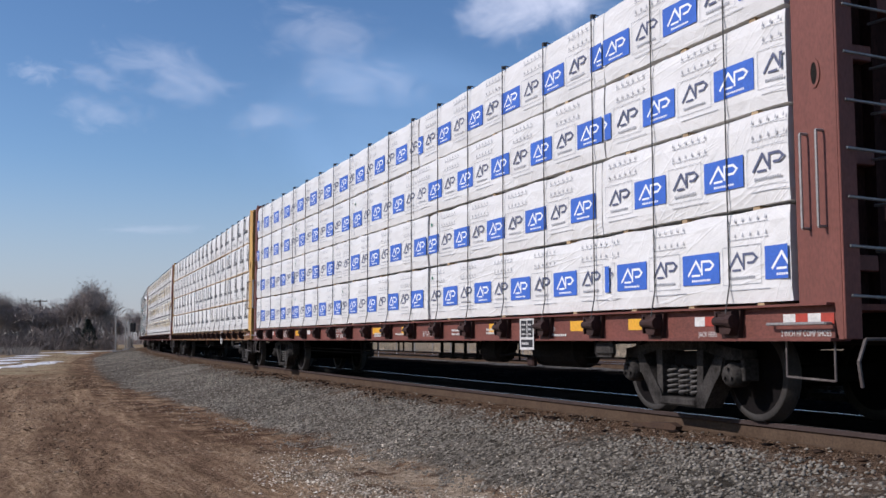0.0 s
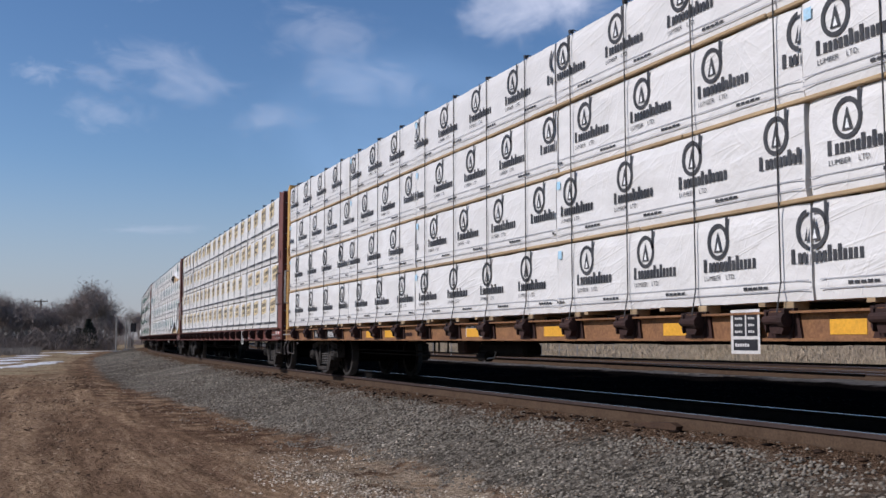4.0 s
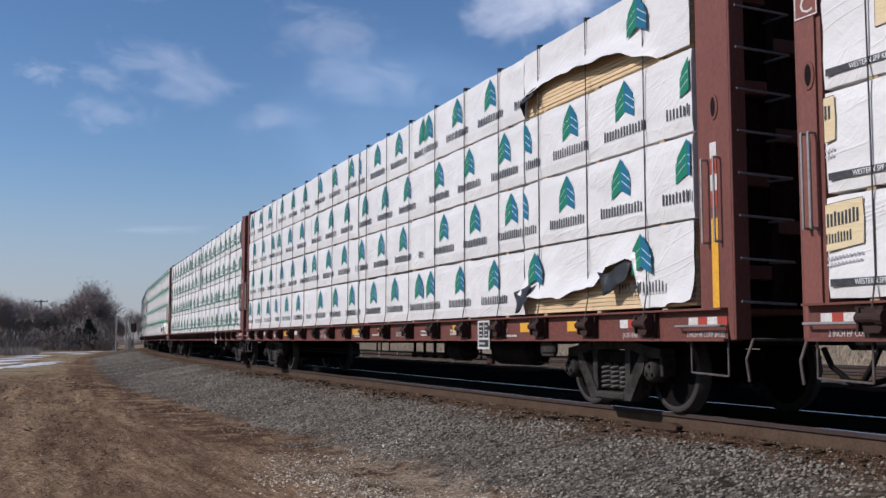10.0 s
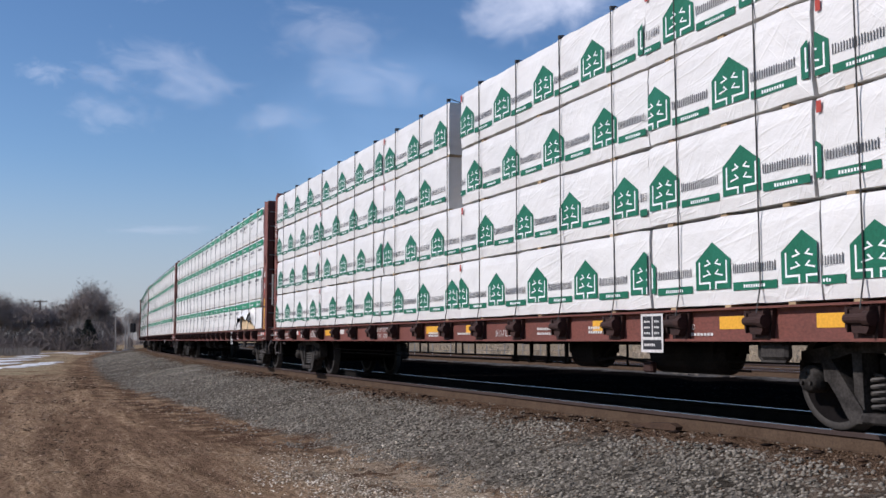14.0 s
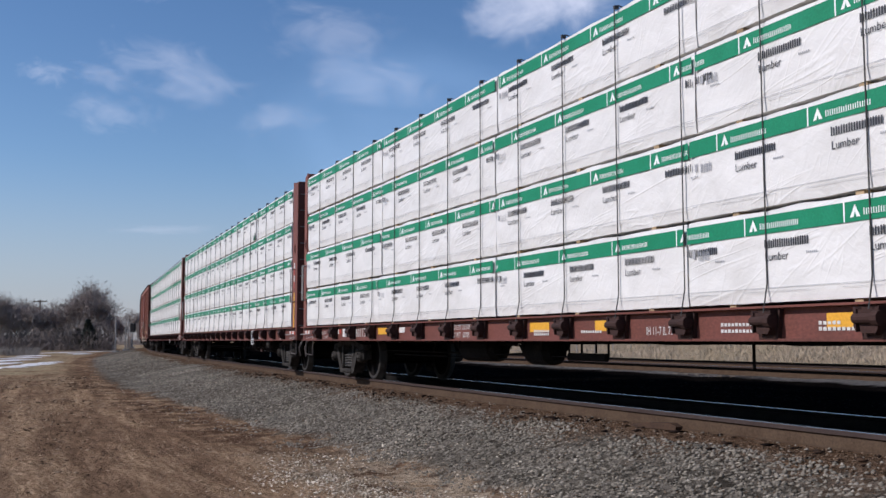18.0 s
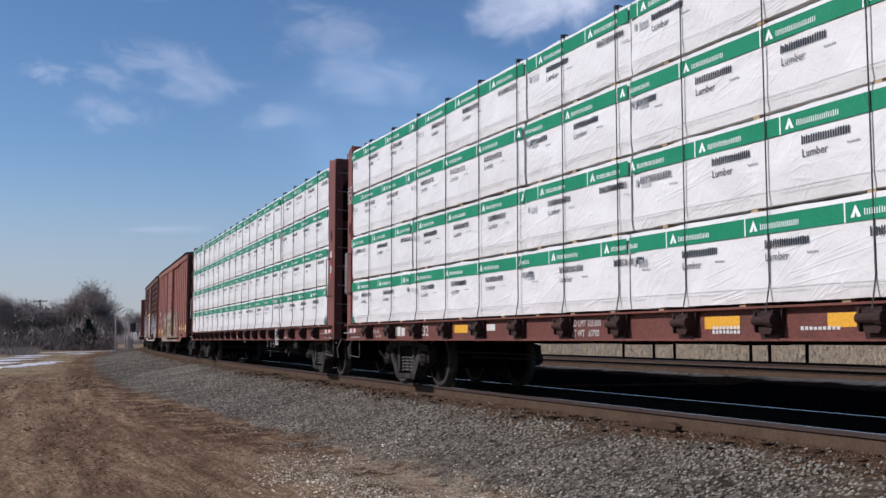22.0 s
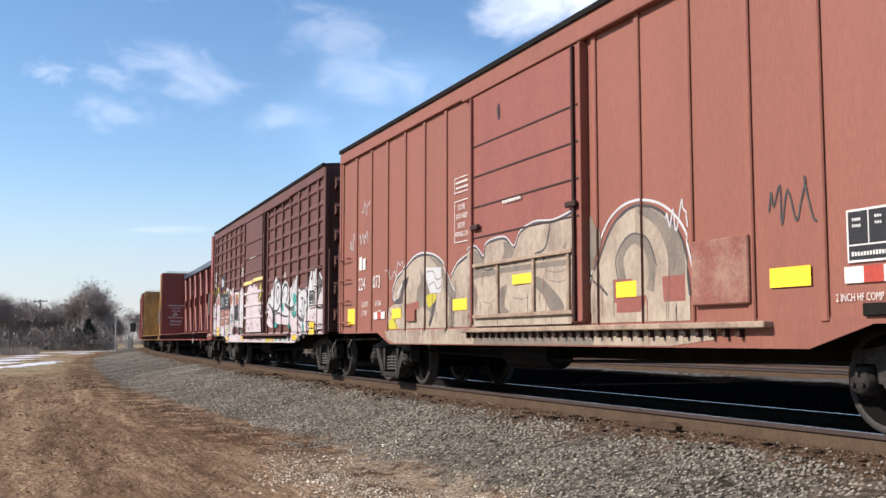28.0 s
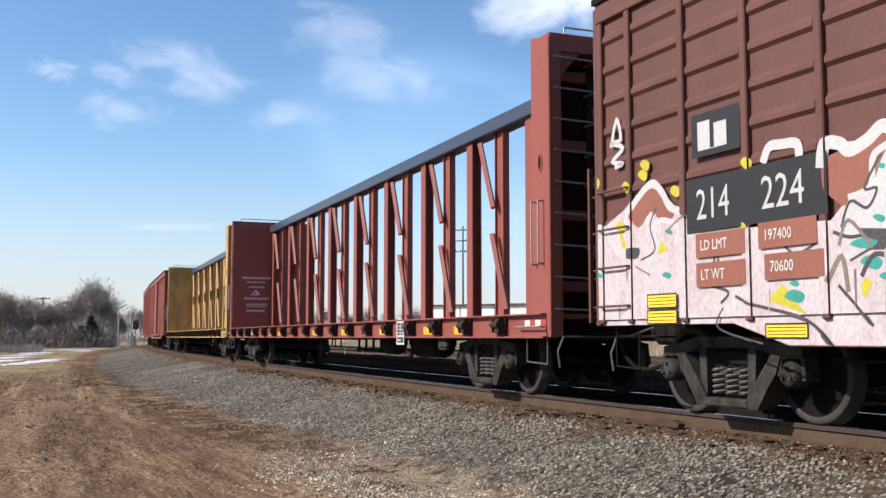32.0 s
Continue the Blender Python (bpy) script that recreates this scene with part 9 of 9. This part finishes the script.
def signal_mast(px, d, h, head=True):
    x, y = at_px(px, d)
    m = thing("signal_mast", "railway signal mast with a dark round target" if head else "slim pale metal post by the crossing", "railway signal" if head else "post")
    m.matrix_basis = pose(x, y, -0.7)
    part("mast", rod(bmesh.new(), (0, 0, 0), (0, 0, h), 0.09 if head else 0.085, 8), GALV, m)
    part("footing", box(bmesh.new(), -0.3, 0.3, -0.3, 0.3, -0.1, 0.25, 0.03), GALV, m)
    if head:
        bm = bmesh.new()
        box(bm, -0.5, 0.5, -0.12, 0.1, h - 1.7, h, 0.2)
        part("signal_head", bm, BLACK_PAINT, m, "black signal head")
        part("control_box", box(bmesh.new(), -1.0, -0.2, -0.3, 0.3, 0.0, 1.7, 0.03), GALV, m, "grey equipment case")
    return m


signal_mast(237, 185, 4.6)
signal_mast(207, 122, 4.4, False)
signal_mast(224, 140, 4.3, False)
signal_mast(229, 150, 4.4, False)


def shed(px0, px1, d, z1, label):
    x0, _ = at_px(px0, d)
    x1, _ = at_px(px1, d)
    s = thing("shed", label, "building")
    s.matrix_basis = T((x0 + x1) / 2, d, -0.8) @ Matrix.Rotation(radians(-28), 4, 'Z') @ T(-(x0 + x1) / 2, 0, 0)
    w = part("wall", box(bmesh.new(), x0, x1, 0, 12, 0, z1), SHED, s)
    part("roof", prism(bmesh.new(), [(x0 - 0.3, z1), (x1 + 0.3, z1), (x1 + 0.3, z1 + 0.25), (x0 - 0.3, z1 + 0.25)], -0.4, 12.4), ROOF_GALV, s)
    n = max(3, int((x1 - x0) / 4))
    for k in range(n + 1):
        x = x0 + (x1 - x0) * k / n
        part("wall_post", box(bmesh.new(), x - 0.06, x + 0.06, -0.06, 0.0, 0, z1), GALV, w)
    part("wall_rail", box(bmesh.new(), x0, x1, -0.05, 0.0, z1 * 0.45, z1 * 0.45 + 0.12), GALV, w)
    return s


shed(738, 942, 140, 5.9, "long low white metal shed beyond the tracks")


def fence(px0, px1, d):
    f = thing("fence", "wire fence on thin steel posts", "fence")
    x0, x1 = at_px(px0, d)[0], at_px(px1, d)[0]
    n = 40
    bmp = rod(bmesh.new(), (0, 0, -0.75), (0, 0, 0.75), 0.03, 5)
    first = None
    for k in range(n + 1):
        x = x0 + (x1 - x0) * k / n
        if first is None:
            first = part("post", bmp, GALV, f, at=T(x, d, 0))
        else:
            again(first, T(x, d, 0), f)
    for z in (-0.3, 0.2, 0.68):
        part("wire", rod(bmesh.new(), (x0, d, z), (x1, d, z), 0.012, 4), GALV, f)
    return f


fence(480, 1750, 60)


# ---------------------------------------------------------------- loose stones and straw
def scatter_mesh(name, place, faces, unit, scale, seed, mat, flatten=1.0):
    """Many small solids in one mesh: unit shape, scaled, turned and jittered at each place."""
    r = np.random.RandomState(seed)
    n, k = len(place), len(unit)
    ang = r.uniform(0, 2 * np.pi, n)
    j = unit[None] * (1 + r.uniform(-0.35, 0.35, (n, k, 3)))
    j = j * scale[:, None, :]
    ca, sa = np.cos(ang)[:, None], np.sin(ang)[:, None]
    x = j[:, :, 0] * ca - j[:, :, 1] * sa
    y = j[:, :, 0] * sa + j[:, :, 1] * ca
    co = np.stack([x, y, j[:, :, 2]], 2) + place[:, None, :]
    f = (faces[None] + (np.arange(n) * k)[:, None, None]).reshape(-1, 3)
    me = bpy.data.meshes.new(name)
    me.vertices.add(n * k)
    me.vertices.foreach_set("co", co.ravel().astype(np.float32))
    me.loops.add(f.size)
    me.loops.foreach_set("vertex_index", f.ravel().astype(np.int32))
    me.polygons.add(len(f))
    me.polygons.foreach_set("loop_start", np.arange(0, f.size, 3, dtype=np.int32))
    me.update(calc_edges=True)
    me.materials.append(mat)
    return me


def island_material(name, stops, rough=0.9, patch=0.5, lo=0.75, hi=1.2):
    m = bpy.data.materials.new(name)
    m.use_nodes = True
    nt = m.node_tree
    b = nt.nodes["Principled BSDF"]
    b.inputs["Roughness"].default_value = rough
    b.inputs["Specular IOR Level"].default_value = 0.02
    g = nt.nodes.new("ShaderNodeNewGeometry")
    rp = nt.nodes.new("ShaderNodeValToRGB")
    el = rp.color_ramp.elements
    while len(el) < len(stops):
        el.new(0.5)
    for e, (p, c) in zip(el, stops):
        e.position, e.color = p, (*c, 1)
    nt.links.new(g.outputs["Random Per Island"], rp.inputs[0])
    nz = nt.nodes.new("ShaderNodeTexNoise")
    nz.inputs["Scale"].default_value = patch
    nz.inputs["Detail"].default_value = 6
    co = nt.nodes.new("ShaderNodeTexCoord")
    nt.links.new(co.outputs["Object"], nz.inputs["Vector"])
    mr = nt.nodes.new("ShaderNodeMapRange")
    mr.inputs["From Min"].default_value, mr.inputs["From Max"].default_value = 0.3, 0.7
    mr.inputs["To Min"].default_value, mr.inputs["To Max"].default_value = lo, hi
    nt.links.new(nz.outputs[0], mr.inputs["Value"])
    hs = nt.nodes.new("ShaderNodeHueSaturation")
    nt.links.new(rp.outputs[0], hs.inputs["Color"])
    nt.links.new(mr.outputs[0], hs.inputs["Value"])
    nt.links.new(hs.outputs[0], b.inputs["Base Color"])
    return m


OCTA = np.array([(1, 0, 0), (-1, 0, 0), (0, 1, 0), (0, -1, 0), (0, 0, 1), (0, 0, -1)], float)
OCTA_F = np.array([(0, 2, 4), (2, 1, 4), (1, 3, 4), (3, 0, 4), (2, 0, 5), (1, 2, 5), (3, 1, 5), (0, 3, 5)])


def spread(s0, s1, l0, l1, per_m2, seed, toe_extra=0.0):
    r = np.random.RandomState(seed)
    n = int((s1 - s0) * (l1 - l0) * per_m2)
    s, l = r.uniform(s0, s1, n), r.uniform(l0, l1, n)
    x, y, _ = on_track(s, l)
    return s, l, np.stack([x, y, profile(s, l)], 1)


def ballast():
    grey = island_material("ballast_stone", [(0.0, (0.104, 0.092, 0.075)), (0.45, (0.187, 0.165, 0.135)), (0.85, (0.247, 0.218, 0.178)), (0.97, (0.28, 0.247, 0.202)), (1.0, (0.36, 0.32, 0.265))])
    r = np.random.RandomState(4)
    groups = [spread(2, 18, 0.84, 4.4, 640, 21), spread(18, 40, 0.84, 5.0, 330, 22), spread(40, 90, 0.84, 5.6, 80, 23), spread(5, 45, -7.0, 0.6, 50, 24)]
    s = np.concatenate([g[0] for g in groups])
    l = np.concatenate([g[1] for g in groups])
    p = np.concatenate([g[2] for g in groups])
    toe = np.interp(s, [0, 15, 30, 60], [3.1, 3.6, 4.5, 5.1]) + np.array([noise.noise((a * 0.7, b * 0.7, 9.1)) for a, b in zip(p[:, 0], p[:, 1])]) * 0.45
    keep = (l < toe) | (r.uniform(0, 1, len(l)) < 0.16 * np.exp(-(l - toe) / 0.5))
    s, l, p = s[keep], l[keep], p[keep]
    size = r.uniform(0.011, 0.029, len(p)) * np.interp(s, [0, 18, 40, 90], [1, 1.05, 1.2, 1.6])
    sc = np.stack([size * r.uniform(0.8, 1.3, len(p)), size * r.uniform(0.7, 1.1, len(p)), size * r.uniform(0.4, 0.75, len(p))], 1)
    p[:, 2] += sc[:, 2] * r.uniform(-0.4, 0.4, len(p)) - 0.003
    # stones below the train carry its shade in their colour
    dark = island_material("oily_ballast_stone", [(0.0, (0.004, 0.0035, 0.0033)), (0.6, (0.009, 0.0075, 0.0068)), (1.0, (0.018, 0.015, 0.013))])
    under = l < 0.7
    rusty = island_material("rust_dusted_stone", [(0.0, (0.046, 0.030, 0.019)), (0.5, (0.120, 0.080, 0.053)), (0.9, (0.175, 0.122, 0.085)), (1.0, (0.25, 0.19, 0.14))])
    lean = np.array([noise.noise((a * 0.8, b * 0.8, 4.4)) for a, b in zip(p[:, 0], p[:, 1])])
    dusted = ~under & (r.uniform(0, 1, len(l)) < np.clip((2.15 + 0.7 * lean - l) / 0.7, 0.06, 0.97))
    keep = ~dusted | (r.uniform(0, 1, len(l)) < np.clip((l - 0.3) / 1.4, 0.25, 1.0))
    me = scatter_mesh("dusty_stones", p[dusted & keep], OCTA_F, OCTA, sc[dusted & keep] * 0.66, 7, rusty)
    tagged(new("dusty_stones", me), "rust-dusted stones and dirt beside the rail", "ballast", kind="stuff")
    clean = ~under & ~dusted
    me = scatter_mesh("ballast_stones", p[clean], OCTA_F, OCTA, sc[clean], 5, grey)
    tagged(new("ballast_stones", me), "crushed grey ballast stones on the bank", "ballast", kind="stuff")
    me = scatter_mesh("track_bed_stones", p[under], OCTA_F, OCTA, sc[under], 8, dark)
    tagged(new("track_bed_stones", me), "ballast stones under the train, darkened like its shade", "ballast", kind="stuff")
    # pale gravel and straw at the foot of the bank
    pale = island_material("pale_gravel", [(0.0, (0.13, 0.10, 0.072)), (0.6, (0.46, 0.37, 0.275)), (1.0, (0.74, 0.66, 0.54))])
    s, l, p = spread(2, 14, 2.6, 5.8, 700, 31)
    r2 = np.random.RandomState(32)
    mid = np.interp(s, [0, 15, 30], [3.7, 4.2, 4.7])
    keep = r2.uniform(0, 1, len(l)) < np.exp(-((l - mid) / 0.85) ** 2) * np.clip((13.5 - s) / 3.5, 0, 1) * np.clip(0.7 + 1.6 * np.array([noise.noise((a * 0.9, b * 0.9, 6.6)) for a, b in zip(s, l)]), 0.05, 1)
    s, l, p = s[keep], l[keep], p[keep]
    size = r2.uniform(0.007, 0.020, len(p))
    sc = np.stack([size * 1.2, size, size * 0.6], 1)
    p[:, 2] += 0.004
    me = scatter_mesh("gravel", p, OCTA_F, OCTA, sc, 6, pale)
    tagged(new("gravel", me), "pale gravel at the foot of the ballast", "gravel", kind="stuff")


def straw():
    """Flattened dead grass lying on the dirt."""
    r = np.random.RandomState(41)
    s, l, p = spread(1, 42, 3.6, 15.0, 150, 42)
    dens = np.array([noise.noise((a * 0.35, b * 0.9, 2.2)) for a, b in zip(s, l)])
    rut = np.zeros(len(l))
    for c in (6.4, 8.1, 10.6, 12.2):
        rut = np.maximum(rut, np.exp(-((l - c - 0.4 * np.sin(s * 0.11)) / 0.35) ** 2))
    keep = (r.uniform(0, 1, len(l)) < 0.40 + 1.3 * dens - 0.5 * rut) & (l > np.interp(s, [0, 15, 30, 60], [3.5, 4.0, 4.9, 5.5]))
    s, l, p = s[keep], l[keep], p[keep]
    n = len(p)
    a = r.normal(0, 0.7, n) + 0.43 + np.pi / 2
    ln = r.uniform(0.05, 0.16, n)
    d = np.stack([np.cos(a) * ln, np.sin(a) * ln, r.uniform(0.0, 0.25, n) * ln], 1)
    w = np.stack([-np.sin(a), np.cos(a), r.uniform(-0.5, 0.5, n)], 1) * r.uniform(0.003, 0.007, n)[:, None]
    p[:, 2] += 0.012
    vs = np.stack([p - w, p + w, p + d], 1).reshape(-1, 3)
    me = bpy.data.meshes.new("dead_grass")
    me.vertices.add(len(vs))
    me.vertices.foreach_set("co", vs.ravel().astype(np.float32))
    me.loops.add(len(vs))
    me.loops.foreach_set("vertex_index", np.arange(len(vs), dtype=np.int32))
    me.polygons.add(n)
    me.polygons.foreach_set("loop_start", np.arange(0, len(vs), 3, dtype=np.int32))
    me.update(calc_edges=True)
    me.materials.append(island_material("straw", [(0.0, (0.075, 0.048, 0.030)), (0.5, (0.220, 0.142, 0.092)), (1.0, (0.42, 0.315, 0.215))], patch=1.4, lo=0.35, hi=1.5))
    tagged(new("dead_grass", me), "flattened dead grass and straw on the dirt", "grass", kind="stuff")


def clods():
    """Clumps of soil and matted grass on the dirt track."""
    r = np.random.RandomState(51)
    s, l, p = spread(1, 44, 3.9, 15.0, 34, 52)
    lump = np.array([noise.noise((a * 0.5, b * 0.8, 8.2)) for a, b in zip(s, l)])
    keep = (r.uniform(0, 1, len(l)) < 0.45 + 0.7 * lump) & (l > np.interp(s, [0, 15, 30, 60], [3.9, 4.4, 5.2, 5.8]))
    p = p[keep]
    size = r.uniform(0.008, 0.024, len(p)) * np.interp(s[keep], [0, 12, 44], [0.7, 1.0, 1.7])
    sc = np.stack([size * r.uniform(1.2, 3.0, len(p)), size * 1.2, size * r.uniform(0.3, 0.6, len(p))], 1)
    mat = island_material("soil_clods", [(0.0, (0.050, 0.030, 0.019)), (0.5, (0.120, 0.074, 0.047)), (0.75, (0.24, 0.16, 0.105)), (1.0, (0.42, 0.31, 0.21))])
    me = scatter_mesh("soil_clods", p, OCTA_F, OCTA, sc, 53, mat)
    tagged(new("soil_clods", me), "clumps of brown soil and matted dead grass", "soil", kind="stuff")


def rail_litter():
    """Flat dark chips on the rusty dirt beside the rail, and a broken tie splinter."""
    r = np.random.RandomState(61)
    s, l, p = spread(3, 30, 0.95, 2.1, 16, 62)
    keep = r.uniform(0, 1, len(l)) < np.exp(-((l - 1.35) / 0.4) ** 2)
    p = p[keep]
    size = r.uniform(0.018, 0.040, len(p))
    sc = np.stack([size * r.uniform(1.3, 2.4, len(p)), size * 0.7, size * 0.45], 1)
    p[:, 2] += 0.014
    mat = island_material("dark_chips", [(0.0, (0.012, 0.009, 0.008)), (0.7, (0.032, 0.021, 0.016)), (1.0, (0.09, 0.055, 0.036))])
    tagged(new("dark_chips", scatter_mesh("dark_chips", p, OCTA_F, OCTA, sc, 63, mat)), "dark stone and bark chips beside the rail", "litter", kind="stuff")
    x, y, a = on_track(9.1, 1.12)
    bm = prism(bmesh.new(), [(-0.32, 0.0), (0.30, 0.0), (0.36, 0.025), (0.1, 0.06), (-0.25, 0.075), (-0.34, 0.04)], -0.05, 0.05)
    ob = tagged(part("tie_splinter", bm, material("rotten_tie_timber", (0.065, 0.036, 0.021), 0.9, spot=(0.028, 0.017, 0.012), spot_scale=5, spot_amount=0.7, grain=0.15, bump=0.4)), "broken brown tie splinter lying on the ballast", "wood")
    ob.matrix_world = pose(float(x), float(y), float(profile(9.1, 1.12)) + 0.01, 0, 0, math.degrees(float(a)) + 100)


ballast()
rail_litter()
straw()
clods()


# ---------------------------------------------------------------- clouds
def cloud_material(name, opacity, tint=(0.86, 0.90, 1.0), grain=2.0):
    m = bpy.data.materials.new(name)
    m.use_nodes = True
    nt = m.node_tree
    nt.nodes.remove(nt.nodes["Principled BSDF"])
    out = nt.nodes["Material Output"]
    co = nt.nodes.new("ShaderNodeTexCoord")
    info = nt.nodes.new("ShaderNodeObjectInfo")
    add = nt.nodes.new("ShaderNodeVectorMath")
    add.operation = "MULTIPLY_ADD"
    add.inputs[1].default_value = (1.5, 1.0, 1.1)
    mul = nt.nodes.new("ShaderNodeMath")
    mul.operation = "MULTIPLY"
    mul.inputs[1].default_value = 17.0
    nt.links.new(info.outputs["Random"], mul.inputs[0])
    nt.links.new(co.outputs["Object"], add.inputs[0])
    nt.links.new(mul.outputs[0], add.inputs[2])
    n = nt.nodes.new("ShaderNodeTexNoise")
    n.inputs["Scale"].default_value, n.inputs["Detail"].default_value, n.inputs["Roughness"].default_value, n.inputs["Distortion"].default_value = grain, 6, 0.56, 0.6
    turn = nt.nodes.new("ShaderNodeMapping")
    turn.inputs["Rotation"].default_value = (0.7, 0.45, 0.55)
    nt.links.new(add.outputs[0], turn.inputs["Vector"])
    nt.links.new(turn.outputs[0], n.inputs["Vector"])
    ln = nt.nodes.new("ShaderNodeVectorMath")
    ln.operation = "LENGTH"
    nt.links.new(co.outputs["Object"], ln.inputs[0])
    fall = nt.nodes.new("ShaderNodeMapRange")
    fall.interpolation_type = "SMOOTHSTEP"
    fall.inputs["From Min"].default_value, fall.inputs["From Max"].default_value = 0.0, 1.0
    fall.inputs["To Min"].default_value, fall.inputs["To Max"].default_value = 0.22, -0.42
    nt.links.new(ln.outputs["Value"], fall.inputs["Value"])
    sm = nt.nodes.new("ShaderNodeMath")
    sm.operation = "ADD"
    nt.links.new(n.outputs[0], sm.inputs[0])
    nt.links.new(fall.outputs[0], sm.inputs[1])
    den = nt.nodes.new("ShaderNodeMapRange")
    den.interpolation_type = "SMOOTHSTEP"
    den.inputs["From Min"].default_value, den.inputs["From Max"].default_value = 0.34, 1.0
    den.inputs["To Max"].default_value = opacity
    nt.links.new(sm.outputs[0], den.inputs["Value"])
    tr = nt.nodes.new("ShaderNodeBsdfTransparent")
    em = nt.nodes.new("ShaderNodeEmission")
    em.inputs["Color"].default_value = (*tint, 1)
    em.inputs["Strength"].default_value = 0.80
    mx = nt.nodes.new("ShaderNodeMixShader")
    nt.links.new(den.outputs[0], mx.inputs[0])
    nt.links.new(tr.outputs[0], mx.inputs[1])
    nt.links.new(em.outputs[0], mx.inputs[2])
    nt.links.new(mx.outputs[0], out.inputs["Surface"])
    return m


# the third material glows blue, added only to brighten the sky
CLOUD, WISP, SKY_GLOW = cloud_material("soft_white_cloud", 0.80, grain=1.4), cloud_material("thin_wispy_cloud", 0.27), cloud_material("faint_high_veil", 0.42, (0.44, 0.68, 1.0), 1.0)
CLOUDS = []
CLOUD_D = 3500.0


def cloud(px, py, w, h, tilt=0.0, mat=None):
    """A thin cloud high in the distance, or a sheet added to brighten the sky, given by its place in the view and its
    size.
    """
    f = CLOUD_D / 1796.0
    bm = bmesh.new()
    bmesh.ops.create_circle(bm, cap_ends=True, segments=28, radius=1.0)
    bm.transform(Matrix.Rotation(radians(90), 4, "X"))
    ob = part("cloud", bm, mat or WISP)
    sc = Matrix.Diagonal((w / 2 * f, 1, h / 2 * f, 1))
    place = T((px - 784) * f, CLOUD_D - 25 * len(CLOUDS), EYE[2] + (602 - py) * f) @ Matrix.Rotation(radians(-tilt), 4, "Y")
    ob.scale = (w / 2 * f, 1, h / 2 * f)
    ob.matrix_basis = place @ sc
    CLOUDS.append((ob, place))
    return tagged(ob, "thin white cloud or added blue glow in the sky", "cloud", "clouds", "structure")


# the last two are no clouds but blue sheets that lift the sky
for c in ((960, -20, 640, 330, 3, CLOUD), (880, 40, 300, 160, 3), (560, 55, 520, 230, -8), (290, 115, 520, 170, -16), (335, 165, 330, 140, -6),
          (75, 138, 200, 90, -4), (190, 152, 280, 90, -12), (195, 215, 330, 140, -6), (485, 230, 280, 130, 3), (640, 165, 460, 190, -12), (310, 420, 360, 34, 1),
          (285, 15, 210, 100, 0), (700, 240, 1500, 800, -6, SKY_GLOW), (900, 440, 1700, 560, 0, SKY_GLOW)):
    cloud(*c)


def haze_bank(py, h):
    """Pale haze low over the horizon, painted as one smooth glowing band."""
    m = bpy.data.materials.new("horizon_haze")
    m.use_nodes = True
    nt = m.node_tree
    nt.nodes.remove(nt.nodes["Principled BSDF"])
    co = nt.nodes.new("ShaderNodeTexCoord")
    sp = nt.nodes.new("ShaderNodeSeparateXYZ")
    nt.links.new(co.outputs["Generated"], sp.inputs[0])
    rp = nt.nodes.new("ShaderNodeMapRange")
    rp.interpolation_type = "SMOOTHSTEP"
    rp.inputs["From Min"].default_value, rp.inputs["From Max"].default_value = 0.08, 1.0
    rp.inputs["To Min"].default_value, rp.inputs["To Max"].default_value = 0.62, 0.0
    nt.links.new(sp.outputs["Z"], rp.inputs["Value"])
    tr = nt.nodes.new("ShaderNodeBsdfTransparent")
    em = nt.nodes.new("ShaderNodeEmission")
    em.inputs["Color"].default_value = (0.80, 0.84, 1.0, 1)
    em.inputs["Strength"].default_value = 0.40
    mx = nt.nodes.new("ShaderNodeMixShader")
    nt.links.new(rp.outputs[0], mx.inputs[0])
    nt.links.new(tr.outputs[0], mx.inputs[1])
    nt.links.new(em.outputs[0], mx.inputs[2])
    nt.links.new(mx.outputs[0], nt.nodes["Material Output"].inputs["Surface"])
    f = 3900 / 1796.0
    bm = bmesh.new()
    n = 24
    vs = []
    for i in range(n + 1):
        a = radians(-75 + 150 * i / n)
        vs.append((bm.verts.new((3900 * math.sin(a), 3900 * math.cos(a), -12)), bm.verts.new((3900 * math.sin(a), 3900 * math.cos(a), h * f))))
    for a, b in zip(vs, vs[1:]):
        bm.faces.new((a[0], b[0], b[1], a[1]))
    return tagged(part("horizon_haze", bm, m), "pale lilac haze over the horizon", "haze", kind="structure")


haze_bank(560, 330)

motions()
